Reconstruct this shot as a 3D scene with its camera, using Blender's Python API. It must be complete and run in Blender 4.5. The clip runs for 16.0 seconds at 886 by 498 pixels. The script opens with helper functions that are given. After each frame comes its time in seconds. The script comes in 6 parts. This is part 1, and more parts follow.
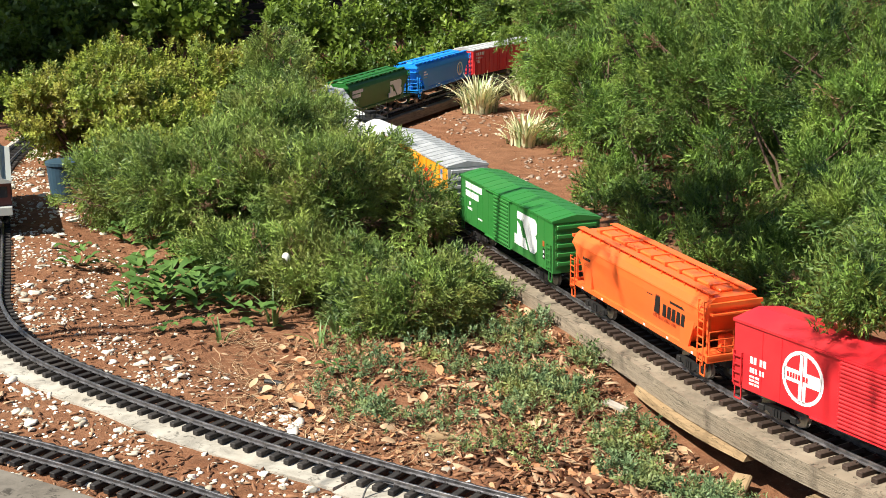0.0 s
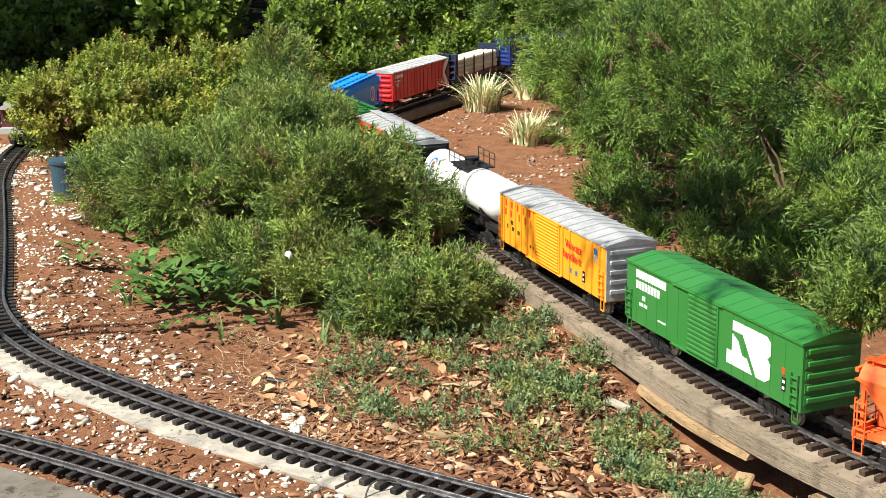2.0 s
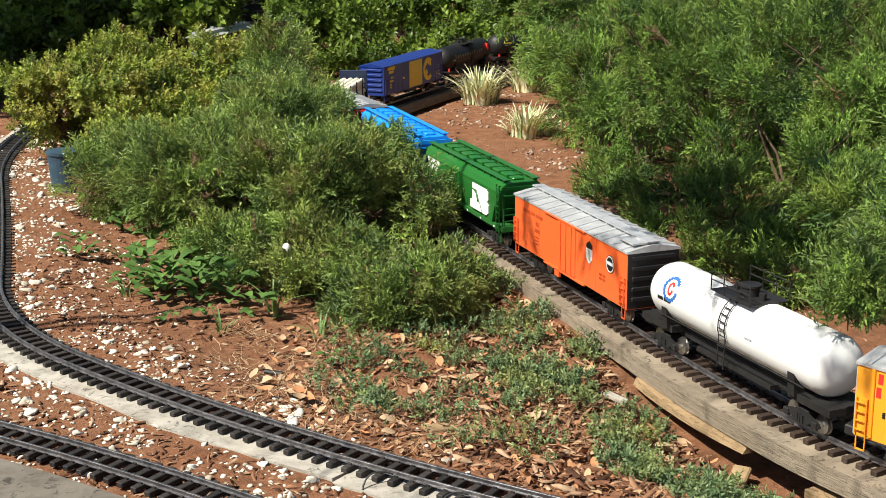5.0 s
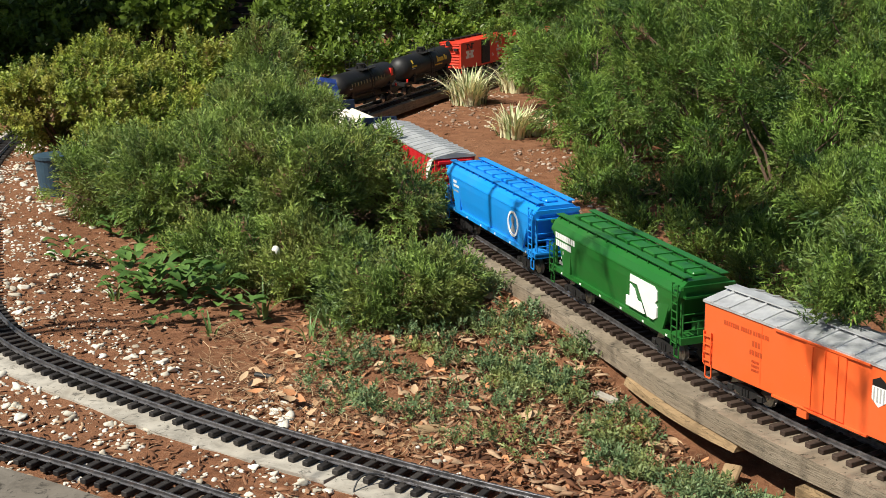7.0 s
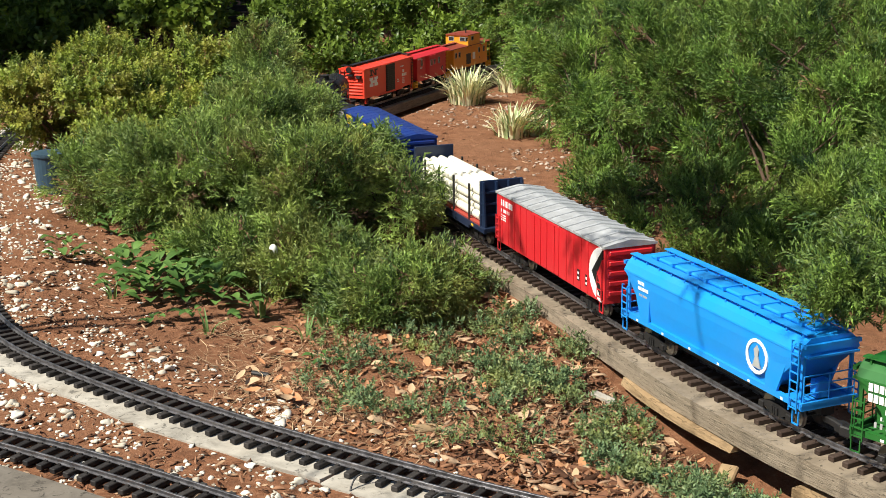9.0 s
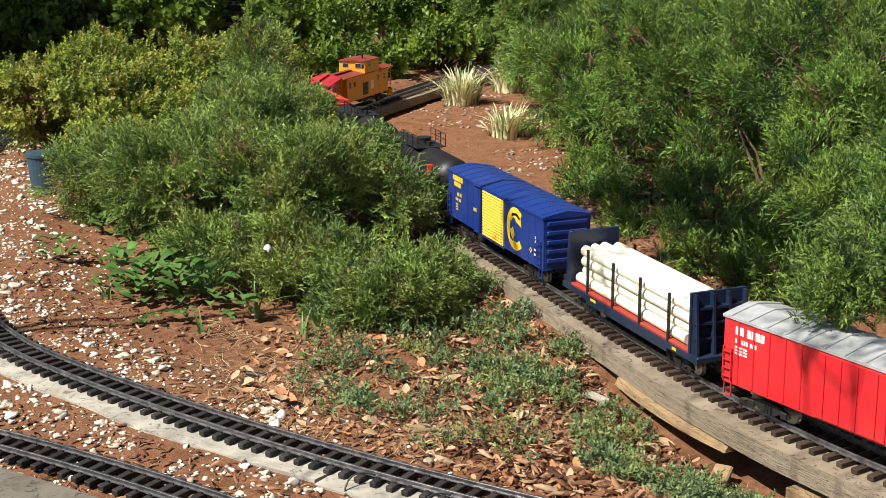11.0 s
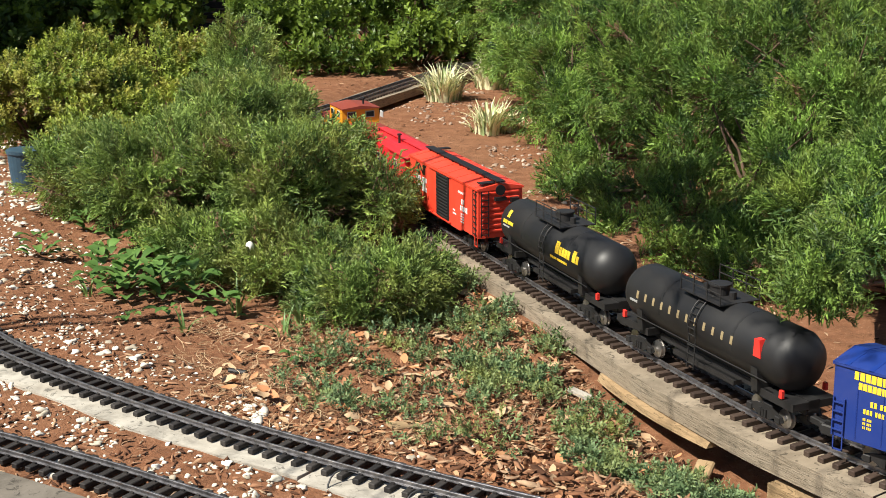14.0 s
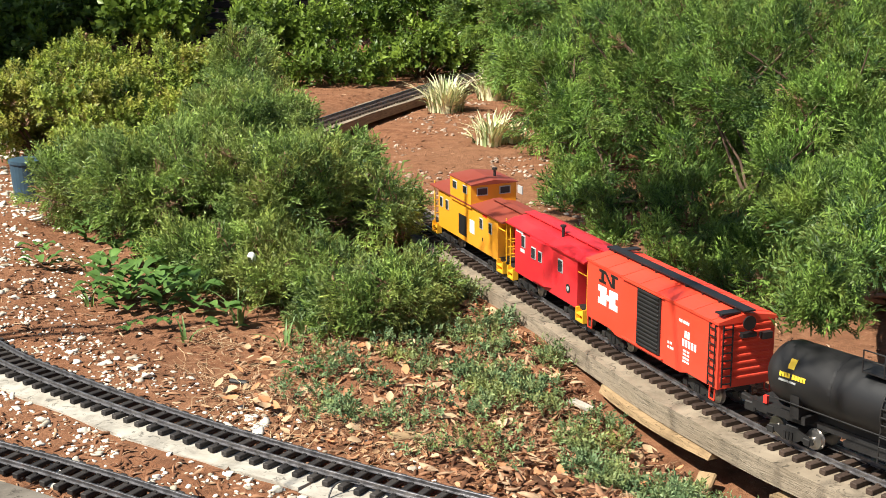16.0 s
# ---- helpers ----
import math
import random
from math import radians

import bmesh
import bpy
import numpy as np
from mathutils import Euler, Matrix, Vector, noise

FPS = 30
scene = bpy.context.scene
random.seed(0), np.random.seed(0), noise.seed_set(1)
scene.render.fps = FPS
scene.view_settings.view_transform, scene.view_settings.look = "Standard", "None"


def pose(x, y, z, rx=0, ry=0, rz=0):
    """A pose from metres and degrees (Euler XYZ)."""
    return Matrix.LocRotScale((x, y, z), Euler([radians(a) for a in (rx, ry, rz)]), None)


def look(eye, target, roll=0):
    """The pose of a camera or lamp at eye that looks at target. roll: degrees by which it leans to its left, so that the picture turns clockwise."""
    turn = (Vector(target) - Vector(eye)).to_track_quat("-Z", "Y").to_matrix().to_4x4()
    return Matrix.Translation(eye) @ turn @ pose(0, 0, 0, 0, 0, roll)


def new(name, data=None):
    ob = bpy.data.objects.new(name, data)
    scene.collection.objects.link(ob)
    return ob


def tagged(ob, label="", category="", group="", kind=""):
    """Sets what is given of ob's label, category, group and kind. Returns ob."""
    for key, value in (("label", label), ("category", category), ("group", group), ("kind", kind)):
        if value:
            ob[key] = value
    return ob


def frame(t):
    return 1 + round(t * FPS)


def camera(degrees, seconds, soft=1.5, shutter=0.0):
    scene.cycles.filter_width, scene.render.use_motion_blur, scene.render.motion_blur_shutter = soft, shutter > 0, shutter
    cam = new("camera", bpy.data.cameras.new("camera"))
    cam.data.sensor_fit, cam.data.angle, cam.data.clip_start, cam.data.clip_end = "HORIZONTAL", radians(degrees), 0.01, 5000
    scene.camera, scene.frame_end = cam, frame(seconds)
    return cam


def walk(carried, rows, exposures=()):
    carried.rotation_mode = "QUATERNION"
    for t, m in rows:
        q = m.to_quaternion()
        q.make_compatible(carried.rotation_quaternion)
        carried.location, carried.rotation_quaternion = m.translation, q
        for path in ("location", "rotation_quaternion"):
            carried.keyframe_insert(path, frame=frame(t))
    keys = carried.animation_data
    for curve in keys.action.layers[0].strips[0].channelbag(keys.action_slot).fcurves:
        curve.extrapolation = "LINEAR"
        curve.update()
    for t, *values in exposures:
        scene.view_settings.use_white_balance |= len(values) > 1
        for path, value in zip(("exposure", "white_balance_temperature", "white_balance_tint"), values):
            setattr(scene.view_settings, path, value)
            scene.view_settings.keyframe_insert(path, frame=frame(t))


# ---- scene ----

# ---- camera ----
cam = camera(35.46, 16.0, soft=0.85)
CAM_ROWS = [
    (0.0, 75.31, 0.73, -0.17), (0.5, 75.29, 0.55, -0.08), (1.0, 75.22, 0.56, -0.08), (1.5, 75.34, 0.68, 0.0),
    (2.0, 75.25, 0.73, -0.06), (2.5, 75.23, 0.66, -0.09), (3.0, 75.24, 0.54, -0.13), (3.5, 75.27, 0.51, -0.04),
    (4.0, 75.13, 0.52, 0.07), (6.5, 74.89, 0.66, -0.61), (7.0, 74.99, 0.86, -0.64), (7.5, 74.91, 0.82, -0.65),
    (8.0, 74.86, 0.78, -0.68), (8.5, 74.87, 0.73, -0.74), (9.0, 74.96, 0.59, -0.67), (11.5, 74.97, 0.61, -1.03),
    (12.0, 75.14, 0.75, -1.27), (12.5, 74.94, 0.67, -1.28), (13.0, 74.88, 0.57, -1.4), (13.5, 74.82, 0.35, -1.56),
    (14.0, 74.82, 0.44, -1.62), (14.5, 74.87, 0.49, -1.62), (15.0, 75.06, 0.57, -1.61), (15.5, 75.21, 0.42, -1.57),
    (16.0, 75.27, 0.34, -1.52)]
EYE = (0.0, 0.0, 0.81)
walk(cam, [(t, pose(*EYE, rx, ry, rz)) for t, rx, ry, rz in CAM_ROWS],
     exposures=[(0.0, 0.85), (1.5, 0.85), (4.0, 0.83), (6.5, 0.25), (7.0, 0.33), (9.0, 0.55), (11.5, 0.57), (12.5, 0.53), (14.5, 0.79), (16.0, 0.93)])

# ---- light ----
SUN_TO = Vector((-0.66, -0.42, 1.0)).normalized()
world = bpy.data.worlds.new("world")
scene.world = world
world.use_nodes = True
_n = world.node_tree.nodes
_bg = _n["Background"]
_sky = _n.new("ShaderNodeTexSky")
_sky.sky_type = "NISHITA"
_sky.sun_disc = False
_sky.sun_elevation = math.asin(SUN_TO.z)
_sky.sun_rotation = math.atan2(SUN_TO.x, SUN_TO.y)
world.node_tree.links.new(_sky.outputs[0], _bg.inputs[0])
_bg.inputs[1].default_value = 0.052
sun = new("sun", bpy.data.lights.new("sun", "SUN"))
sun.data.energy = 5.0
sun.data.angle = radians(0.6)
sun.data.color = (1.0, 0.955, 0.84)
sun.matrix_world = look(SUN_TO * 20, (0, 0, 0))


# ---- materials ----
class Mat:
    """A small builder for node materials."""

    def __init__(self, name, rough=0.6, metal=0.0, spec=0.5):
        self.m = bpy.data.materials.new(name)
        self.m.use_nodes = True
        self.t = self.m.node_tree
        self.b = self.t.nodes["Principled BSDF"]
        self.b.inputs["Roughness"].default_value = rough
        self.b.inputs["Metallic"].default_value = metal
        self.b.inputs["Specular IOR Level"].default_value = spec
        self.co = self.node("ShaderNodeTexCoord").outputs["Object"]

    def node(self, kind, **props):
        n = self.t.nodes.new(kind)
        for k, v in props.items():
            if k == "operation":
                n.operation = v
            elif k == "blend":
                n.data_type = "RGBA"
                n.blend_type = v
        return n

    def link(self, a, b):
        self.t.links.new(a, b)

    def noise(self, scale, detail=4, rough=0.6, stretch=None, distort=0.0):
        n = self.node("ShaderNodeTexNoise")
        n.inputs["Scale"].default_value = scale
        n.inputs["Detail"].default_value = detail
        n.inputs["Roughness"].default_value = rough
        n.inputs["Distortion"].default_value = distort
        co = self.co
        if stretch:
            mp = self.node("ShaderNodeMapping")
            mp.inputs["Scale"].default_value = stretch
            self.link(co, mp.inputs[0])
            co = mp.outputs[0]
        self.link(co, n.inputs["Vector"])
        return n.outputs["Fac"]

    def ramp(self, fac, stops):
        r = self.node("ShaderNodeValToRGB")
        e = r.color_ramp.elements
        while len(e) < len(stops):
            e.new(0.5)
        for el, (pos, col) in zip(e, stops):
            el.position = pos
            el.color = (*col, 1) if len(col) == 3 else col
        self.link(fac, r.inputs[0])
        return r.outputs[0]

    def mix(self, fac, a, b, blend="MIX"):
        n = self.node("ShaderNodeMix", blend=blend)
        for sock, v in ((n.inputs[0], fac), (n.inputs[6], a), (n.inputs[7], b)):
            if isinstance(v, (int, float)):
                sock.default_value = v
            elif isinstance(v, tuple):
                sock.default_value = (*v, 1)
            else:
                self.link(v, sock)
        return n.outputs[2]

    def color(self, sock):
        if isinstance(sock, tuple):
            self.b.inputs["Base Color"].default_value = (*sock, 1)
        else:
            self.link(sock, self.b.inputs["Base Color"])
        return self

    def rough(self, sock):
        self.link(sock, self.b.inputs["Roughness"])
        return self

    def bump(self, fac, strength=0.4, dist=0.002):
        n = self.node("ShaderNodeBump")
        n.inputs["Strength"].default_value = strength
        n.inputs["Distance"].default_value = dist
        self.link(fac, n.inputs["Height"])
        self.link(n.outputs[0], self.b.inputs["Normal"])
        return self


def tone(c, k):
    return tuple(min(1.0, v * k) for v in c)


def paint(name, c, rough=0.42, dust=0.12, spec=0.5):
    """Moulded and painted plastic of a model car, with light dust."""
    m = Mat(name, rough, spec=spec)
    big = m.noise(9, 5)
    fine = m.noise(140, 3)
    dusty = tuple(v * 0.7 + 0.3 * w for v, w in zip(c, (0.34, 0.29, 0.23)))
    fac = m.ramp(big, [(0.42, (0, 0, 0)), (0.75, (dust * 2,) * 3)])
    col = m.mix(fac, c, dusty)
    col = m.mix(m.ramp(fine, [(0.3, (0, 0, 0)), (0.8, (0.25,) * 3)]), col, tone(c, 0.86))
    m.color(col)
    m.rough(m.ramp(big, [(0.3, (rough - 0.06,) * 3), (0.8, (rough + 0.16,) * 3)]))
    m.bump(fine, 0.06, 0.0006)
    return m.m


def leaf_material(name, dark, light, yellow=None, amount=0.25, trans=0.18, rough=0.5, patch=7.0):
    m = Mat(name, rough, spec=0.35)
    a = m.node("ShaderNodeAttribute")
    a.attribute_name = "tint"
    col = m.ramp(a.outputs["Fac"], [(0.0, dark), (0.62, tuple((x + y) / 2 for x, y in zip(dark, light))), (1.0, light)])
    if yellow:
        col = m.mix(m.ramp(m.noise(patch, 3), [(0.45, (0, 0, 0)), (0.7, (amount * 2,) * 3)]), col, yellow)
    m.color(col)
    tr = m.node("ShaderNodeBsdfTranslucent")
    m.link(col, tr.inputs[0])
    mx = m.node("ShaderNodeMixShader")
    mx.inputs[0].default_value = trans
    m.link(m.b.outputs[0], mx.inputs[1])
    m.link(tr.outputs[0], mx.inputs[2])
    out = m.t.nodes["Material Output"]
    m.link(mx.outputs[0], out.inputs["Surface"])
    return m.m


def soil():
    m = Mat("red_mulch_soil", 0.95, spec=0.15)
    big = m.noise(1.7, 5)
    mid = m.noise(26, 8, 0.7)
    fine = m.noise(160, 6, 0.75, (1, 1, 0.4))
    c = m.ramp(mid, [(0.25, (0.10, 0.044, 0.023)), (0.5, (0.225, 0.098, 0.050)), (0.75, (0.33, 0.165, 0.092))])
    c = m.mix(m.ramp(big, [(0.35, (0, 0, 0)), (0.75, (0.5,) * 3)]), c, (0.26, 0.135, 0.075))
    c = m.mix(m.ramp(fine, [(0.56, (0, 0, 0)), (0.74, (0.75,) * 3)]), c, (0.46, 0.30, 0.19))
    c = m.mix(m.ramp(fine, [(0.28, (0.75,) * 3), (0.42, (0, 0, 0))]), c, (0.055, 0.024, 0.014))
    m.color(c)
    m.bump(fine, 0.8, 0.006)
    return m.m


def timber(name, c, along=(1, 1, 1)):
    m = Mat(name, 0.88, spec=0.2)
    grain = m.noise(60, 6, 0.65, along, 0.6)
    big = m.noise(5, 4)
    col = m.ramp(grain, [(0.25, tone(c, 0.45)), (0.5, c), (0.78, tone(c, 1.35))])
    col = m.mix(m.ramp(big, [(0.4, (0, 0, 0)), (0.75, (0.55,) * 3)]), col, tone((c[0], c[1] * 0.9, c[2] * 0.78), 0.62))
    streak = m.noise(150, 4, 0.7, along, 1.2)
    col = m.mix(m.ramp(streak, [(0.56, (0, 0, 0)), (0.64, (0.8,) * 3)]), col, tone(c, 0.22))
    stain = m.noise(17, 5, 0.7)
    col = m.mix(m.ramp(stain, [(0.52, (0, 0, 0)), (0.70, (0.6,) * 3)]), col, tone(c, 0.45))
    m.color(col)
    m.bump(grain, 0.7, 0.003)
    return m.m


def plain(name, c, rough=0.6, metal=0.0, var=0.25, scale=40, bump=0.2, spec=0.5):
    m = Mat(name, rough, metal, spec)
    n = m.noise(scale, 5)
    m.color(m.ramp(n, [(0.3, tone(c, 1 - var)), (0.7, tone(c, 1 + var))]))
    m.bump(n, bump, 0.001)
    return m.m


def by_object(name, a, b, rough=0.85, scale=60, bump=0.4):
    """A material that varies from piece to piece."""
    m = Mat(name, rough, spec=0.25)
    r = m.node("ShaderNodeObjectInfo").outputs["Random"]
    n = m.noise(scale, 5)
    c = m.mix(r, a, b)
    m.color(m.mix(m.ramp(n, [(0.35, (0, 0, 0)), (0.75, (0.6,) * 3)]), c, tone(a, 0.6)))
    m.bump(n, bump, 0.001)
    return m.m


def by_island(name, stops, rough=0.85, scale=90, spec=0.2):
    m = Mat(name, rough, spec=spec)
    r = m.node("ShaderNodeNewGeometry").outputs["Random Per Island"]
    c = m.ramp(r, stops)
    n = m.noise(scale, 4)
    m.color(m.mix(m.ramp(n, [(0.4, (0, 0, 0)), (0.8, (0.5,) * 3)]), c, tone(stops[0][1], 0.7)))
    return m.m


# ---- mesh helpers ----
def mesh_of(name, verts, faces, material, tint=None, smooth=False):
    me = bpy.data.meshes.new(name)
    me.from_pydata([tuple(v) for v in verts], [], [tuple(f) for f in faces])
    me.materials.append(material)
    if smooth:
        me.polygons.foreach_set("use_smooth", [True] * len(me.polygons))
    me.update()
    return me


def tri_mesh(name, verts, tris, material, tint=None):
    """A mesh of triangles from arrays, with a tint value at each vertex."""
    me = bpy.data.meshes.new(name)
    nv, nt = len(verts), len(tris)
    me.vertices.add(nv)
    me.vertices.foreach_set("co", np.ascontiguousarray(verts, dtype=np.float32).ravel())
    me.loops.add(nt * 3)
    me.loops.foreach_set("vertex_index", np.ascontiguousarray(tris, dtype=np.int32).ravel())
    me.polygons.add(nt)
    me.polygons.foreach_set("loop_start", np.arange(0, nt * 3, 3, dtype=np.int32))
    me.polygons.foreach_set("loop_total", np.full(nt, 3, dtype=np.int32))
    me.update(calc_edges=True)
    me.validate()
    if tint is not None:
        at = me.attributes.new("tint", "FLOAT", "POINT")
        at.data.foreach_set("value", np.ascontiguousarray(tint, dtype=np.float32))
    me.materials.append(material)
    return me


def put(name, me, parent=None, label="", m=None):
    ob = new(name, me)
    if parent is not None:
        ob.parent = parent
    if m is not None:
        ob.matrix_basis = m
    if label:
        ob["label"] = label
    return ob


def part(name, bm, material, parent, label="", smooth=False):
    """Links a bmesh as one mesh object under a thing or a part."""
    me = bpy.data.meshes.new(name)
    bm.to_mesh(me)
    bm.free()
    me.materials.append(material)
    if smooth:
        me.polygons.foreach_set("use_smooth", [True] * len(me.polygons))
    return put(name, me, parent, label)


def thing(name, label, category, group="", m=None):
    ob = new(name)
    ob.empty_display_size = 0.05
    if m is not None:
        ob.matrix_basis = m
    return tagged(ob, label, category, group)


def box(bm, x0, x1, y0, y1, z0, z1, bevel=0.0, m=None):
    vs = [bm.verts.new((x, y, z)) for x in (x0, x1) for y in (y0, y1) for z in (z0, z1)]
    fs = [bm.faces.new([vs[i] for i in q]) for q in ((0, 1, 3, 2), (4, 6, 7, 5), (0, 4, 5, 1), (2, 3, 7, 6), (0, 2, 6, 4), (1, 5, 7, 3))]
    if bevel:
        es = list({e for f in fs for e in f.edges})
        r = bmesh.ops.bevel(bm, geom=es, offset=bevel, segments=1, affect="EDGES")
        vs = list({v for f in r["faces"] for v in f.verts} | {v for v in vs if v.is_valid})
    if m is not None:
        bmesh.ops.transform(bm, matrix=m, verts=vs)
    return bm


def boxes(*specs, bevel=0.0):
    bm = bmesh.new()
    for s in specs:
        box(bm, *s, bevel=bevel)
    return bm


def prism(bm, outline, axis, a, b):
    """Extrudes a 2D outline along an axis from a to b. axis x: outline is (y, z); y: (x, z); z: (x, y)."""
    def at(p, h):
        return (h, *p) if axis == "x" else (p[0], h, p[1]) if axis == "y" else (*p, h)
    lo = [bm.verts.new(at(p, a)) for p in outline]
    hi = [bm.verts.new(at(p, b)) for p in outline]
    n = len(outline)
    bm.faces.new(lo)
    bm.faces.new(hi[::-1])
    for i in range(n):
        bm.faces.new((lo[i], hi[i], hi[(i + 1) % n], lo[(i + 1) % n]))
    bmesh.ops.recalc_face_normals(bm, faces=bm.faces[:])
    return bm


def rod(bm, a, b, r, seg=8, r2=None):
    a, b = Vector(a), Vector(b)
    d = b - a
    m = Matrix.Translation((a + b) / 2) @ d.to_track_quat("Z", "Y").to_matrix().to_4x4()
    bmesh.ops.create_cone(bm, cap_ends=True, segments=seg, radius1=r, radius2=r if r2 is None else r2, depth=d.length, matrix=m)
    return bm


# ---- lines of the tracks ----
class Line:
    """A level line in plan from a start, a heading and pieces of (length, curvature)."""

    def __init__(self, x, y, heading, pieces, s0=0.0, step=0.01):
        pts, hs = [(x, y)], [heading]
        for length, k in pieces:
            n = max(1, round(length / step))
            ds = length / n
            for _ in range(n):
                h = heading + k * ds / 2
                x, y, heading = x + math.cos(h) * ds, y + math.sin(h) * ds, heading + k * ds
                pts.append((x, y))
                hs.append(heading)
        self.p, self.h = np.array(pts), np.array(hs)
        self.fall = 0.0
        self.s = s0 + np.concatenate([[0], np.cumsum(np.linalg.norm(np.diff(self.p, axis=0), axis=1))])

    def at(self, s):
        return float(np.interp(s, self.s, self.p[:, 0])), float(np.interp(s, self.s, self.p[:, 1])), float(np.interp(s, self.s, self.h))

    def height(self, s):
        """The line falls gently towards its far end when fall is set."""
        u = min(1.0, max(0.0, (-0.9 - s) / 1.2))
        return -self.fall * u * u * (3 - 2 * u)

    def off(self, s, side, z=0.0):
        x, y, h = self.at(s)
        return x - math.sin(h) * side, y + math.cos(h) * side, z + self.height(s)


def joined(back, front):
    """One line from two that start back to back at the same point; the distance is 0 there."""
    ln = Line(0, 0, 0, [(0.01, 0)])
    ln.p = np.concatenate([back.p[:0:-1], front.p])
    ln.h = np.concatenate([back.h[:0:-1] - math.pi, front.h])
    ln.s = np.concatenate([-back.s[:0:-1], front.s])
    return ln


_P0 = (0.190, 2.966)
MAIN = joined(Line(*_P0, 1.920, [(1.6279, -0.0169), (0.6764, -1.1088), (1.058, -0.0088), (1.0, -0.8362), (9.0, -0.06)]),
              Line(*_P0, 1.920 - math.pi, [(0.6, -0.01), (0.35, 0.17), (0.55, 0.62), (3.5, 0.25), (6.5, 0.0)]))
LOOP = Line(0.9989, 0.9979, 2.2108, [(0.5, 0.3376), (0.6, 0.3732), (0.5, -0.1957), (0.6, -0.21), (0.6, -0.8782), (1.1, 0.0269), (1.4, -0.35), (3.4, -0.10)])
SIDING = Line(0.462, 1.245, 2.5216, [(1.0, 0.0), (1.2, 0.25), (0.9, 0.0)])
MAIN.fall = 0.035
LOOP_Z = SIDING_Z = -0.030


def off_line(line, x, y):
    """Side distance from a line, the way along it and the plain distance."""
    k = int(np.argmin((line.p[:, 0] - x) ** 2 + (line.p[:, 1] - y) ** 2))
    h = line.h[k]
    return -(x - line.p[k, 0]) * math.sin(h) + (y - line.p[k, 1]) * math.cos(h), line.s[k], math.hypot(x - line.p[k, 0], y - line.p[k, 1])


def fade(d, near, far):
    u = min(1.0, max(0.0, (far - d) / (far - near)))
    return u * u * (3 - 2 * u)


def ground_z(x, y):
    """Height of the soil: raked up to the ties of the low tracks, dug away beside the raised bed."""
    z = -0.075 + 0.018 * noise.noise((x * 1.3, y * 1.3, 0.3)) + 0.008 * noise.noise((x * 5, y * 5, 2.0))
    d = math.hypot(x - 0.50, (y - 1.92) * 0.8)
    z -= 0.050 * math.exp(-(d / 0.30) ** 2)
    d = math.hypot(x - 0.25, y - 5.1)
    z += 0.035 * math.exp(-(d / 0.6) ** 2)
    if abs(x) < 3 and -1 < y < 9:
        for line in (LOOP, SIDING):
            w = fade(off_line(line, x, y)[2], 0.11, 0.30)
            if w:
                z += w * (-0.0515 + 0.003 * noise.noise((x * 17, y * 17, 5.0)) - z)
        o, s, d = off_line(MAIN, x, y)
        if s < -0.9:
            z += fade(d, 0.10, 0.24) * min(0.0, MAIN.height(s) - 0.070 - z)
        elif o < 0 and s < 0.75:
            z += fade(d, 0.10, 0.22) * fade(s, 0.35, 0.75) * max(0.0, -0.046 - z)
    return z


# ---- materials in use ----
SOIL = soil()
GREY_WOOD = timber("weathered_grey_timber", (0.285, 0.235, 0.175), (0.25, 0.25, 3))
# weathered deck timber, with shade and wet put into its darker colour
DECK_WOOD = timber("shaded_weathered_deck_timber", (0.175, 0.155, 0.130), (0.25, 0.25, 3))
TAN_WOOD = timber("tan_split_timber", (0.36, 0.25, 0.14), (0.3, 0.3, 3))
PALE_WOOD = timber("pale_bleached_timber", (0.45, 0.42, 0.365), (0.3, 0.3, 2))
TIE_BROWN = by_object("brown_plastic_tie", (0.040, 0.026, 0.020), (0.075, 0.050, 0.038), 0.7)
TIE_BLACK = by_object("black_plastic_tie", (0.022, 0.020, 0.020), (0.055, 0.048, 0.044), 0.65)
RAIL = plain("tarnished_brass_rail", (0.30, 0.29, 0.30), 0.33, 0.85, 0.5, 60, 0.3)
STONE = by_island("white_gravel", [(0.0, (0.34, 0.29, 0.22)), (0.3, (0.62, 0.57, 0.47)), (1.0, (0.86, 0.83, 0.75))], 0.9)
CHIP = by_island("bark_mulch", [(0.0, (0.065, 0.030, 0.017)), (0.4, (0.20, 0.090, 0.048)), (0.75, (0.33, 0.17, 0.095)), (1.0, (0.52, 0.36, 0.23))], 0.9)
DRY_LEAF = by_island("dry_brown_leaf", [(0.0, (0.17, 0.075, 0.04)), (0.35, (0.36, 0.17, 0.085)), (0.7, (0.44, 0.22, 0.11)), (1.0, (0.54, 0.34, 0.19))], 0.7)
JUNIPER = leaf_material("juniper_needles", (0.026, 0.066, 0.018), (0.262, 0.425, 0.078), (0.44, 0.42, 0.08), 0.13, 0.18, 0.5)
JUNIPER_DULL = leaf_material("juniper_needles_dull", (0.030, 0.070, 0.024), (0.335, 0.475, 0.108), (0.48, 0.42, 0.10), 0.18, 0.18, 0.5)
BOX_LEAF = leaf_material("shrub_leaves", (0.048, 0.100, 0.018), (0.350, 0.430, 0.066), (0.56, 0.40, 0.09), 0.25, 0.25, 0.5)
DARK_LEAF = leaf_material("dark_shrub_leaves", (0.045, 0.090, 0.014), (0.24, 0.34, 0.045), None, 0, 0.3, 0.4)
BLUE_NEEDLE = leaf_material("creeping_juniper_needles", (0.050, 0.105, 0.042), (0.26, 0.36, 0.165), (0.36, 0.36, 0.09), 0.35, 0.15, 0.5, 14.0)
BROAD = leaf_material("broad_green_leaf", (0.045, 0.105, 0.024), (0.15, 0.27, 0.065), None, 0, 0.2, 0.45)
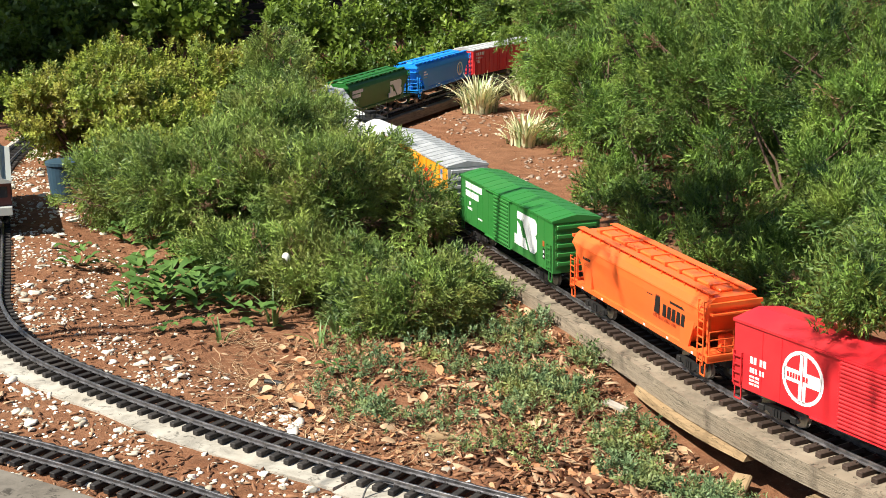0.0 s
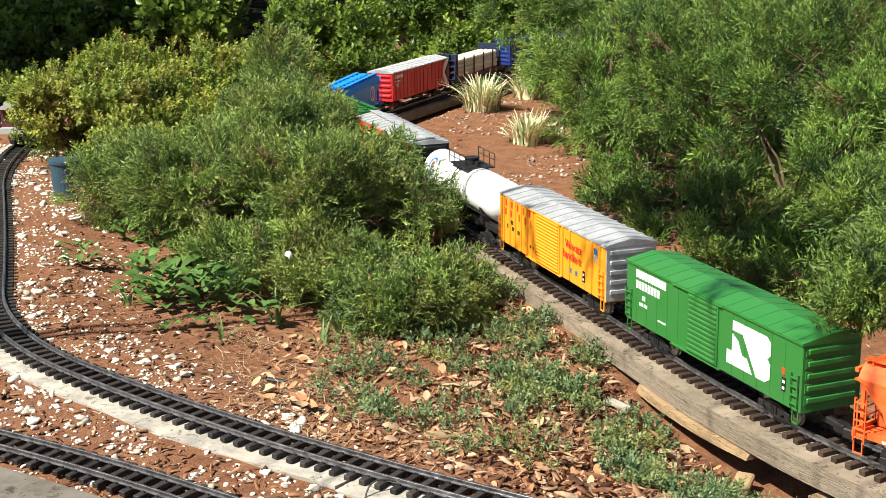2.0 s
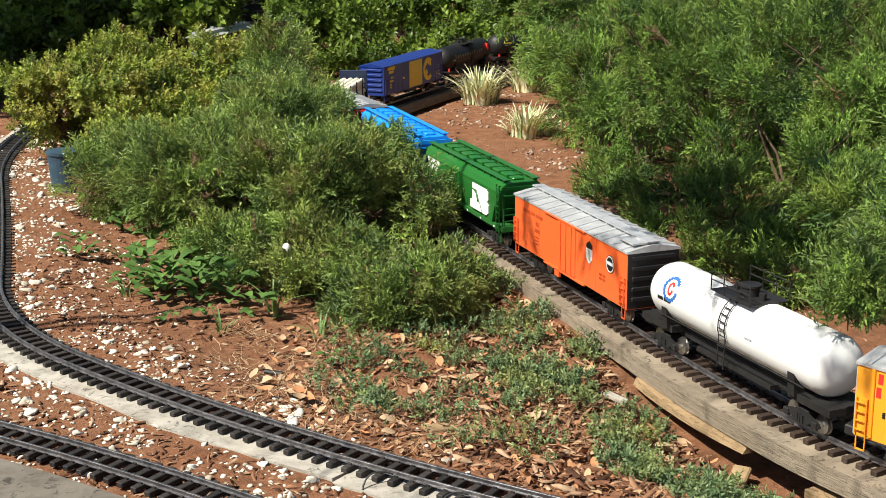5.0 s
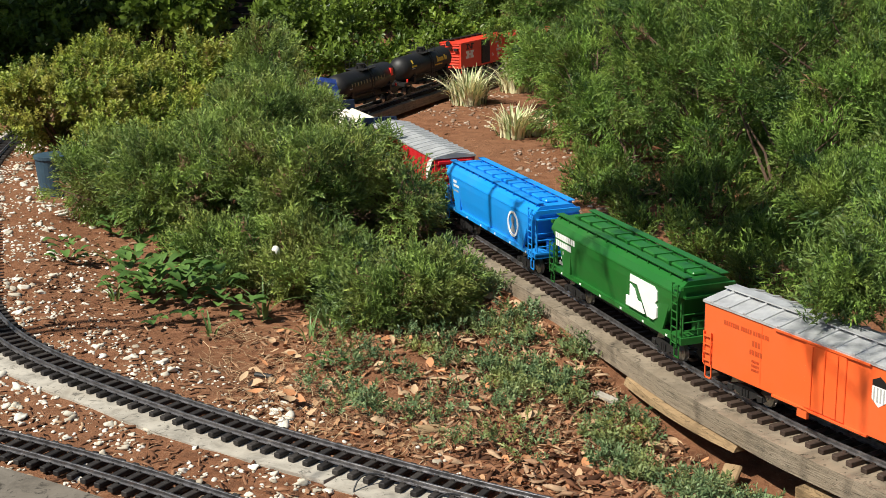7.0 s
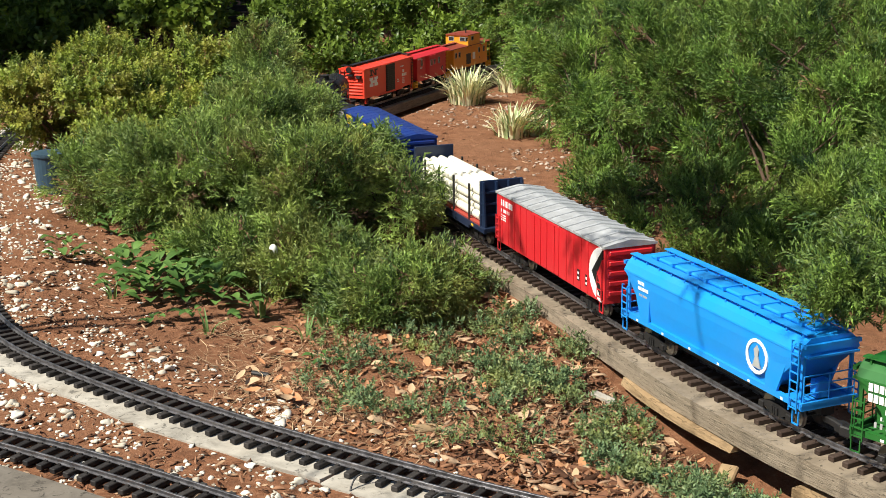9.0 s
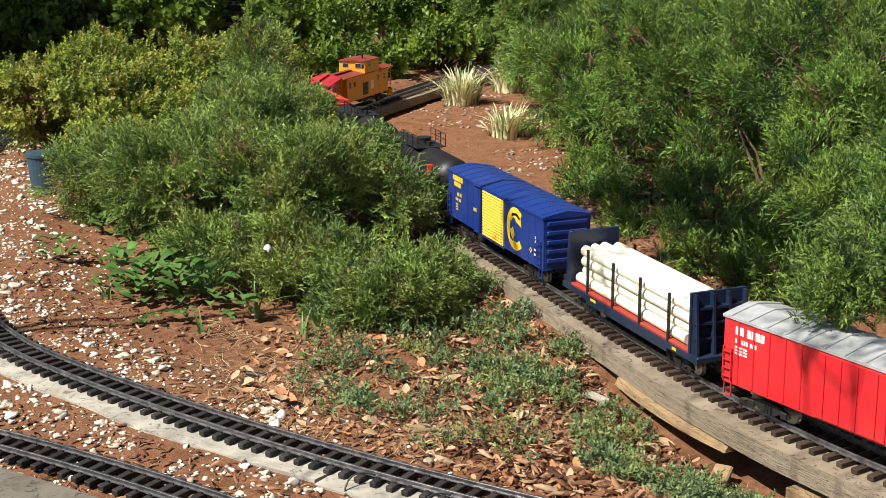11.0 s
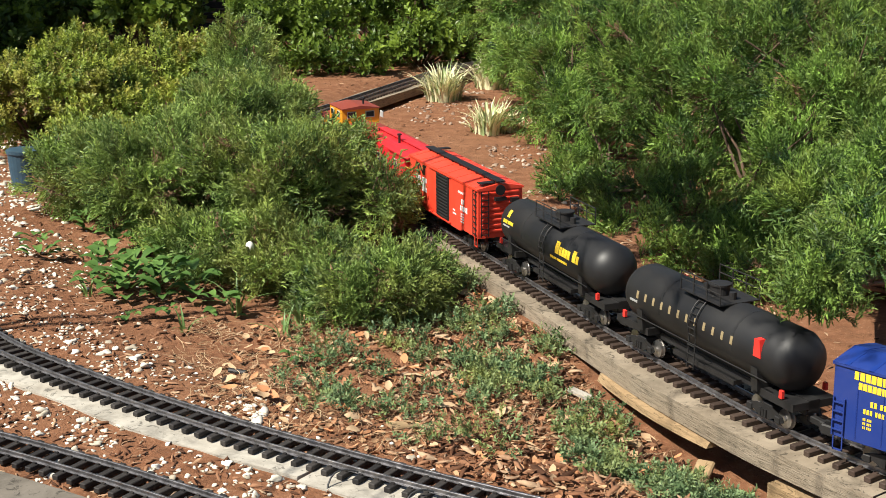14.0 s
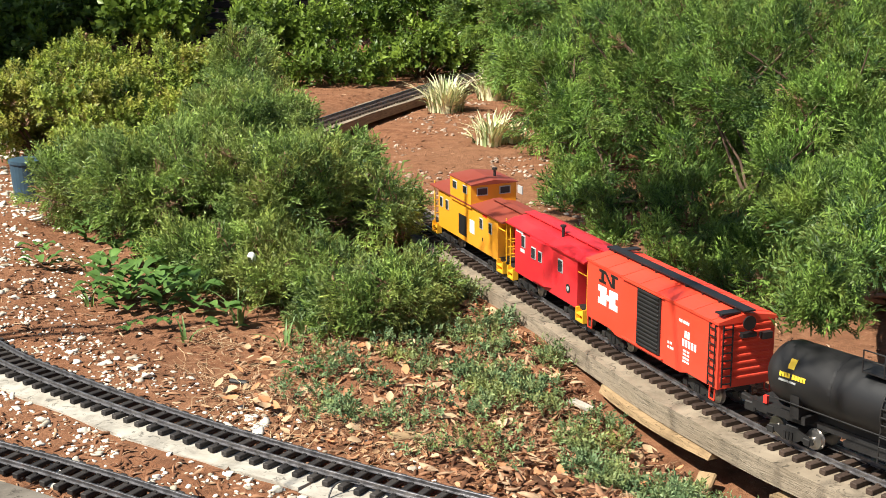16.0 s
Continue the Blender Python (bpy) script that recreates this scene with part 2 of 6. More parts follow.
UNDER = plain("black_underframe", (0.014, 0.013, 0.013), 0.6, 0, 0.3, 60)
DEAD = leaf_material("dead_needles", (0.10, 0.055, 0.030), (0.34, 0.21, 0.12), None, 0, 0.1, 0.8)
BARK = plain("juniper_bark", (0.12, 0.075, 0.05), 0.95, 0, 0.4, 50, 0.6)

# ---- ground ----
def build_ground():
    def axis(lo, hi, step, far):
        a = list(np.arange(lo, hi + 1e-6, step))
        out, v, d = [], hi, step
        while v < far:
            d *= 1.35
            v += d
            out.append(v)
        low, v, d = [], lo, step
        while v > -far:
            d *= 1.35
            v -= d
            low.append(v)
        return low[::-1] + a + out
    xs, ys = axis(-2.4, 2.6, 0.04, 400), axis(0.8, 8.0, 0.04, 400)
    vs = []
    for y in ys:
        for x in xs:
            vs.append((x, y, ground_z(x, y) if abs(x) < 12 and abs(y) < 16 else -0.075))
    nx = len(xs)
    fs = [(j * nx + i, j * nx + i + 1, (j + 1) * nx + i + 1, (j + 1) * nx + i) for j in range(len(ys) - 1) for i in range(nx - 1)]
    ob = put("ground", mesh_of("ground", vs, fs, SOIL, smooth=True))
    tagged(ob, "reddish brown mulch and soil of a garden bed", "ground", kind="structure")


build_ground()


# ---- tracks ----
def ribbon(line, s0, s1, left, right, z0, z1, step=0.05, wobble=0.0, seed=0, taper=0.0):
    """A closed bar along a line, between two side offsets and two heights."""
    bm = bmesh.new()
    rings = []
    n = max(2, int((s1 - s0) / step))
    for i in range(n + 1):
        s = s0 + (s1 - s0) * i / n
        w = [wobble * noise.noise((s * 6, seed + 3.1 * k, 0.5)) for k in range(4)]
        w[2] += taper * (1 - math.sin(math.pi * (0.12 + 0.86 * i / n)))
        rings.append([bm.verts.new(line.off(s, *q)) for q in ((left + w[0], z1 + w[1] * 0.4), (right + w[2], z1 + w[3] * 0.4), (right + w[2] * 0.6, z0), (left + w[0] * 0.6, z0))])
    for a, b in zip(rings, rings[1:]):
        for k in range(4):
            bm.faces.new((a[k], b[k], b[(k + 1) % 4], a[(k + 1) % 4]))
    bm.faces.new(rings[0][::-1])
    bm.faces.new(rings[-1])
    bmesh.ops.recalc_face_normals(bm, faces=bm.faces[:])
    return bm


def rail_bm(line, s0, s1, side, z):
    """Flat-bottomed rail: foot, web and head; z is the top of the head."""
    outline = [(-0.0036, -0.0084), (0.0036, -0.0084), (0.0036, -0.0074), (0.0009, -0.0062), (0.0009, -0.0034), (0.0019, -0.0026), (0.0019, -0.0004), (0.0014, 0), (-0.0014, 0), (-0.0019, -0.0004), (-0.0019, -0.0026), (-0.0009, -0.0034), (-0.0009, -0.0062), (-0.0036, -0.0074)]
    bm = bmesh.new()
    rings = []
    n = int((s1 - s0) / 0.03)
    for i in range(n + 1):
        s = s0 + (s1 - s0) * i / n
        rings.append([bm.verts.new(line.off(s, side + u, z + v)) for u, v in outline])
    k = len(outline)
    for a, b in zip(rings, rings[1:]):
        for i in range(k):
            bm.faces.new((a[i], b[i], b[(i + 1) % k], a[(i + 1) % k]))
    bm.faces.new(rings[0][::-1])
    bm.faces.new(rings[-1])
    bmesh.ops.recalc_face_normals(bm, faces=bm.faces[:])
    return bm


def tie_mesh(material, length, width=0.0115, height=0.0085):
    bm = bmesh.new()
    box(bm, -width / 2, width / 2, -length / 2, length / 2, -height, 0, bevel=0.0011)
    for sgn in (-1, 1):
        for e in (-1, 1):
            box(bm, -0.003, 0.003, sgn * 0.0225 + e * 0.0052 - 0.0016, sgn * 0.0225 + e * 0.0052 + 0.0016, 0, 0.0022)
    me = bpy.data.meshes.new("tie")
    bm.to_mesh(me)
    bm.free()
    me.materials.append(material)
    return me


def build_track(name, line, z, label, material, near, pitch, length):
    """Two rails on ties; ties of the stretch 'near' are parts, the rest are joined."""
    tr = thing(name, label, "railway track", "model railway tracks")
    s0, s1 = line.s[0] + (0.35 if line is LOOP else 0.02), line.s[-1] - 0.02
    for side in (-0.0225, 0.0225):
        part("rail", rail_bm(line, s0, s1, side, z), RAIL, tr, "weathered metal rail", smooth=False)
    me = tie_mesh(material, length)
    rest = bmesh.new()
    rng = random.Random(len(name))
    s = s0 + 0.02
    while s < s1:
        x, y, h = line.at(s)
        m = pose(x, y, z + line.height(s) - 0.0085, 0, rng.uniform(-1, 1), math.degrees(h) + rng.uniform(-1.5, 1.5))
        if near[0] <= s <= near[1]:
            put("tie", me, tr, m=m)
        else:
            box(rest, -0.0058, 0.0058, -length / 2, length / 2, -0.0085, 0, m=m)
        s += pitch
    if len(rest.verts):
        ob = part("ties", rest, material, tr)
        ob["kind"] = "stuff"
    else:
        rest.free()
    return tr


def build_tracks():
    build_track("railway_track", MAIN, 0.0, "model railway track on a raised grey timber bed", TIE_BROWN, (-3.4, 2.2), 0.0262, 0.098)
    build_track("railway_track", LOOP, LOOP_Z, "curved model railway track on a bleached timber edge", TIE_BLACK, (0.4, 4.4), 0.0285, 0.086)
    build_track("railway_track", SIDING, SIDING_Z, "model railway track lying in mulch and gravel", TIE_BLACK, (0.3, 3.0), 0.0285, 0.086)
    bed = thing("timber_roadbed", "weathered grey timber bed that carries the raised track", "roadbed")
    rng = random.Random(5)
    s = MAIN.s[0]
    k = 0
    while s < MAIN.s[-1] - 0.1:
        e = min(s + (1.22 if k % 2 else 1.05), MAIN.s[-1])
        part("board", ribbon(MAIN, s, e - 0.004, 0.070, -0.077, -0.052, -0.0175, wobble=0.007, seed=k), GREY_WOOD, bed)
        s = e
        k += 1
    part("board", ribbon(MAIN, 0.66, 0.99, -0.050, -0.094, -0.066, -0.0540, wobble=0.008, seed=50, taper=0.022), TAN_WOOD, bed, "split tan board under the bed")
    part("board", ribbon(MAIN, 1.13, 3.6, -0.035, -0.084, -0.125, -0.0635, wobble=0.004, seed=51), TAN_WOOD, bed, "fresh tan board under the bed")
    for s in np.arange(MAIN.s[0] + 0.3, MAIN.s[-1], 0.9):
        x, y, h = MAIN.at(s)
        bm = bmesh.new()
        box(bm, -0.03, 0.03, -0.03, 0.03, -0.3, -0.058, bevel=0.003, m=pose(x, y, MAIN.height(s), 0, 0, math.degrees(h)))
        part("post", bm, GREY_WOOD, bed)
    bed = thing("timber_edging", "bleached timber bed under the curved track", "roadbed")
    s, k = LOOP.s[0] + 0.33, 0
    while s < LOOP.s[-1] - 0.2:
        e = min(s + 1.15, LOOP.s[-1])
        part("board", ribbon(LOOP, s, e - 0.005, 0.076, 0.010, -0.11, LOOP_Z - 0.0172, wobble=0.009, seed=70 + k), PALE_WOOD, bed)
        s = e
        k += 1
    deck = thing("deck_board", "weathered grey deck board beside the track", "board")
    part("board", ribbon(SIDING, 0.1, 3.0, 0.19, 0.075, -0.12, -0.036, wobble=0.003, seed=90), DECK_WOOD, deck)
    part("board", ribbon(SIDING, 0.1, 3.0, 0.31, 0.196, -0.12, -0.036, wobble=0.003, seed=91), DECK_WOOD, deck)


build_tracks()


# ---- foliage ----
def basis(d, rng, roll=None):
    """Rotation matrices whose z axis is d (N, 3)."""
    d = d / np.linalg.norm(d, axis=1)[:, None]
    a = rng.normal(size=d.shape)
    x = np.cross(a, d)
    x /= np.linalg.norm(x, axis=1)[:, None]
    y = np.cross(d, x)
    return np.stack([x, y, d], 2)


def spread(templates, rot, loc, size, tint, rng):
    """Copies of small templates joined into one array of triangles."""
    V, T, C, base = [], [], [], 0
    pick = rng.integers(0, len(templates), len(loc))
    for k, (v, t) in enumerate(templates):
        i = np.where(pick == k)[0]
        if not len(i):
            continue
        w = np.einsum("nij,vj->nvi", rot[i] * size[i, None, None], v) + loc[i, None, :]
        V.append(w.reshape(-1, 3))
        T.append((t[None] + base + (np.arange(len(i)) * len(v))[:, None, None]).reshape(-1, 3))
        # tint climbs from foot to tip of each copy, plus random noise
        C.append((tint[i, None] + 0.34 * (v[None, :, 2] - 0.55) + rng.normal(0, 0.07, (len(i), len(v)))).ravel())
        base += len(i) * len(v)
    return np.concatenate(V), np.concatenate(T), np.clip(np.concatenate(C), 0, 1)


def leaflet(p, d, n, length, width, V, T):
    """A slim folded leaf from p along d."""
    d = d / np.linalg.norm(d)
    side = np.cross(d, n)
    side /= np.linalg.norm(side) + 1e-9
    up = np.cross(side, d)
    k = len(V)
    V += [p, p + d * length * 0.45 + side * width / 2 + up * width * 0.12, p + d * length, p + d * length * 0.45 - side * width / 2 + up * width * 0.12]
    T += [(k, k + 1, k + 2), (k, k + 2, k + 3)]


def needle(p, d, n, length, width, V, T):
    """A pointed needle: one slim triangle."""
    d = d / np.linalg.norm(d)
    side = np.cross(d, n)
    side *= width / 2 / (np.linalg.norm(side) + 1e-9)
    k = len(V)
    V += [p - side, p + side, p + d * length]
    T += [(k, k + 1, k + 2)]


def juniper_sprays(rng, count=6, twigs=8, needles=7, thick=0.045, flat=0.45, open_=0.55):
    """Feathery sprays: side twigs at sharp angles, set with needles that point forward."""
    out = []
    for _ in range(count):
        V, T = [], []
        z = np.array([0, 0, 1.0])
        bend = rng.normal(0, 0.16, 2)
        for j in range(twigs):
            f = (j + 0.4) / twigs
            p0 = np.array([bend[0] * f * f, bend[1] * f * f, f * 0.80])
            a = j * math.pi + rng.uniform(-0.7, 0.7) + (j % 3) * 0.5
            d = np.array([math.cos(a), math.sin(a) * flat, 0]) * rng.uniform(0.7, 1.1) * open_ + z
            d /= np.linalg.norm(d)
            ln = (0.46 - 0.22 * f) * rng.uniform(0.75, 1.25)
            for q in range(needles):
                g = (q + 0.5) / needles
                e = d + rng.normal(0, 0.34, 3)
                needle(p0 + d * ln * g, e, rng.normal(size=3), rng.uniform(0.11, 0.21), thick * rng.uniform(0.8, 1.3), V, T)
            needle(p0, d, rng.normal(size=3), ln * 1.1, 0.022, V, T)
        needle(np.zeros(3), np.array([bend[0], bend[1], 1.0]), rng.normal(size=3), 1.0, 0.03, V, T)
        out.append((np.array(V), np.array(T)))
    return out


def leafy_twigs(rng, count=6, leaves=11, length=0.42, width=0.22):
    out = []
    for _ in range(count):
        V, T = [], []
        for j in range(leaves):
            f = (j + 0.5) / leaves
            a = j * 2.4 + rng.uniform(-0.3, 0.3)
            d = np.array([math.cos(a), math.sin(a), rng.uniform(0.25, 0.9) + f * 0.5])
            d /= np.linalg.norm(d)
            p = np.array([0, 0, f * 0.75])
            n = np.array([0, 0, 1.0]) + rng.normal(0, 0.25, 3)
            side = np.cross(d, n)
            side /= np.linalg.norm(side)
            up = np.cross(side, d)
            L, W = length * rng.uniform(0.75, 1.15), width * rng.uniform(0.8, 1.15)
            k = len(V)
            V += [p, p + d * L * 0.5 + side * W * 0.5 + up * W * 0.16, p + d * L - up * W * 0.1, p + d * L * 0.5 - side * W * 0.5 + up * W * 0.16, p + d * L * 0.45]
            T += [(k, k + 1, k + 4), (k + 1, k + 2, k + 4), (k + 2, k + 3, k + 4), (k + 3, k, k + 4)]
        leaflet(np.zeros(3), np.array([0, 0, 1.0]), rng.normal(size=3), 0.95, 0.03, V, T)
        out.append((np.array(V), np.array(T)))
    return out


def shell_points(blobs, n, rng, rough=0.12, freq=5.0, low=-0.12, gaps=0.0):
    """Points and outward directions on the uneven outside of a heap of ellipsoids."""
    B = np.array(blobs, float)
    area = (B[:, 3] * B[:, 4] + B[:, 4] * B[:, 5] + B[:, 3] * B[:, 5])
    P, N = [], []
    while sum(map(len, P)) < n:
        k = rng.choice(len(B), 4 * n, p=area / area.sum())
        u = rng.normal(size=(4 * n, 3))
        u /= np.linalg.norm(u, axis=1)[:, None]
        c, r = B[k, :3], B[k, 3:6]
        bump = np.array([noise.noise(Vector((ci + ui * ri) * freq)) for ci, ui, ri in zip(c, u, r)])
        p = c + u * r * (1 + rough * bump[:, None] * 1.6)
        nn = u / r
        nn /= np.linalg.norm(nn, axis=1)[:, None]
        ok = p[:, 2] > low
        if gaps:
            ok &= np.array([noise.noise(Vector(q * gaps)) + 0.5 * noise.noise(Vector(q * gaps * 2.1)) for q in c + u * r]) > -0.02
        for j in range(len(B)):
            q = (p - B[j, :3]) / B[j, 3:6]
            ok &= (np.sum(q * q, 1) > 0.72) | (k == j)
        P.append(p[ok])
        N.append(nn[ok])
    return np.concatenate(P)[:n], np.concatenate(N)[:n]


def build_shrub(name, label, category, blobs, material, templates, clumps, per, size, seed, limb=0.11, up=0.5, droop=0.0, rough=0.14, freq=5.0, inner=0.12, group="", low=-0.10, tint0=0.5, wide=0.42, dead=0.0, root=None, gaps=0.0):
    """A shrub: limbs reach out from a heap of rounded masses and carry many small sprays."""
    rng = np.random.default_rng(seed)
    noise.seed_set(seed)
    P, N = shell_points(blobs, clumps, rng, rough, freq, low, gaps)
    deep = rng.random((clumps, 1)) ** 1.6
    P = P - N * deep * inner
    axis = N + np.array([0, 0, up]) + rng.normal(0, 0.38, (clumps, 3))
    axis /= np.linalg.norm(axis, axis=1)[:, None]
    length = limb * rng.uniform(0.6, 1.35, clumps)
    # deeper clumps get a darker tint: inner shade put into the colour
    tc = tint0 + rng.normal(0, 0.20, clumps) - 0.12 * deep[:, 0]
    f = rng.random((clumps, per)) ** 0.8
    out = rng.normal(size=(clumps, per, 3))
    out -= axis[:, None] * np.sum(out * axis[:, None], 2, keepdims=True)
    out /= np.linalg.norm(out, axis=2, keepdims=True)
    reach = (length[:, None] * wide * (1.0 - 0.8 * f) * rng.random((clumps, per)) ** 0.5)[..., None]
    loc = P[:, None] + axis[:, None] * ((f - 0.75) * length[:, None])[..., None] + out * reach
    loc[..., 2] -= droop * f * f * length[:, None]
    d = axis[:, None] * (0.75 + 0.5 * f[..., None]) + out * (0.75 - 0.45 * f[..., None]) + rng.normal(0, 0.2, (clumps, per, 3))
    loc, d = loc.reshape(-1, 3), d.reshape(-1, 3)
    keep = loc[:, 2] > low
    # tint also rises towards the end of each limb
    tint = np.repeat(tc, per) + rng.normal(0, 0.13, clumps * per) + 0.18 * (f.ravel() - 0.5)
    loc, d, tint = loc[keep], d[keep], tint[keep]
    sz = size * rng.uniform(0.65, 1.3, len(loc))
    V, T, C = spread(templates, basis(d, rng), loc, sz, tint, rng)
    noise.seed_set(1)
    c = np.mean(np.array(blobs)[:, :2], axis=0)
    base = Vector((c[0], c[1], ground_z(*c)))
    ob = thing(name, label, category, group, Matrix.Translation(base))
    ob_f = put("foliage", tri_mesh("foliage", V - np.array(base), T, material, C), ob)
    ob_f["kind"] = "stuff"
    if dead:
        i = rng.choice(len(loc), int(len(loc) * dead), replace=False)
        V, T, C = spread(templates, basis(d[i] + rng.normal(0, 0.3, (len(i), 3)), rng), loc[i] - 0.035 * d[i] + rng.normal(0, 0.012, (len(i), 3)), sz[i] * 1.1, tint[i], rng)
        put("dead_twig", tri_mesh("dead_twig", V - np.array(base), T, DEAD, C), ob, "dry brown twigs")["kind"] = "stuff"
    r = random.Random(seed)
    for b in blobs:
        foot = Vector((b[0] * 0.75 + c[0] * 0.25, b[1] * 0.75 + c[1] * 0.25, 0))
        if root:
            foot.x, foot.y = root
        foot.z = ground_z(foot.x, foot.y) - 0.03
        bm = bmesh.new()
        for i in r.sample(range(clumps), clumps):
            tip = Vector(P[i])
            if (tip - Vector(b[:3])).length > max(b[3:6]) * 1.15:
                continue
            mid = foot.lerp(tip, 0.5) + Vector((r.uniform(-0.04, 0.04), r.uniform(-0.04, 0.04), r.uniform(0, 0.05)))
            rod(bm, foot - base, mid - base, 0.006, 6, 0.004)
            rod(bm, mid - base, tip - base, 0.004, 6, 0.0014)
            if len(bm.verts) > 26 * 24:
                break
        if len(bm.verts):
            part("stem", bm, BARK, ob, "brown woody stems")
        else:
            bm.free()
    return ob


def build_planting():
    rng = np.random.default_rng(3)
    fine = juniper_sprays(rng, 10, 8, 5, 0.058, 0.6, 0.85)
    airy = juniper_sprays(rng, 10, 8, 5, 0.058, 0.8, 0.9)
    leafy = leafy_twigs(rng, 7, 9, 0.36, 0.20)
    coarse = leafy_twigs(rng, 6, 6, 0.5, 0.3)
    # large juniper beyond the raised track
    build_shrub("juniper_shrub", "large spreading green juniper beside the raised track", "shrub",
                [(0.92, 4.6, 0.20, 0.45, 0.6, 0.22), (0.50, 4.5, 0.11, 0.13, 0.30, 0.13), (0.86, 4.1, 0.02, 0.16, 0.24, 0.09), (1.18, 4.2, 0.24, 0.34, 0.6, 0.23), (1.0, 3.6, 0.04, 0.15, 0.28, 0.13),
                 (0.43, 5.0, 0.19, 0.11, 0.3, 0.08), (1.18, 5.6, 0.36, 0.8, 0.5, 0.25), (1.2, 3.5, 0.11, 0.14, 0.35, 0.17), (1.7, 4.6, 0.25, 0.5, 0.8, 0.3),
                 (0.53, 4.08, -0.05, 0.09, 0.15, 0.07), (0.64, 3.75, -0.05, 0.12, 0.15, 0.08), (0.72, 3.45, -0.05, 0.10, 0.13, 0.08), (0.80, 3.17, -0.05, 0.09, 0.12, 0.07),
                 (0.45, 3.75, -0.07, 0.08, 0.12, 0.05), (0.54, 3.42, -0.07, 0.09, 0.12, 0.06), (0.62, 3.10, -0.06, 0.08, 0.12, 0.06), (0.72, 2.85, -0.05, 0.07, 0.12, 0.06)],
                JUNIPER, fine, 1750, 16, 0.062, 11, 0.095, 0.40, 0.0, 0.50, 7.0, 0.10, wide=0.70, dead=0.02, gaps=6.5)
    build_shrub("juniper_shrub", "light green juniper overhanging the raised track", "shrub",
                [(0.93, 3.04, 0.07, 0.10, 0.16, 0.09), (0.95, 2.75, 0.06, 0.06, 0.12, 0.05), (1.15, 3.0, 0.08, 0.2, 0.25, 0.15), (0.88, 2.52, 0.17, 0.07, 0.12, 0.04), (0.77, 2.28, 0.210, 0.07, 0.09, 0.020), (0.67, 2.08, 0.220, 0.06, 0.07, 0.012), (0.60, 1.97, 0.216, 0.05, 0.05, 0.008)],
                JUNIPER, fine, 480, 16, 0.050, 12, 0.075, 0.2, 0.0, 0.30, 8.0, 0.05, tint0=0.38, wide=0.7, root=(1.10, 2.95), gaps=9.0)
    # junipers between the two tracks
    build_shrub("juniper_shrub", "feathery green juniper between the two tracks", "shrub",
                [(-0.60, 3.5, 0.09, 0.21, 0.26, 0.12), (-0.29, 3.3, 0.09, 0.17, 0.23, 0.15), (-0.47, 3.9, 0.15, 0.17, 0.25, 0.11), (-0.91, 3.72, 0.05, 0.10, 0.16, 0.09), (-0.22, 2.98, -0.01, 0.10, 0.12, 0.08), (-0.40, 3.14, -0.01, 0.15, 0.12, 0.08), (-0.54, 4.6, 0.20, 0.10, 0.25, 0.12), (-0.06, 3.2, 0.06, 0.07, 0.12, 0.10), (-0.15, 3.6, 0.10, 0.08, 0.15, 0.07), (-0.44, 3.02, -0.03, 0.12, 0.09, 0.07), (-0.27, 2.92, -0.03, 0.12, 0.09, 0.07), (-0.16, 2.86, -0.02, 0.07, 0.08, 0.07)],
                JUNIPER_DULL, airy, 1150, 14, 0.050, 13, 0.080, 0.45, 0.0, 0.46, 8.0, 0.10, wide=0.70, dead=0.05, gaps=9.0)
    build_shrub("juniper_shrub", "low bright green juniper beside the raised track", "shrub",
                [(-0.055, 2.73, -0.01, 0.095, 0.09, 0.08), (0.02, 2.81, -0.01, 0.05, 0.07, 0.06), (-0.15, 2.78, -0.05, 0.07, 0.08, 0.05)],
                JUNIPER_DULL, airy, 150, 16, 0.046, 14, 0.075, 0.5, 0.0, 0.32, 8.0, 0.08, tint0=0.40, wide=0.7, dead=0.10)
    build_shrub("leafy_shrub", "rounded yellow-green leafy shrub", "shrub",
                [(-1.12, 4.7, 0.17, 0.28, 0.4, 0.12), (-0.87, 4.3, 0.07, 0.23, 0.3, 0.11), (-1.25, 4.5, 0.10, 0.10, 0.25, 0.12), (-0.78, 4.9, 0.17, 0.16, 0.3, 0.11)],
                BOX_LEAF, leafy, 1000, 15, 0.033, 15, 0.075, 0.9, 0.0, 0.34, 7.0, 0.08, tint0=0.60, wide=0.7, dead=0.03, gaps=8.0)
    build_shrub("leafy_shrub", "dark green leafy shrub behind the far track", "shrub",
                [(-0.55, 6.75, 0.15, 0.29, 0.35, 0.15), (-0.13, 7.1, 0.20, 0.23, 0.35, 0.13), (0.31, 7.0, 0.27, 0.44, 0.35, 0.11), (0.7, 7.1, 0.29, 0.57, 0.4, 0.15), (-0.8, 6.15, -0.01, 0.18, 0.2, 0.08), (-0.35, 6.35, 0.0, 0.25, 0.2, 0.1), (0.1, 6.60, 0.05, 0.28, 0.2, 0.14), (0.6, 6.75, 0.10, 0.35, 0.2, 0.16)],
                DARK_LEAF, leafy, 560, 13, 0.070, 16, 0.12, 0.8, 0.0, 0.2, 5.0, 0.14, wide=0.6)
    build_shrub("leafy_shrub", "shaded leafy shrub at the back of the bed", "shrub",
                [(-1.85, 7.2, 0.18, 0.47, 0.4, 0.12), (-1.25, 7.0, 0.20, 0.23, 0.4, 0.12)],
                DARK_LEAF, coarse, 240, 13, 0.08, 17, 0.12, 0.8, 0.0, 0.2, 5.0, 0.12, wide=0.6)
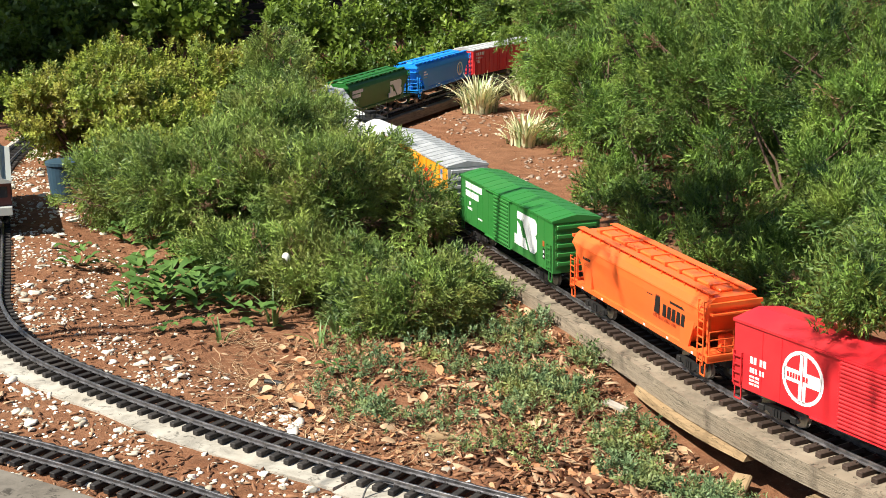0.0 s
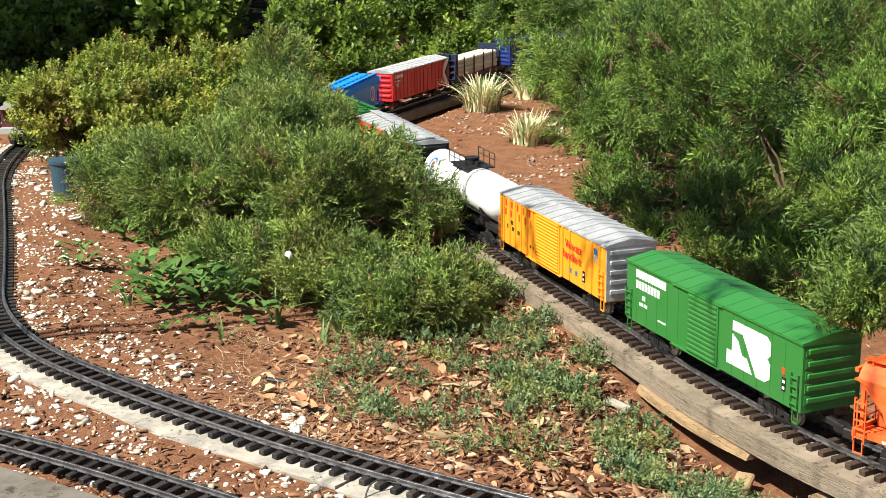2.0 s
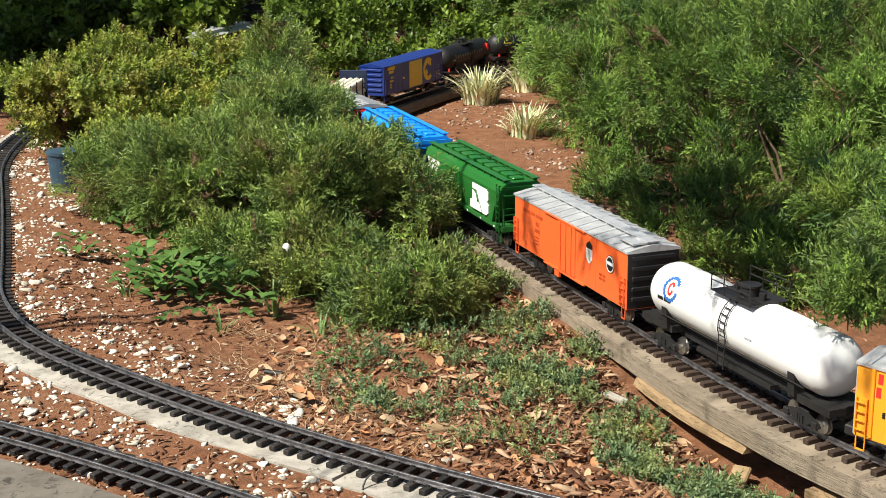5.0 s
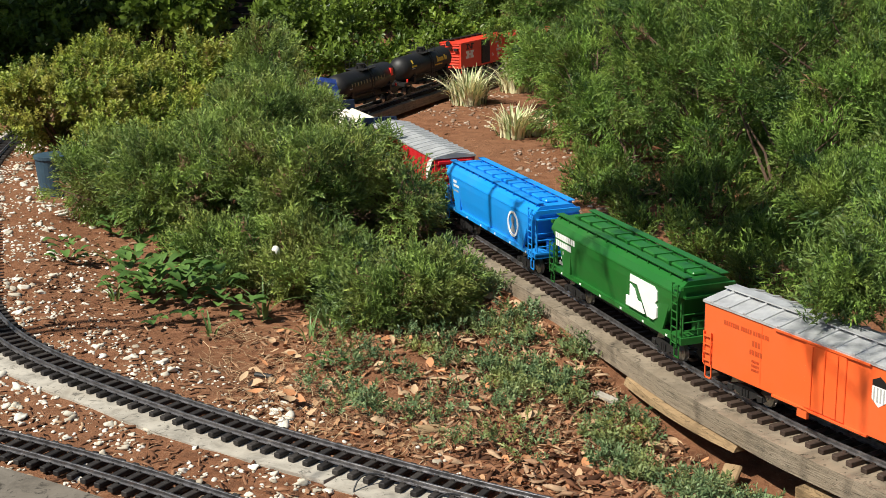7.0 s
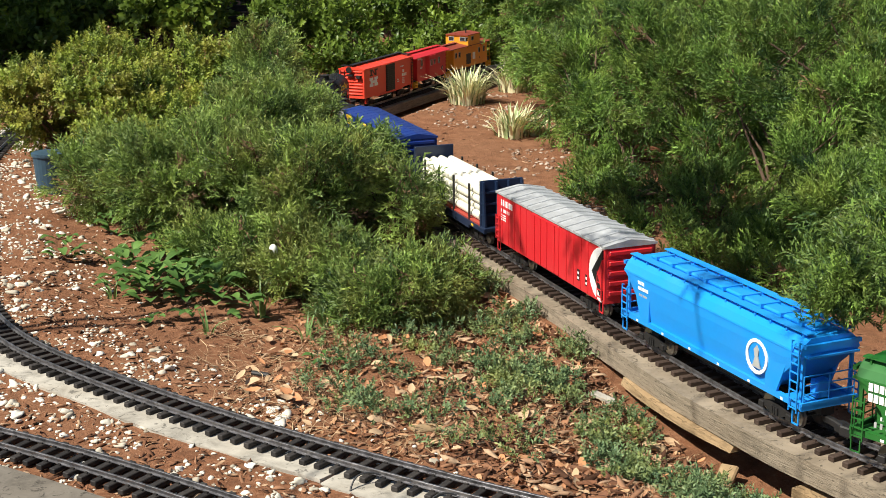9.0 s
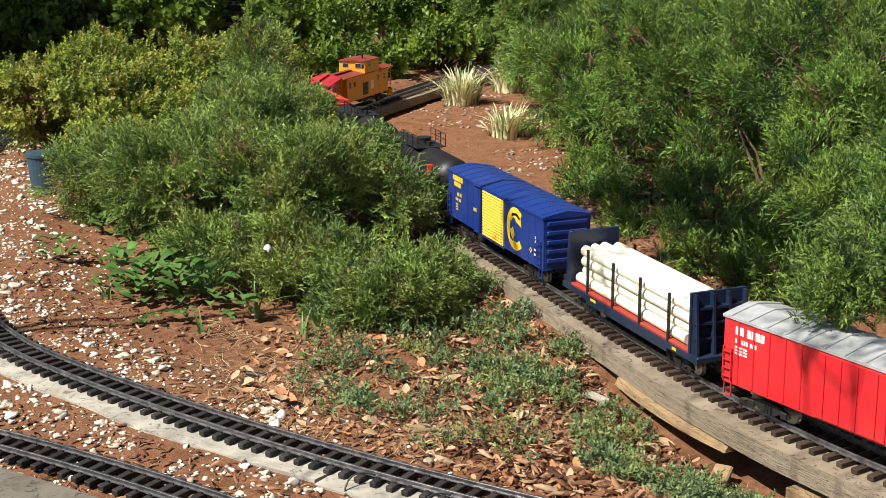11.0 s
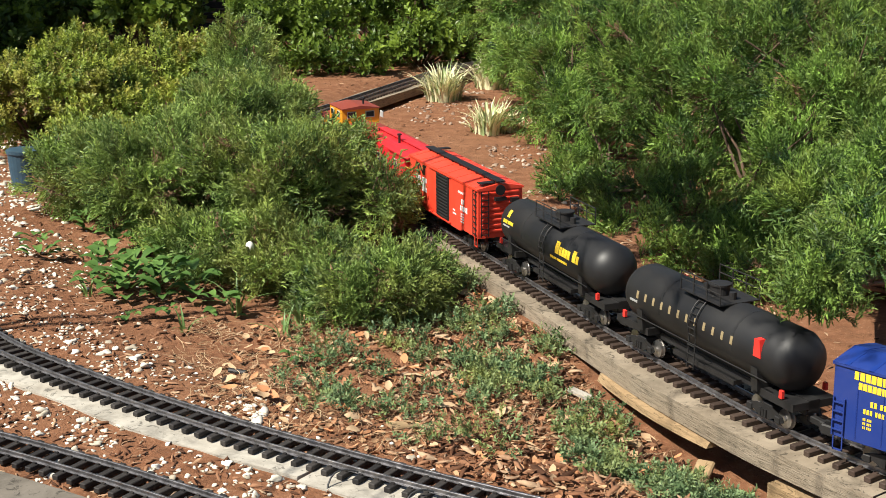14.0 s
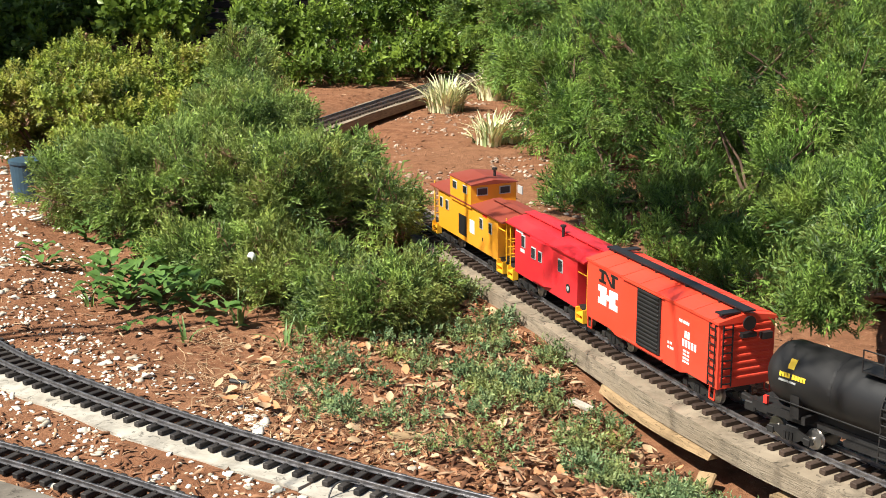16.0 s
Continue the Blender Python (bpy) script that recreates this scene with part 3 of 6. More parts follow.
    build_shrub("leafy_shrub", "dark shrub in shade beyond the curved track", "shrub",
                [(-2.1, 5.7, 0.02, 0.28, 0.35, 0.16), (-2.3, 6.4, 0.1, 0.35, 0.35, 0.2), (-1.95, 6.9, 0.05, 0.25, 0.3, 0.15)],
                DARK_LEAF, coarse, 220, 13, 0.07, 19, 0.12, 0.8, 0.0, 0.2, 5.0, 0.12, wide=0.6)
    build_shrub("hedge", "dark clipped hedge in shade behind the bed", "hedge",
                [(x, 9.3 + 0.1 * math.sin(x * 3), 0.25, 0.65, 0.4, 0.5) for x in (-3.2, -2.3, -1.4, -0.5, 0.4, 1.3, 2.2, 3.1, 4.0)],
                DARK_LEAF, coarse, 700, 11, 0.11, 18, 0.16, 0.8, 0.0, 0.2, 3.0, 0.15, wide=0.6)


build_planting()


# ---- tall trees that shade the back of the bed, and a limb over the track ----
def build_tree(name, label, foot, height, blobs, clumps, per, size, seed):
    rng = np.random.default_rng(seed)
    leafy = leafy_twigs(rng, 6, 6, 0.5, 0.3)
    P, N = shell_points(blobs, clumps, rng, 0.25, 1.5, 0.5)
    P = P - N * (rng.random((clumps, 1)) * 0.45)
    loc = (P[:, None] + rng.normal(0, size * 1.1, (clumps, per, 3))).reshape(-1, 3)
    d = rng.normal(size=loc.shape) + np.array([0, 0, 0.4])
    V, T, C = spread(leafy, basis(d, rng), loc, size * rng.uniform(0.7, 1.3, len(loc)), rng.random(len(loc)), rng)
    base = Vector((foot[0], foot[1], ground_z(*foot)))
    ob = thing(name, label, "tree", m=Matrix.Translation(base))
    put("crown", tri_mesh("crown", V - np.array(base), T, DARK_LEAF, C), ob)
    bm = bmesh.new()
    rod(bm, (0, 0, -0.1), (0.05, 0.03, height), 0.11, 12, 0.05)
    r = random.Random(seed)
    for i in r.sample(range(clumps), 16):
        a = Vector((0.04, 0.02, height * r.uniform(0.5, 0.95)))
        rod(bm, a, Vector(P[i]) - base, 0.03, 6, 0.006)
    part("trunk", bm, BARK, ob)


build_tree("offscreen_tree", "leafy tree that shades the back of the bed", (-3.3, 6.6), 2.4, [(-3.2, 6.7, 2.6, 0.6, 0.6, 0.5), (-3.75, 4.8, 2.6, 0.7, 0.55, 0.4), (-4.0, 5.6, 2.6, 0.6, 0.6, 0.4), (-1.3, 7.3, 2.7, 0.7, 0.5, 0.45), (-2.2, 7.9, 2.8, 1.2, 0.9, 0.5), (-3.8, 7.9, 2.7, 1.0, 1.0, 0.5), (-0.7, 8.1, 2.9, 1.0, 0.8, 0.45), (-3.0, 9.3, 2.8, 1.4, 0.9, 0.5), (-1.0, 9.4, 2.9, 1.3, 0.8, 0.5)], 2000, 7, 0.19, 31)


# ---- ground litter ----
def scatter(n, rng, where, ok):
    out = []
    while len(out) < n:
        x, y = where(rng)
        if ok(x, y, rng):
            out.append((x, y))
    return np.array(out)


def clear(x, y, pad=0.0):
    """True where neither boards nor ties cover the soil."""
    o, s, d = off_line(MAIN, x, y)
    if d < 0.092 + pad:
        return False
    o, s, d = off_line(LOOP, x, y)
    if 0.016 - pad < o < 0.078 + pad and d < 0.1:
        return False
    o, s, d = off_line(SIDING, x, y)
    return not (0.07 < o < 0.32 and d < 0.33)


def lumps(rng, count=8, flat=0.6, jag=0.28):
    out = []
    for _ in range(count):
        bm = bmesh.new()
        bmesh.ops.create_icosphere(bm, subdivisions=2, radius=0.5)
        o = Vector(rng.normal(size=3) * 5)
        V = np.array([v.co * (1 + jag * noise.noise(v.co * 2.2 + o) * 1.6 + jag * 0.5 * noise.noise(v.co * 5 + o)) for v in bm.verts])
        V[:, 2] *= flat
        V[:, 0] *= rng.uniform(0.9, 1.45)
        T = np.array([[v.index for v in f.verts] for f in bm.faces])
        bm.free()
        out.append((V, T))
    return out


def chips(rng, count=8):
    """Splinters of bark: flat, pointed, a little bent."""
    out = []
    for _ in range(count):
        w, h = rng.uniform(0.10, 0.30), rng.uniform(0.04, 0.10)
        b = rng.uniform(-0.12, 0.12)
        V = np.array([(-0.5, 0, b), (-0.2, w / 2, h), (-0.2, -w / 2, h * 0.8), (0.25, w / 2 * 0.9, h), (0.25, -w / 2 * 0.8, h), (0.5, 0.02, b), (-0.1, w / 2, 0), (-0.1, -w / 2, 0), (0.3, w / 3, 0), (0.3, -w / 3, 0)])
        V += rng.normal(0, 0.02, V.shape)
        T = np.array([(0, 2, 1), (1, 2, 4), (1, 4, 3), (3, 4, 5), (0, 1, 6), (1, 3, 8), (1, 8, 6), (3, 5, 8), (0, 7, 2), (2, 7, 9), (2, 9, 4), (4, 9, 5)])
        out.append((V, T))
    return out


def dry_leaf_shapes(rng, count=8):
    out = []
    for _ in range(count):
        V, T = [], []
        n = 6
        curl, fold, wd = rng.uniform(-0.5, 0.9), rng.uniform(0.1, 0.5), rng.uniform(0.35, 0.6)
        for i in range(n + 1):
            f = i / n
            w = wd / 2 * math.sin(math.pi * (0.06 + 0.9 * f)) ** 0.8
            z = curl * 0.25 * (f - 0.5) ** 2 * 4
            V += [(f - 0.5, w, z + fold * w + rng.normal(0, 0.02)), (f - 0.5, 0, z + rng.normal(0, 0.01)), (f - 0.5, -w, z + fold * w + rng.normal(0, 0.02))]
        for i in range(n):
            a = i * 3
            for k in (0, 1):
                T += [(a + k, a + k + 3, a + k + 4), (a + k, a + k + 4, a + k + 1)]
        out.append((np.array(V), np.array(T)))
    return out


def strewn(name, label, category, shapes, pts, size, material, rng, tilt=0.25, lift=0.3, tinted=False, kind="stuff"):
    n = len(pts)
    up = np.tile([0, 0, 1.0], (n, 1)) + rng.normal(0, tilt, (n, 3))
    z = np.array([ground_z(x, y) for x, y in pts])
    loc = np.column_stack([pts, z + size * lift * rng.uniform(0.3, 1.0, n)])
    V, T, C = spread(shapes, basis(up, rng), loc, size, rng.random(n), rng)
    ob = put(name, tri_mesh(name, V, T, material, C))
    tagged(ob, label, category, kind=kind)


def build_litter():
    rng = np.random.default_rng(8)
    area = lambda r: (r.uniform(-1.75, 1.1), r.uniform(1.55, 6.6) ** 1.0)
    near = lambda r: (r.uniform(-0.95, 0.75), 1.55 + 1.9 * r.random() ** 1.3)

    def seen(x, y, r):
        return abs(x) < 0.36 * y + 0.05 and clear(x, y)
    pts = np.concatenate([scatter(6500, rng, near, seen), scatter(3200, rng, area, seen)])
    strewn("bark_mulch", "reddish brown shredded bark mulch on the soil", "mulch", chips(rng), pts, rng.uniform(0.010, 0.032, len(pts)) * rng.uniform(0.6, 1.0, len(pts)), CHIP, rng, 0.22, 0.12)

    def white(x, y, r):
        if not seen(x, y, r):
            return False
        o, s, d = off_line(LOOP, x, y)
        if s < 0.9 or noise.noise((x * 6, y * 6, 4.0)) < -0.12 and r.random() < 0.8:
            return False
        if o > 0:
            return d < 0.5 and r.random() < 0.62
        k = min(1.0, max(0.0, (s - 1.25) / 0.6))
        return r.random() < k * math.exp(-(max(0, d - 0.06) / (0.10 + 0.05 * max(0, s - 1.7))) ** 2)
    pts = scatter(1150, rng, lambda r: (r.uniform(-1.6, 0.2), r.uniform(1.6, 4.8)), white)
    strewn("gravel", "scattered white and cream gravel stones", "gravel", lumps(rng, 10, 0.5, 0.62), pts, 0.005 + 0.016 * rng.random(len(pts)) ** 2.6, STONE, rng, 0.3, 0.12)
    pts = scatter(2700, rng, lambda r: (r.uniform(-1.6, 0.2), r.uniform(1.6, 4.8)), white)
    strewn("gravel", "fine pale gravel between the tracks", "gravel", lumps(rng), pts, rng.uniform(0.003, 0.0085, len(pts)), STONE, rng, 0.3, 0.12)

    def mound(x, y, r):
        return seen(x, y, r) and noise.noise((x * 4, y * 4, 9.0)) > 0.0
    pts = scatter(700, rng, lambda r: (r.uniform(-0.05, 0.6), r.uniform(3.5, 5.7)), mound)
    strewn("gravel", "pale crumbs of stone on the soil mound", "gravel", lumps(rng), pts, rng.uniform(0.004, 0.016, len(pts)), by_island("pale_crumbs", [(0.0, (0.20, 0.12, 0.08)), (0.6, (0.36, 0.26, 0.19)), (1.0, (0.58, 0.50, 0.42))]), rng, 0.3, 0.1)

    # dry leaves that can be told apart
    litter = thing("leaf_litter", "curled dry tan leaves lying on the mulch", "leaves")
    shapes = dry_leaf_shapes(rng, 10)
    mats = [plain("dry_leaf_tan", (0.50, 0.33, 0.19), 0.7, 0, 0.25, 60), plain("dry_leaf_rust", (0.52, 0.23, 0.10), 0.7, 0, 0.25, 60), plain("dry_leaf_pale", (0.50, 0.34, 0.20), 0.7, 0, 0.2, 60)]
    meshes = [tri_mesh("leaf", v, t, mats[i % 3]) for i, (v, t) in enumerate(shapes)]

    def brown(x, y, r):
        o, s, d = off_line(LOOP, x, y)
        return seen(x, y, r) and o < -0.07
    pts = scatter(290, rng, lambda r: (r.uniform(-0.35, 0.62), 1.7 + 1.1 * r.random()), brown)
    for x, y in pts:
        k = rng.uniform(0.014, 0.030) * (1.6 if rng.random() < 0.2 else 1.0)
        put("leaf", meshes[rng.integers(len(meshes))], litter, "", pose(x, y, ground_z(x, y) + 0.005 + 0.014 * rng.random() ** 2, rng.uniform(-30, 30), rng.uniform(-30, 30), rng.uniform(0, 360)) @ Matrix.Scale(k, 4))
    pts = scatter(3600, rng, lambda r: (r.uniform(-0.3, 0.62), 1.65 + 1.15 * r.random()), lambda x, y, r: brown(x, y, r) and r.random() < 0.35 + 1.3 * (x + 0.3))
    strewn("dead_leaves", "small dry leaf scraps among the mulch", "leaves", shapes, pts, rng.uniform(0.007, 0.019, len(pts)), DRY_LEAF, rng, 0.55, 0.3)
    pts = scatter(1500, rng, lambda r: (r.uniform(-0.1, 0.62), 1.65 + 1.0 * r.random()), lambda x, y, r: brown(x, y, r) and r.random() < 0.25 + 1.5 * x)
    strewn("bark_mulch", "coarse torn strips of tan bark beside the raised track", "mulch", chips(rng), pts, rng.uniform(0.016, 0.042, len(pts)), CHIP, rng, 0.40, 0.22)
    # dry straw
    straw = []
    for _ in range(6):
        b = rng.normal(0, 0.12, 2)
        V = np.array([(-0.5, -0.006, 0), (-0.5, 0.006, 0), (0, b[0] - 0.008, 0.05), (0, b[0] + 0.008, 0.05), (0.5, b[1], 0.0)])
        straw.append((V, np.array([(0, 2, 1), (1, 2, 3), (2, 4, 3)])))
    pts = scatter(2300, rng, lambda r: (r.uniform(-0.45, 0.6), 1.8 + 1.15 * r.random()), lambda x, y, r: brown(x, y, r) and noise.noise((x * 3, y * 3, 1.0)) > -0.1)
    strewn("dry_straw", "thin dry straw and needles on the mulch", "straw", straw, pts, rng.uniform(0.03, 0.08, len(pts)), by_island("straw", [(0.0, (0.26, 0.14, 0.07)), (1.0, (0.58, 0.43, 0.26))]), rng, 0.15, 0.12)

    # creeping blue-green ground cover beside the raised track
    def cover(x, y, r):
        o, s, d = off_line(MAIN, x, y)
        if not (-0.62 < o < -0.095) or not clear(x, y) or off_line(LOOP, x, y)[0] > -0.14:
            return False
        if not (-0.05 < s < 1.45) or (s > 0.72 and -o < 0.125):
            return False
        lim = 0.14 + 0.16 * min(1, max(0, (s - 0.0) / 0.5)) + 0.10 * noise.noise((s * 4, 3.0, 0))
        k = 1.0 if -o < lim else 0.22
        return r.random() < k and noise.noise((x * 12, y * 12, 6.0)) > 0.02
    pts = scatter(430, rng, lambda r: (r.uniform(-0.25, 0.62), r.uniform(1.75, 3.0)), cover)
    tufts = leafy_twigs(rng, 8, 10, 0.40, 0.17)
    n, per = len(pts), 7
    z = np.array([ground_z(x, y) for x, y in pts])
    hgt = 0.010 + 0.034 * rng.random(n)
    loc = np.repeat(np.column_stack([pts, z]), per, 0)
    side = rng.normal(size=(n * per, 3)) * 0.012
    side[:, 2] = np.abs(side[:, 2]) * 0.2 + np.repeat(hgt, per) * rng.uniform(0.2, 0.9, n * per)
    d = np.column_stack([side[:, :2] * 30, np.full(n * per, 0.8)]) + rng.normal(0, 0.3, (n * per, 3))
    V, T, C = spread(tufts, basis(d, rng), loc + side, rng.uniform(0.014, 0.026, n * per), np.repeat(rng.random(n), per) * 0.6 + 0.4 * rng.random(n * per), rng)
    tagged(put("ground_cover", tri_mesh("ground_cover", V, T, BLUE_NEEDLE, C)), "creeping blue-green juniper ground cover", "ground cover", kind="stuff")


build_litter()


# ---- small plants ----
def blade(bm, foot, direction, length, width, droop, seg=5):
    """One arching strap leaf."""
    d = Vector((direction[0], direction[1], 0)).normalized()
    s = Vector((-d.y, d.x, 0))
    prev = None
    for i in range(seg + 1):
        f = i / seg
        p = Vector(foot) + d * (length * droop * f * f) + Vector((0, 0, length * (f - 0.55 * droop * f * f)))
        w = width * 0.5 * (1 - f ** 2.2) + 0.0003
        cur = (bm.verts.new(p - s * w), bm.verts.new(p - Vector((0, 0, w * 0.35))), bm.verts.new(p + s * w))
        if prev:
            bm.faces.new((prev[0], cur[0], cur[1], prev[1]))
            bm.faces.new((prev[1], cur[1], cur[2], prev[2]))
        prev = cur


def build_small_plants():
    rng = random.Random(12)
    cream, green = plain("cream_grass_blade", (0.74, 0.71, 0.44), 0.5, 0, 0.15, 40), plain("striped_grass_blade", (0.30, 0.38, 0.16), 0.5, 0, 0.3, 60)
    for x, y, r, n in ((0.145, 5.34, 0.170, 280), (0.285, 4.74, 0.140, 190), (0.36, 5.75, 0.175, 160), (0.37, 4.76, 0.09, 60)):
        z = ground_z(x, y)
        ob = thing("variegated_grass", "clump of cream and green striped grass on bare soil", "grass", "striped grass clumps", Matrix.Translation((x, y, z)))
        for k in range(n):
            a = rng.uniform(0, 2 * math.pi)
            bm = bmesh.new()
            blade(bm, (math.cos(a) * 0.45 * r * rng.random(), math.sin(a) * 0.45 * r * rng.random(), -0.005), (math.cos(a), math.sin(a)), r * rng.uniform(0.45, 1.1), 0.0080, rng.uniform(0.1, 0.8))
            part("blade", bm, cream if rng.random() < 0.72 else green, ob)
    # broad-leaved plants at the foot of the junipers
    def broad(x, y, size, n, label, upright=0.5):
        z = ground_z(x, y)
        ob = thing("broadleaf_plant", label, "plant", "broad-leaved plants", Matrix.Translation((x, y, z)))
        for k in range(n):
            a = k * 2.4 + rng.uniform(-0.4, 0.4)
            ln = size * rng.uniform(0.7, 1.2)
            tip = rng.uniform(0.2, 0.9) * (1 - upright) + 0.25
            V, T = [], []
            base = np.array([math.cos(a), math.sin(a), 0]) * rng.uniform(0.0, size * 0.7)
            base[2] = rng.uniform(0.0, size * (0.4 + upright))
            d = np.array([math.cos(a), math.sin(a), 0.0])
            s = np.array([-d[1], d[0], 0.0])
            m = 6
            wd = ln * rng.uniform(0.38, 0.55)
            for i in range(m + 1):
                f = i / m
                w = wd / 2 * math.sin(math.pi * (0.05 + 0.93 * f)) ** 0.75
                p = base + d * ln * f * (0.55 + tip * 0.5) + np.array([0, 0, ln * (0.75 - tip * 0.5) * f - ln * 0.45 * f * f])
                V += [p + s * w + np.array([0, 0, w * 0.35]), p, p - s * w + np.array([0, 0, w * 0.35])]
            for i in range(m):
                q = i * 3
                for e in (0, 1):
                    T += [(q + e, q + e + 3, q + e + 4), (q + e, q + e + 4, q + e + 1)]
            t = rng.uniform(0.2, 1.0)
            put("leaf", tri_mesh("leaf", np.array(V), np.array(T), BROAD, np.full(len(V), t)), ob)
    for x, y, size, n in ((-0.69, 3.06, 0.058, 15), (-0.61, 2.98, 0.060, 16), (-0.55, 3.10, 0.062, 18), (-0.49, 3.02, 0.056, 15), (-0.62, 3.24, 0.062, 18), (-0.70, 3.24, 0.056, 15), (-0.49, 3.17, 0.058, 15), (-0.83, 3.50, 0.050, 12), (-0.55, 2.93, 0.045, 10), (-0.61, 2.90, 0.064, 20), (-0.53, 2.86, 0.060, 18), (-0.46, 2.87, 0.058, 16), (-0.67, 2.98, 0.058, 16)):
        broad(x, y, size, n, "broad-leaved green plant in front of the juniper", 0.9)
    broad(-0.87, 3.20, 0.050, 14, "narrow-leaved green weed in gravel", 0.9)
    broad(-0.49, 2.72, 0.035, 8, "small green weed in the mulch")
    broad(-0.38, 2.74, 0.045, 10, "small green weed in the mulch", 0.7)
    broad(-0.57, 2.70, 0.030, 7, "small green weed in the mulch")
    broad(-0.20, 2.46, 0.030, 8, "small green weed in the mulch")
    grass = plain("green_grass_blade", (0.13, 0.22, 0.06), 0.5, 0, 0.3, 40)
    for x, y, h, n in ((-0.36, 2.78, 0.11, 12), (-0.22, 2.70, 0.09, 12), (-0.70, 2.92, 0.08, 9), (-0.25, 2.62, 0.07, 8), (-0.76, 3.2, 0.09, 9), (-0.45, 2.65, 0.06, 7)):
        ob = thing("grass_tuft", "thin tuft of green grass in the mulch", "grass", "grass tufts", Matrix.Translation((x, y, ground_z(x, y))))
        for k in range(n):
            a = rng.uniform(0, 6.28)
            bm = bmesh.new()
            blade(bm, (0.01 * math.cos(a), 0.01 * math.sin(a), -0.004), (math.cos(a), math.sin(a)), h * rng.uniform(0.6, 1.2), 0.005, rng.uniform(0.3, 1.0))
            part("blade", bm, grass, ob)


build_small_plants()


# ---- loose things ----
def build_loose():
    x, y = -1.10, 3.95
    z = ground_z(x, y)
    blue = plain("faded_blue_plastic", (0.040, 0.085, 0.125), 0.5, 0, 0.3, 12)
    tub = thing("plastic_tub", "faded blue plastic tub behind the juniper", "tub", m=Matrix.Translation((x, y, z)))
    bm = bmesh.new()
    rod(bm, (0, 0, 0), (0, 0, 0.11), 0.040, 24, 0.047)
    part("body", bm, blue, tub, smooth=False)
    bm = bmesh.new()
    rod(bm, (0, 0, 0.108), (0, 0, 0.117), 0.050, 24)
    part("rim", bm, blue, tub)
    # a white bud on a stalk
    p = Vector((-0.345, 2.93, 0.0))
    p.z = ground_z(p.x, p.y)
    bud = thing("flower", "single white bud on a thin stalk", "flower", m=Matrix.Translation(p))
    bm = bmesh.new()
    bmesh.ops.create_uvsphere(bm, u_segments=12, v_segments=8, radius=0.0115, matrix=Matrix.Translation((0, 0, 0.10)) @ Matrix.Diagonal((0.85, 0.85, 1.15, 1)))
    part("bud", bm, WHITE_BUD, bud, "white round bud", smooth=True)
    bm = bmesh.new()
    rod(bm, (0.01, 0.005, -0.01), (0, 0, 0.092), 0.0014, 6)
    part("stalk", bm, plain("green_stalk", (0.10, 0.17, 0.05), 0.6), bud)
    # bark slab, wood offcuts and a bit of pipe
    def slab(name, label, x, y, dims, turn, tilt, mat):
        bm = bmesh.new()
        a, b, c = dims
        box(bm, -a / 2, a / 2, -b / 2, b / 2, -c / 2, c / 2, bevel=min(dims) * 0.22)
        for v in bm.verts:
            v.co += Vector((noise.noise(v.co * 40), noise.noise(v.co * 40 + Vector((3, 1, 2))), noise.noise(v.co * 40 + Vector((7, 2, 5))))) * min(dims) * 0.25
        ob = part(name, bm, mat, None)
        ob.matrix_basis = pose(x, y, ground_z(x, y) + c / 2 + abs(math.sin(radians(tilt))) * a * 0.3, 0, tilt, turn)
        tagged(ob, label, "wood")
    slab("bark_slab", "tan slab of bark lying on the mulch", 0.452, 1.985, (0.075, 0.030, 0.012), 62, -22, TAN_WOOD)
    slab("wood_chip", "orange brown wood chip on the mulch", 0.36, 2.10, (0.040, 0.022, 0.010), -20, 10, TAN_WOOD)
    slab("wood_chip", "pale wood chip among the ground cover", 0.30, 2.28, (0.045, 0.018, 0.009), -35, 12, PALE_WOOD)
    slab("wood_chip", "tan wood chip beside the track", -0.012, 2.10, (0.050, 0.034, 0.008), 35, 8, TAN_WOOD)
    ob = part("pipe", rod(bmesh.new(), (-0.018, 0, 0), (0.018, 0, 0), 0.0055, 10), UNDER, None)
    ob.matrix_basis = pose(-0.315, 2.40, ground_z(-0.315, 2.40) + 0.006, 0, 0, -25)
    tagged(ob, "short piece of black pipe on the soil", "pipe")
    wire = plain("dark_wire_coating", (0.03, 0.03, 0.032), 0.5)
    for s, k in ((1.40, 0.05), (1.27, 0.045), (1.19, 0.05)):
        cu = bpy.data.curves.new("feed_wire", "CURVE")
        cu.dimensions, cu.bevel_depth, cu.bevel_resolution = "3D", 0.0014, 2
        sp = cu.splines.new("POLY")
        pts = [LOOP.off(s + 0.5 * k * math.sin(f * 2.6), 0.028 + 0.06 * f, LOOP_Z - 0.004 + 0.012 * math.sin(f * 3.1) - 0.045 * f * f) for f in [i / 9 for i in range(10)]]
        sp.points.add(len(pts) - 1)
        for q, w in zip(sp.points, pts):
            q.co = (*w, 1)
        cu.materials.append(wire)
        tmp = bpy.data.objects.new("feed_wire", cu)
        me = bpy.data.meshes.new_from_object(tmp)
        bpy.data.objects.remove(tmp)
        tagged(put("feed_wire", me), "dark feed wire looped over the timber edge", "wire", "feed wires")
    # slatted fence in the shade
    # near-black base colour carries part of the shade on the slats
    dark = timber("shade_darkened_timber", (0.030, 0.024, 0.021), (0.4, 2, 3))
    fence = thing("slatted_fence", "dark slatted wooden fence in deep shade", "fence", m=Matrix.Translation((-1.30, 8.2, ground_z(-1.3, 8.2))))
    for k in range(11):
        part("slat", boxes((-0.75, 0.75, -0.012, 0.012, 0.03 + k * 0.062, 0.065 + k * 0.062), bevel=0.003), dark, fence)
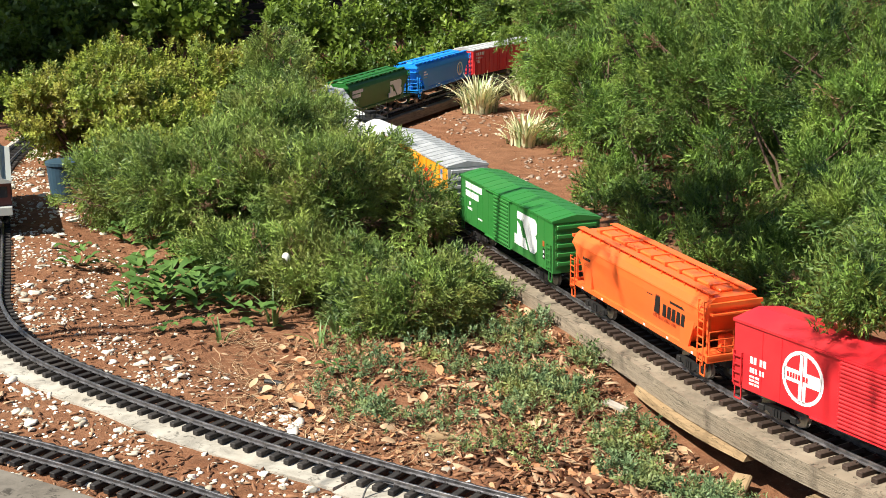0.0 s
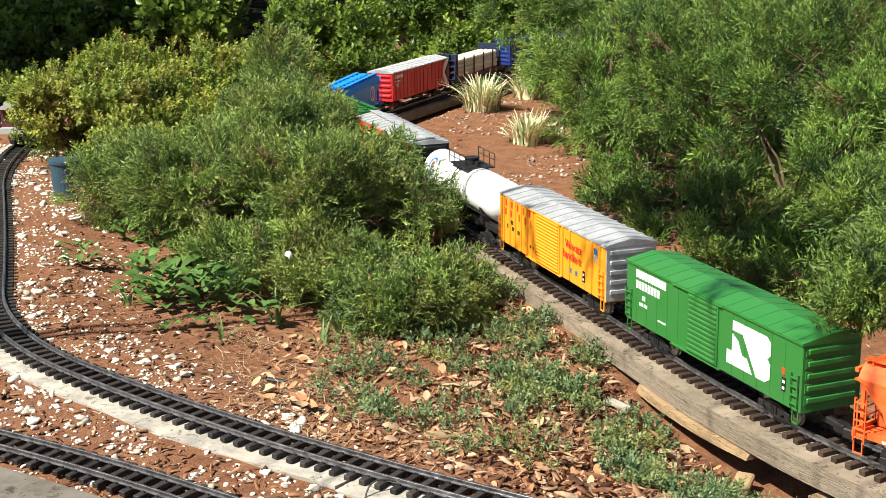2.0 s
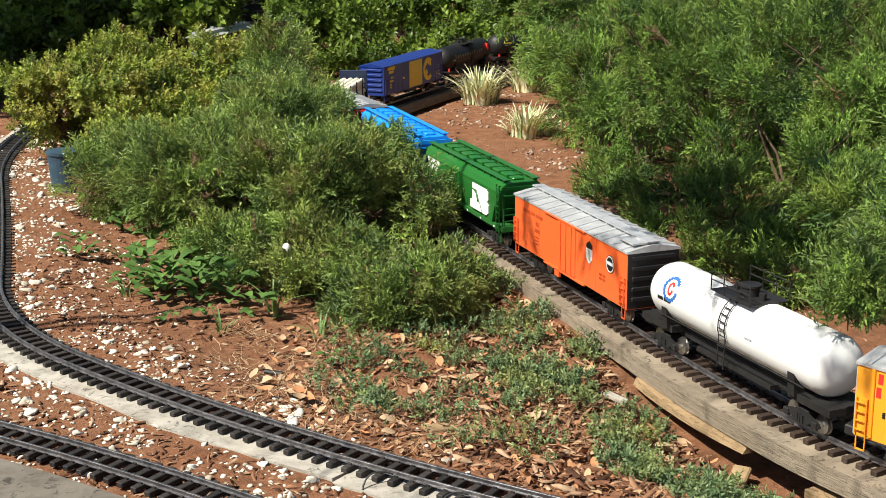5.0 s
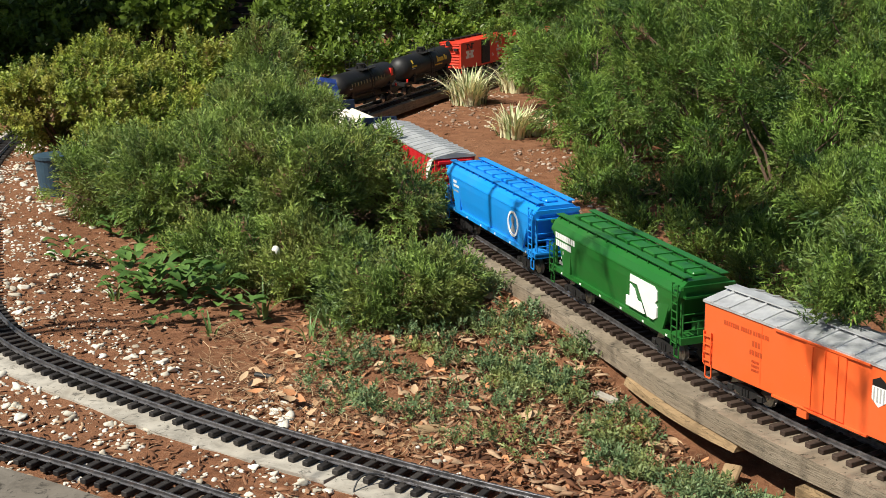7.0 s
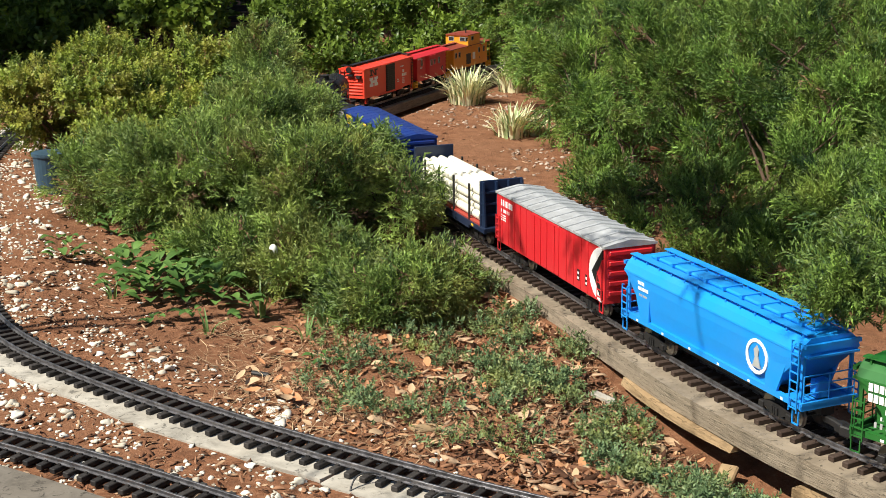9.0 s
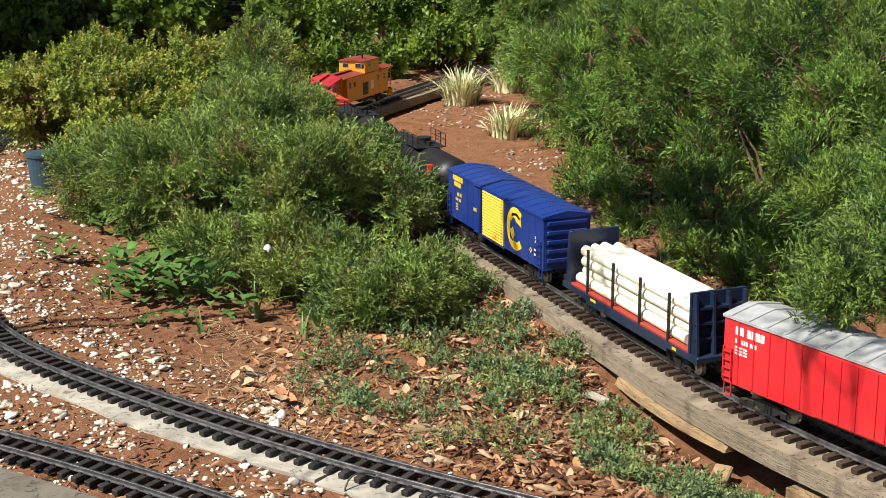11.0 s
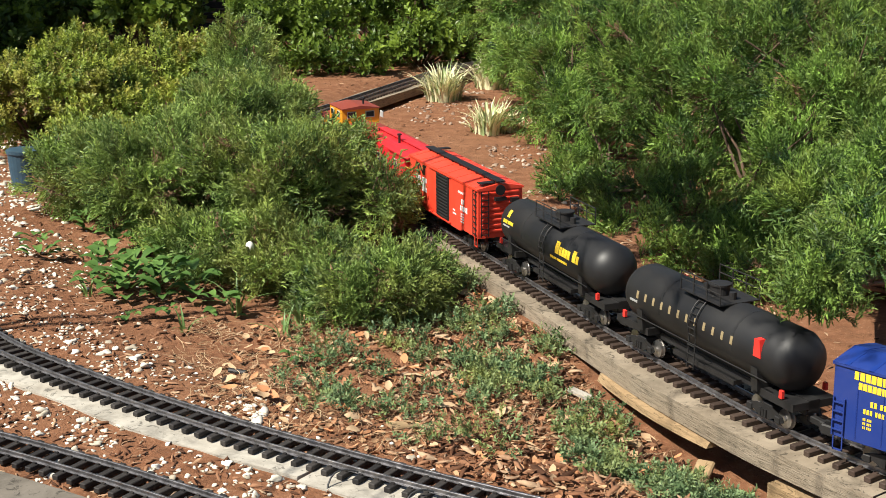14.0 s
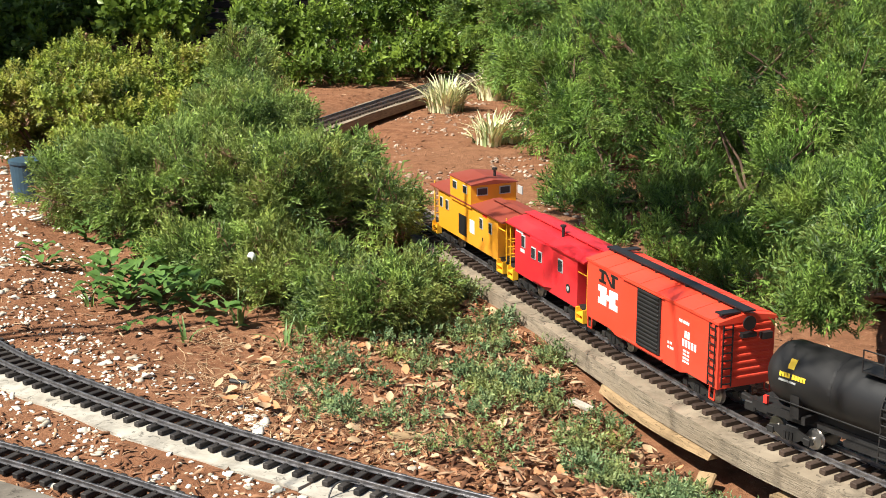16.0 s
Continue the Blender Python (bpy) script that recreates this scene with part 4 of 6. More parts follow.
    for u in (-0.7, 0.0, 0.7):
        part("post", boxes((u - 0.03, u + 0.03, 0.012, 0.062, -0.1, 0.76), bevel=0.004), dark, fence)


WHITE_BUD = plain("white_petal", (0.82, 0.80, 0.74), 0.6, 0, 0.05)
build_loose()


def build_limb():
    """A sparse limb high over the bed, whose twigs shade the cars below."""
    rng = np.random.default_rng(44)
    ob = thing("offscreen_tree", "young tree with a sparse limb over the track", "tree", m=Matrix.Translation((-1.5, 0.4, ground_z(-1.5, 0.4))))
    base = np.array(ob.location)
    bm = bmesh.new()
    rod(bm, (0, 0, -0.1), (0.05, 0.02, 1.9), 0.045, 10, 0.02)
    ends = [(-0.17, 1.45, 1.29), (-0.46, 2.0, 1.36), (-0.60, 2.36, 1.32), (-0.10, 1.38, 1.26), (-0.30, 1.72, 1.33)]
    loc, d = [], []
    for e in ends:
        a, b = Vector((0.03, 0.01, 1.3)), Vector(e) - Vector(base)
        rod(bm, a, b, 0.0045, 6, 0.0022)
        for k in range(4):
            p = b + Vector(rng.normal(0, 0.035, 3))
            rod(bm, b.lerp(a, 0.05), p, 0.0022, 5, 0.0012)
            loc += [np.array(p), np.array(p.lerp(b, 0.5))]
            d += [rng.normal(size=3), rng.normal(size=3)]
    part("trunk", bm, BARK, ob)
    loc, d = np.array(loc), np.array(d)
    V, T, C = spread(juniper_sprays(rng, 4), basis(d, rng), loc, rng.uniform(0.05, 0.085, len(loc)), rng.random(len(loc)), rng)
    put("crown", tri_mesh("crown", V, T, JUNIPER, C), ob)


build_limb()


def build_added_shade():
    """A tree added out of view, only to darken the foot of the large juniper."""
    rng = np.random.default_rng(52)
    base = Vector((-2.0, 1.9, ground_z(-2.0, 1.9)))
    ob = thing("offscreen_tree", "unseen leafy mass added to shade the foot of the juniper", "tree", m=Matrix.Translation(base))
    bm = bmesh.new()
    rod(bm, (0, 0, -0.1), (0.1, 0.05, 1.5), 0.05, 10, 0.03)
    rod(bm, (0.1, 0.05, 1.45), Vector((-0.29, 3.02, 1.40)) - base, 0.010, 8, 0.005)
    rod(bm, (0.1, 0.05, 1.45), Vector((-0.08, 2.72, 1.40)) - base, 0.010, 8, 0.005)
    part("trunk", bm, BARK, ob)
    # unseen leaf masses, set up-sun of the places to be darkened
    blobs = [(-0.29, 3.02, 1.40, 0.20, 0.17, 0.10), (-0.08, 2.72, 1.40, 0.16, 0.15, 0.10), (-0.30, 2.58, 1.40, 0.13, 0.15, 0.08), (-0.20, 2.32, 1.40, 0.10, 0.12, 0.07)]
    P, N = shell_points(blobs, 120, rng, 0.2, 4.0, 0.5)
    P = P - N * (rng.random((120, 1)) * 0.1)
    loc = (P[:, None] + rng.normal(0, 0.045, (120, 5, 3))).reshape(-1, 3)
    V, T, C = spread(leafy_twigs(rng, 6, 6, 0.5, 0.3), basis(rng.normal(size=loc.shape), rng), loc, rng.uniform(0.06, 0.10, len(loc)), rng.random(len(loc)), rng)
    put("crown", tri_mesh("crown", V - np.array(base), T, DARK_LEAF, C), ob)


build_added_shade()


# ---- train ----
PAINTS = {}


def coat(name, c, rough=0.40, dust=0.10):
    if name not in PAINTS:
        PAINTS[name] = paint(name, c, rough, dust)
    return PAINTS[name]


RED = coat("red_plastic", (0.62, 0.022, 0.030))
ORANGE = coat("bright_orange_plastic", (0.95, 0.150, 0.030))
PFE_ORANGE = coat("orange_plastic", (0.88, 0.135, 0.030))
GREEN = coat("green_plastic", (0.030, 0.190, 0.036))
DEEP_GREEN = coat("deep_green_plastic", (0.016, 0.140, 0.022))
YELLOW = coat("yellow_plastic", (0.90, 0.355, 0.020))
SKY = coat("bright_blue_plastic", (0.010, 0.290, 0.800))
NAVY = coat("navy_blue_plastic", (0.010, 0.035, 0.210))
DARK_NAVY = coat("dark_navy_plastic", (0.008, 0.020, 0.055))
WHITE = coat("white_plastic", (0.82, 0.82, 0.80), 0.35, 0.06)
BLACK = coat("black_plastic", (0.010, 0.010, 0.011), 0.50, 0.05)
VERMILION = coat("vermilion_plastic", (0.80, 0.062, 0.030))
MAROON = coat("brown_red_plastic", (0.25, 0.045, 0.025), 0.55)
CABOOSE_YELLOW = coat("caboose_yellow_plastic", (0.82, 0.330, 0.020))
RAIL_YELLOW = coat("safety_yellow_plastic", (0.90, 0.46, 0.02))
DOOR_YELLOW = coat("door_yellow_plastic", (0.90, 0.62, 0.08))
SILVER = plain("silver_painted_roof", (0.50, 0.51, 0.52), 0.34, 0.25, 0.22, 30, 0.1)
INK_WHITE = plain("white_lettering", (0.85, 0.85, 0.83), 0.5, 0, 0.05)
INK_BLACK = plain("black_lettering", (0.012, 0.012, 0.012), 0.5, 0, 0.1)
INK_RED = plain("red_lettering", (0.70, 0.03, 0.02), 0.5, 0, 0.08)
INK_YELLOW = plain("yellow_lettering", (0.85, 0.58, 0.04), 0.5, 0, 0.05)
INK_GREY = plain("grey_lettering", (0.42, 0.43, 0.42), 0.5, 0, 0.1)
INK_FAINT = plain("faded_gold_lettering", (0.27, 0.21, 0.115), 0.5, 0, 0.15)
INK_BLUE = plain("blue_lettering", (0.03, 0.14, 0.42), 0.5, 0, 0.08)
INK_ORANGE = plain("dull_orange_lettering", (0.50, 0.075, 0.02), 0.5, 0, 0.1)
WHEEL = plain("steel_wheel", (0.42, 0.40, 0.38), 0.32, 0.9, 0.3, 50)
GLASS = plain("dark_window_glass", (0.03, 0.035, 0.04), 0.08, 0, 0.1, 10, 0)
POLE = plain("cream_painted_pole", (0.80, 0.76, 0.62), 0.6, 0, 0.08, 30)
W = 0.106
TURN = pose(0, 0, 0, 0, 0, 180)


def both(name, bm, material, parent, label="", smooth=False):
    """A part for one side or end and its twin, turned half round."""
    a = part(name, bm, material, parent, label, smooth)
    b = put(name, a.data, parent, label, TURN)
    return a, b


BODY_OF = {DOOR_YELLOW: NAVY, BLACK: VERMILION}
_truck = {}


def truck(car, x):
    """Two sideframes, a bolster and four wheels on two axles."""
    if not _truck:
        bm = bmesh.new()
        prism(bm, [(-0.044, 0.013), (-0.040, 0.020), (-0.026, 0.024), (-0.012, 0.027), (0.012, 0.027), (0.026, 0.024), (0.040, 0.020), (0.044, 0.013), (0.036, 0.011), (0.024, 0.014), (0.013, 0.008), (-0.013, 0.008), (-0.024, 0.014), (-0.036, 0.011)], "y", -0.0025, 0.0025)
        for u in (-0.006, 0, 0.006):
            rod(bm, (u, -0.004, 0.009), (u, -0.004, 0.022), 0.0026, 6)
        for u in (-0.034, 0.034):
            box(bm, u - 0.006, u + 0.006, -0.005, 0.001, 0.010, 0.021, bevel=0.001)
        me = bpy.data.meshes.new("sideframe")
        bm.to_mesh(me)
        bm.free()
        me.materials.append(UNDER)
        _truck["side"] = me
        bm = bmesh.new()
        rod(bm, (0, -0.0027, 0), (0, 0.0027, 0), 0.0150, 20)
        rod(bm, (0, 0.0027, 0), (0, 0.0042, 0), 0.0168, 20)
        rod(bm, (0, -0.006, 0), (0, -0.0027, 0), 0.0045, 10)
        me = bpy.data.meshes.new("wheel")
        bm.to_mesh(me)
        bm.free()
        me.materials.append(WHEEL)
        _truck["wheel"] = me
        me = bpy.data.meshes.new("bolster")
        bm = boxes((-0.012, 0.012, -0.032, 0.032, 0.014, 0.030), bevel=0.002)
        for u in (-0.034, 0.034):
            rod(bm, (u, -0.02, 0.0155), (u, 0.02, 0.0155), 0.0022, 6)
        bm.to_mesh(me)
        bm.free()
        me.materials.append(UNDER)
        _truck["bolster"] = me
    tk = put("truck", _truck["bolster"], car, "black truck with metal wheels", Matrix.Translation((x, 0, 0)))
    for sgn in (-1, 1):
        put("sideframe", _truck["side"], tk, "", pose(0, sgn * 0.035, 0, 0, 0, 0 if sgn < 0 else 180))
        for u in (-0.034, 0.034):
            put("wheel", _truck["wheel"], tk, "bright steel wheel", pose(u, sgn * 0.0205, 0.0150, 0, 0, 0 if sgn < 0 else 180))


def running_gear(car, L, inset=0.085, sill=0.040):
    truck(car, L / 2 - inset)
    truck(car, -L / 2 + inset)
    bm = boxes((-L / 2 + 0.004, L / 2 - 0.004, -0.012, 0.012, 0.030, sill + 0.002), (-L / 2 + 0.16, L / 2 - 0.16, -0.028, 0.028, 0.026, 0.034))
    rod(bm, (-0.05, 0.025, 0.027), (0.03, 0.025, 0.027), 0.009, 10)
    part("underframe", bm, UNDER, car)
    bm = boxes((L / 2 - 0.01, L / 2 + 0.028, -0.005, 0.005, 0.018, 0.029), bevel=0.0015)
    box(bm, L / 2 + 0.022, L / 2 + 0.044, -0.009, 0.008, 0.015, 0.031, bevel=0.002)
    both("coupler", bm, UNDER, car, "black knuckle coupler")


def lettering(car, u, z, h, words, material, y=-W / 2, label="", slant=0.0, gap=0.3):
    """Words that cannot be spelled out, as rows of small plain bars."""
    bm = bmesh.new()
    w = h * 0.72
    for n in words:
        for _ in range(n):
            prism(bm, [(u, z), (u + w * (1 - gap), z), (u + w * (1 - gap) + slant * h, z + h), (u + slant * h, z + h)], "y", y - 0.0006, y + 0.0004)
            u += w
        u += w * 0.6
    return both("lettering", bm, material, car, label)


def emblem(car, outlines, material, y=-W / 2, label="", proud=0.0007, name="emblem"):
    bm = bmesh.new()
    for o in outlines:
        prism(bm, o, "y", y - proud, y + 0.0004)
    return both(name, bm, material, car, label)


def disc(u, z, r, n=28, a0=0.0, a1=360.0):
    return [(u + r * math.cos(radians(a0 + (a1 - a0) * i / n)), z + r * math.sin(radians(a0 + (a1 - a0) * i / n))) for i in range(n if a1 - a0 >= 360 else n + 1)]


def arc_band(u, z, r0, r1, a0, a1, n=14):
    """Short pieces of a ring."""
    out = []
    for i in range(n):
        p, q = (radians(a0 + (a1 - a0) * k / n) for k in (i, i + 1))
        out.append([(u + r * math.cos(a), z + r * math.sin(a)) for r, a in ((r0, p), (r1, p), (r1, q), (r0, q))])
    return out


def ladder(car, u, z0, z1, material, width=0.018, y=-W / 2, rungs=6, name="ladder"):
    bm = bmesh.new()
    for e in (0, width):
        box(bm, u + e - 0.0009, u + e + 0.0009, y - 0.0042, y - 0.0024, z0, z1)
        box(bm, u + e - 0.0009, u + e + 0.0009, y - 0.0026, y + 0.0004, z1 - 0.003, z1 - 0.001)
    for k in range(rungs):
        z = z0 + (z1 - z0) * (k + 0.4) / rungs
        box(bm, u, u + width, y - 0.0044, y - 0.0026, z, z + 0.0018)
    both(name, bm, material, car)


def stirrups(car, L, material):
    for u in (L / 2 - 0.020, -L / 2 + 0.004):
        bm = boxes((u, u + 0.0018, -W / 2, -W / 2 + 0.002, 0.020, 0.042), (u + 0.0142, u + 0.016, -W / 2, -W / 2 + 0.002, 0.020, 0.042), (u, u + 0.016, -W / 2, -W / 2 + 0.002, 0.020, 0.0222))
        both("step", bm, material, car)


def end_ribs(car, L, material, z0=0.050, z1=0.146, n=5, depth=0.004):
    for k in range(n):
        z = z0 + (z1 - z0) * (k + 0.5) / n
        h = (z1 - z0) / n * 0.36
        bm = bmesh.new()
        prism(bm, [(-W / 2 + 0.006, z - h), (W / 2 - 0.006, z - h), (W / 2 - 0.006, z + h), (-W / 2 + 0.006, z + h)], "x", L / 2 - 0.001, L / 2 + depth * 0.3)
        box(bm, L / 2 - 0.001, L / 2 + depth, -W / 2 + 0.009, W / 2 - 0.009, z - h * 0.6, z + h * 0.6, bevel=0.0012)
        both("end_rib", bm, material, car)


def roof_shell(car, L, material, ribs, z=0.1505, peak=0.1605, step=0.0375, label="", rise=0.0022):
    bm = bmesh.new()
    h = W / 2 + 0.0022
    prism(bm, [(-h, z - 0.004), (h, z - 0.004), (h, z), (h * 0.5, z + (peak - z) * 0.55), (0, peak), (-h * 0.5, z + (peak - z) * 0.55), (-h, z)], "x", -L / 2 - 0.002, L / 2 + 0.002)
    roof = part("roof", bm, material, car, label)
    if ribs:
        me = bpy.data.meshes.new("roof_rib")
        bm = bmesh.new()
        prism(bm, [(-h, z - 0.001), (h, z - 0.001), (h, z + rise), (h * 0.5, z + (peak - z) * 0.55 + rise), (0, peak + rise), (-h * 0.5, z + (peak - z) * 0.55 + rise), (-h, z + rise)], "x", -0.0034, 0.0034)
        bm.to_mesh(me)
        bm.free()
        me.materials.append(material)
        n = int((L - 0.02) / step)
        for k in range(n + 1):
            put("roof_rib", me, roof, "", Matrix.Translation((-n * step / 2 + k * step, 0, 0)))
    return roof


def shell(car, L, material, top=0.150, low=0.040, fish=0.0):
    """Sides and ends of a boxcar, with a sill that hangs lower in the middle."""
    bm = bmesh.new()
    outline = [(-L / 2, low), (-L / 2, top), (L / 2, top), (L / 2, low)]
    if fish:
        outline += [(L * 0.30, low), (L * 0.25, low - fish), (-L * 0.25, low - fish), (-L * 0.30, low)]
    prism(bm, outline, "y", -W / 2, W / 2)
    bmesh.ops.bevel(bm, geom=[e for e in bm.edges if abs(e.verts[0].co.y - e.verts[1].co.y) < 1e-5], offset=0.0012, segments=1, affect="EDGES")
    return part("body", bm, material, car)


def side_posts(car, us, material, z0=0.044, z1=0.146, w=0.0042, d=0.0022):
    me = bpy.data.meshes.new("side_post")
    bm = boxes((-w / 2, w / 2, -W / 2 - d, -W / 2 + 0.0005, z0, z1), bevel=0.0008)
    bm.to_mesh(me)
    bm.free()
    me.materials.append(material)
    for u in us:
        put("side_post", me, car, "", Matrix.Translation((u, 0, 0)))
        put("side_post", me, car, "", TURN @ Matrix.Translation((u, 0, 0)))


def side_door(car, u0, u1, material, ribs=11, z0=0.043, z1=0.145, label=""):
    bm = boxes((u0, u1, -W / 2 - 0.0030, -W / 2 + 0.001, z0, z1), bevel=0.0008)
    a, b = both("door", bm, material, car, label)
    h = (z1 - z0) / ribs * 0.28
    me = bpy.data.meshes.new("door_rib")
    bm = boxes((u0 + 0.004, u1 - 0.004, -W / 2 - 0.0050, -W / 2 - 0.0020, -h, h), bevel=0.0007)
    bm.to_mesh(me)
    bm.free()
    me.materials.append(material)
    for k in range(ribs):
        for side in (a, b):
            put("door_rib", me, side, "", Matrix.Translation((0, 0, z0 + (z1 - z0) * (k + 0.5) / ribs)))
    track = PAINTS["yellow_plastic"] if material is YELLOW else BODY_OF.get(material, material)
    for z in (z1 + 0.0008, z0 - 0.0035):
        both("door_track", boxes((u0 - 0.05, u1 + 0.01, -W / 2 - 0.0042, -W / 2 + 0.001, z, z + 0.0022)), track, car)
    return a


def start_car(name, label):
    return thing(name, label, "model train car", "cars of the train")


def common_box(car, L, body, roof, end, ribs, fish=0.0, end_n=5):
    running_gear(car, L)
    shell(car, L, body, fish=fish)
    roof_shell(car, L, roof, ribs, rise=0.0024 if roof is SILVER else 0.0005)
    end_ribs(car, L, end, n=end_n)
    if end is not body:
        bm = boxes((L / 2 - 0.001, L / 2 + 0.0016, -W / 2 + 0.001, W / 2 - 0.001, 0.042, 0.1475), bevel=0.0006)
        both("end_panel", bm, end, car)
    stirrups(car, L, body)
    ladder(car, L / 2 - 0.022, 0.046, 0.100, body, 0.017, rungs=4)
    ladder(car, -L / 2 + 0.004, 0.046, 0.100, body, 0.017, rungs=4)


def stencil(car, u, z):
    """Small black service stencils with white bars."""
    emblem(car, [[(u, z), (u + 0.010, z), (u + 0.010, z + 0.022), (u, z + 0.022)]], INK_BLACK, label="small black stencil")
    emblem(car, [[(u + 0.002, z + k), (u + 0.008, z + k), (u + 0.008, z + k + 0.0045), (u + 0.002, z + k + 0.0045)] for k in (0.003, 0.013)], INK_WHITE, proud=0.0011)


def block_mark(u, z, wide, tall):
    """A slab monogram of two joined white letters, as bare shapes."""
    q = [[(0, 0), (0.60, 0), (0.47, 0.30), (0, 0.30)], [(0.12, 0.302), (0.36, 0.302), (0.26, 0.58), (0.12, 0.70)],
         [(0.12, 0.78), (0.36, 0.78), (0.70, 0.0), (0.90, 0.0), (1.0, 0.11), (1.0, 0.41), (0.93, 0.52), (1.0, 0.62), (1.0, 0.89), (0.90, 1.0), (0.12, 1.0)]]
    return [[(u + a * wide, z + b * tall) for a, b in o] for o in q]


def boxcar_red():
    L = 0.525
    car = start_car("boxcar", "red boxcar with a white ringed cross emblem")
    common_box(car, L, RED, RED, RED, False)
    side_door(car, -0.045, 0.075, RED, 16, label="ribbed red sliding door")
    side_posts(car, [-0.20, -0.16, 0.12, 0.16, 0.20], RED, w=0.0018, d=0.0008)
    u, z, r = -0.115, 0.094, 0.042
    ring = arc_band(u, z, r * 0.86, r, 0, 360, 28)
    cross = [[(u - r * 0.17, z - r * 0.9), (u - r * 0.02, z - r * 0.9), (u - r * 0.02, z + r * 0.9), (u - r * 0.17, z + r * 0.9)], [(u + r * 0.02, z - r * 0.9), (u + r * 0.17, z - r * 0.9), (u + r * 0.17, z + r * 0.9), (u + r * 0.02, z + r * 0.9)],
             [(u - r * 0.9, z - r * 0.24), (u - r * 0.17, z - r * 0.24), (u - r * 0.17, z + r * 0.24), (u - r * 0.9, z + r * 0.24)], [(u + r * 0.17, z - r * 0.24), (u + r * 0.9, z - r * 0.24), (u + r * 0.9, z + r * 0.24), (u + r * 0.17, z + r * 0.24)]]
    emblem(car, ring + cross, INK_WHITE, label="white ringed cross emblem")
    lettering(car, u - r * 0.75, z - 0.004, 0.008, [5, 2], RED, y=-W / 2 - 0.0006)
    lettering(car, -0.225, 0.087, 0.011, [2, 2], INK_WHITE)
    lettering(car, -0.225, 0.072, 0.008, [3, 2], INK_WHITE)
    for k in range(3):
        lettering(car, -0.225, 0.064 - k * 0.006, 0.0035, [4, 4], INK_WHITE)
    return car, L


def boxcar_green():
    L = 0.525
    car = start_car("boxcar", "green boxcar with white monogram and lettering")
    common_box(car, L, GREEN, GREEN, GREEN, True)
    side_door(car, -0.052, 0.040, GREEN, 12, label="louvred green sliding door")
    side_posts(car, [-0.225, -0.19, -0.155, -0.12, -0.085, 0.08, 0.115, 0.15, 0.185, 0.22], GREEN, w=0.0018, d=0.0008)
    emblem(car, block_mark(0.066, 0.060, 0.118, 0.074), INK_WHITE, label="white slab monogram")
    lettering(car, -0.228, 0.126, 0.0145, [10], INK_WHITE, gap=0.2)
    lettering(car, -0.228, 0.106, 0.0145, [8], INK_WHITE, gap=0.2)
    lettering(car, -0.205, 0.088, 0.008, [2], INK_WHITE)
    lettering(car, -0.215, 0.076, 0.006, [3, 3], INK_WHITE)
    lettering(car, -0.150, 0.064, 0.0035, [4, 6], INK_WHITE)
    stencil(car, 0.215, 0.062)
    emblem(car, [[(0.214, 0.088), (0.222, 0.088), (0.222, 0.099), (0.214, 0.099)]], INK_ORANGE)
    return car, L


def words_on(car, text, u, z, size, material):
    cu = bpy.data.curves.new("slogan", "FONT")
    cu.body = text
    cu.size = size
    cu.extrude = 0.0004
    cu.offset = size * 0.012
    tmp = bpy.data.objects.new("slogan", cu)
    me = bpy.data.meshes.new_from_object(tmp)
    bpy.data.objects.remove(tmp)
    me.materials.clear()
    me.materials.append(material)
    m = pose(u, -W / 2 - 0.0033, z, 90)
    put("slogan", me, car, "red slogan", m)
    put("slogan", me, car, "red slogan", TURN @ m)


def boxcar_yellow():
    L = 0.525
    car = start_car("boxcar", "yellow ribbed boxcar with silver roof and ends")
    common_box(car, L, YELLOW, SILVER, SILVER, True)
    side_posts(car, [-0.235, -0.203, -0.171, -0.139, -0.107, -0.078, 0.072, 0.105, 0.205, 0.238], YELLOW, w=0.0055, d=0.0030)
    side_posts(car, [0.138, 0.172], YELLOW, w=0.0045, d=0.0004)
    side_door(car, -0.058, 0.058, YELLOW, 15, label="finely ribbed yellow door")
    words_on(car, "We can", 0.090, 0.110, 0.023, INK_RED)
    words_on(car, "handle it", 0.080, 0.088, 0.023, INK_RED)
    for k, u in enumerate((-0.228, -0.196, -0.164, -0.132, -0.1)):
        lettering(car, u, 0.126, 0.015, [1], INK_RED, y=-W / 2)
        lettering(car, u - 0.002 + (0.012 if k > 1 else 0), 0.106, 0.015, [1], INK_RED, y=-W / 2)
    lettering(car, -0.196, 0.090, 0.009, [2], INK_BLACK)
    lettering(car, -0.218, 0.078, 0.009, [2], INK_BLACK)
    lettering(car, -0.190, 0.077, 0.009, [2], INK_BLACK)
    lettering(car, -0.160, 0.075, 0.009, [2], INK_BLACK)
    emblem(car, [[(0.214, 0.124), (0.228, 0.124), (0.228, 0.136), (0.214, 0.136)]], INK_BLUE, label="small shield emblem")
    emblem(car, [[(0.214, 0.112), (0.221, 0.107), (0.228, 0.112), (0.228, 0.1236), (0.214, 0.1236)]], INK_GREY)
    for u in (0.105, 0.132):
        emblem(car, [[(u, 0.060), (u + 0.009, 0.060), (u + 0.009, 0.070), (u, 0.070)]], INK_BLUE)
    stencil(car, 0.165, 0.056)
    emblem(car, [[(-0.092, 0.062), (-0.074, 0.062), (-0.074, 0.068), (-0.092, 0.068)], [(-0.084, 0.056), (-0.080, 0.056), (-0.080, 0.074), (-0.084, 0.074)]], INK_BLACK)
    return car, L


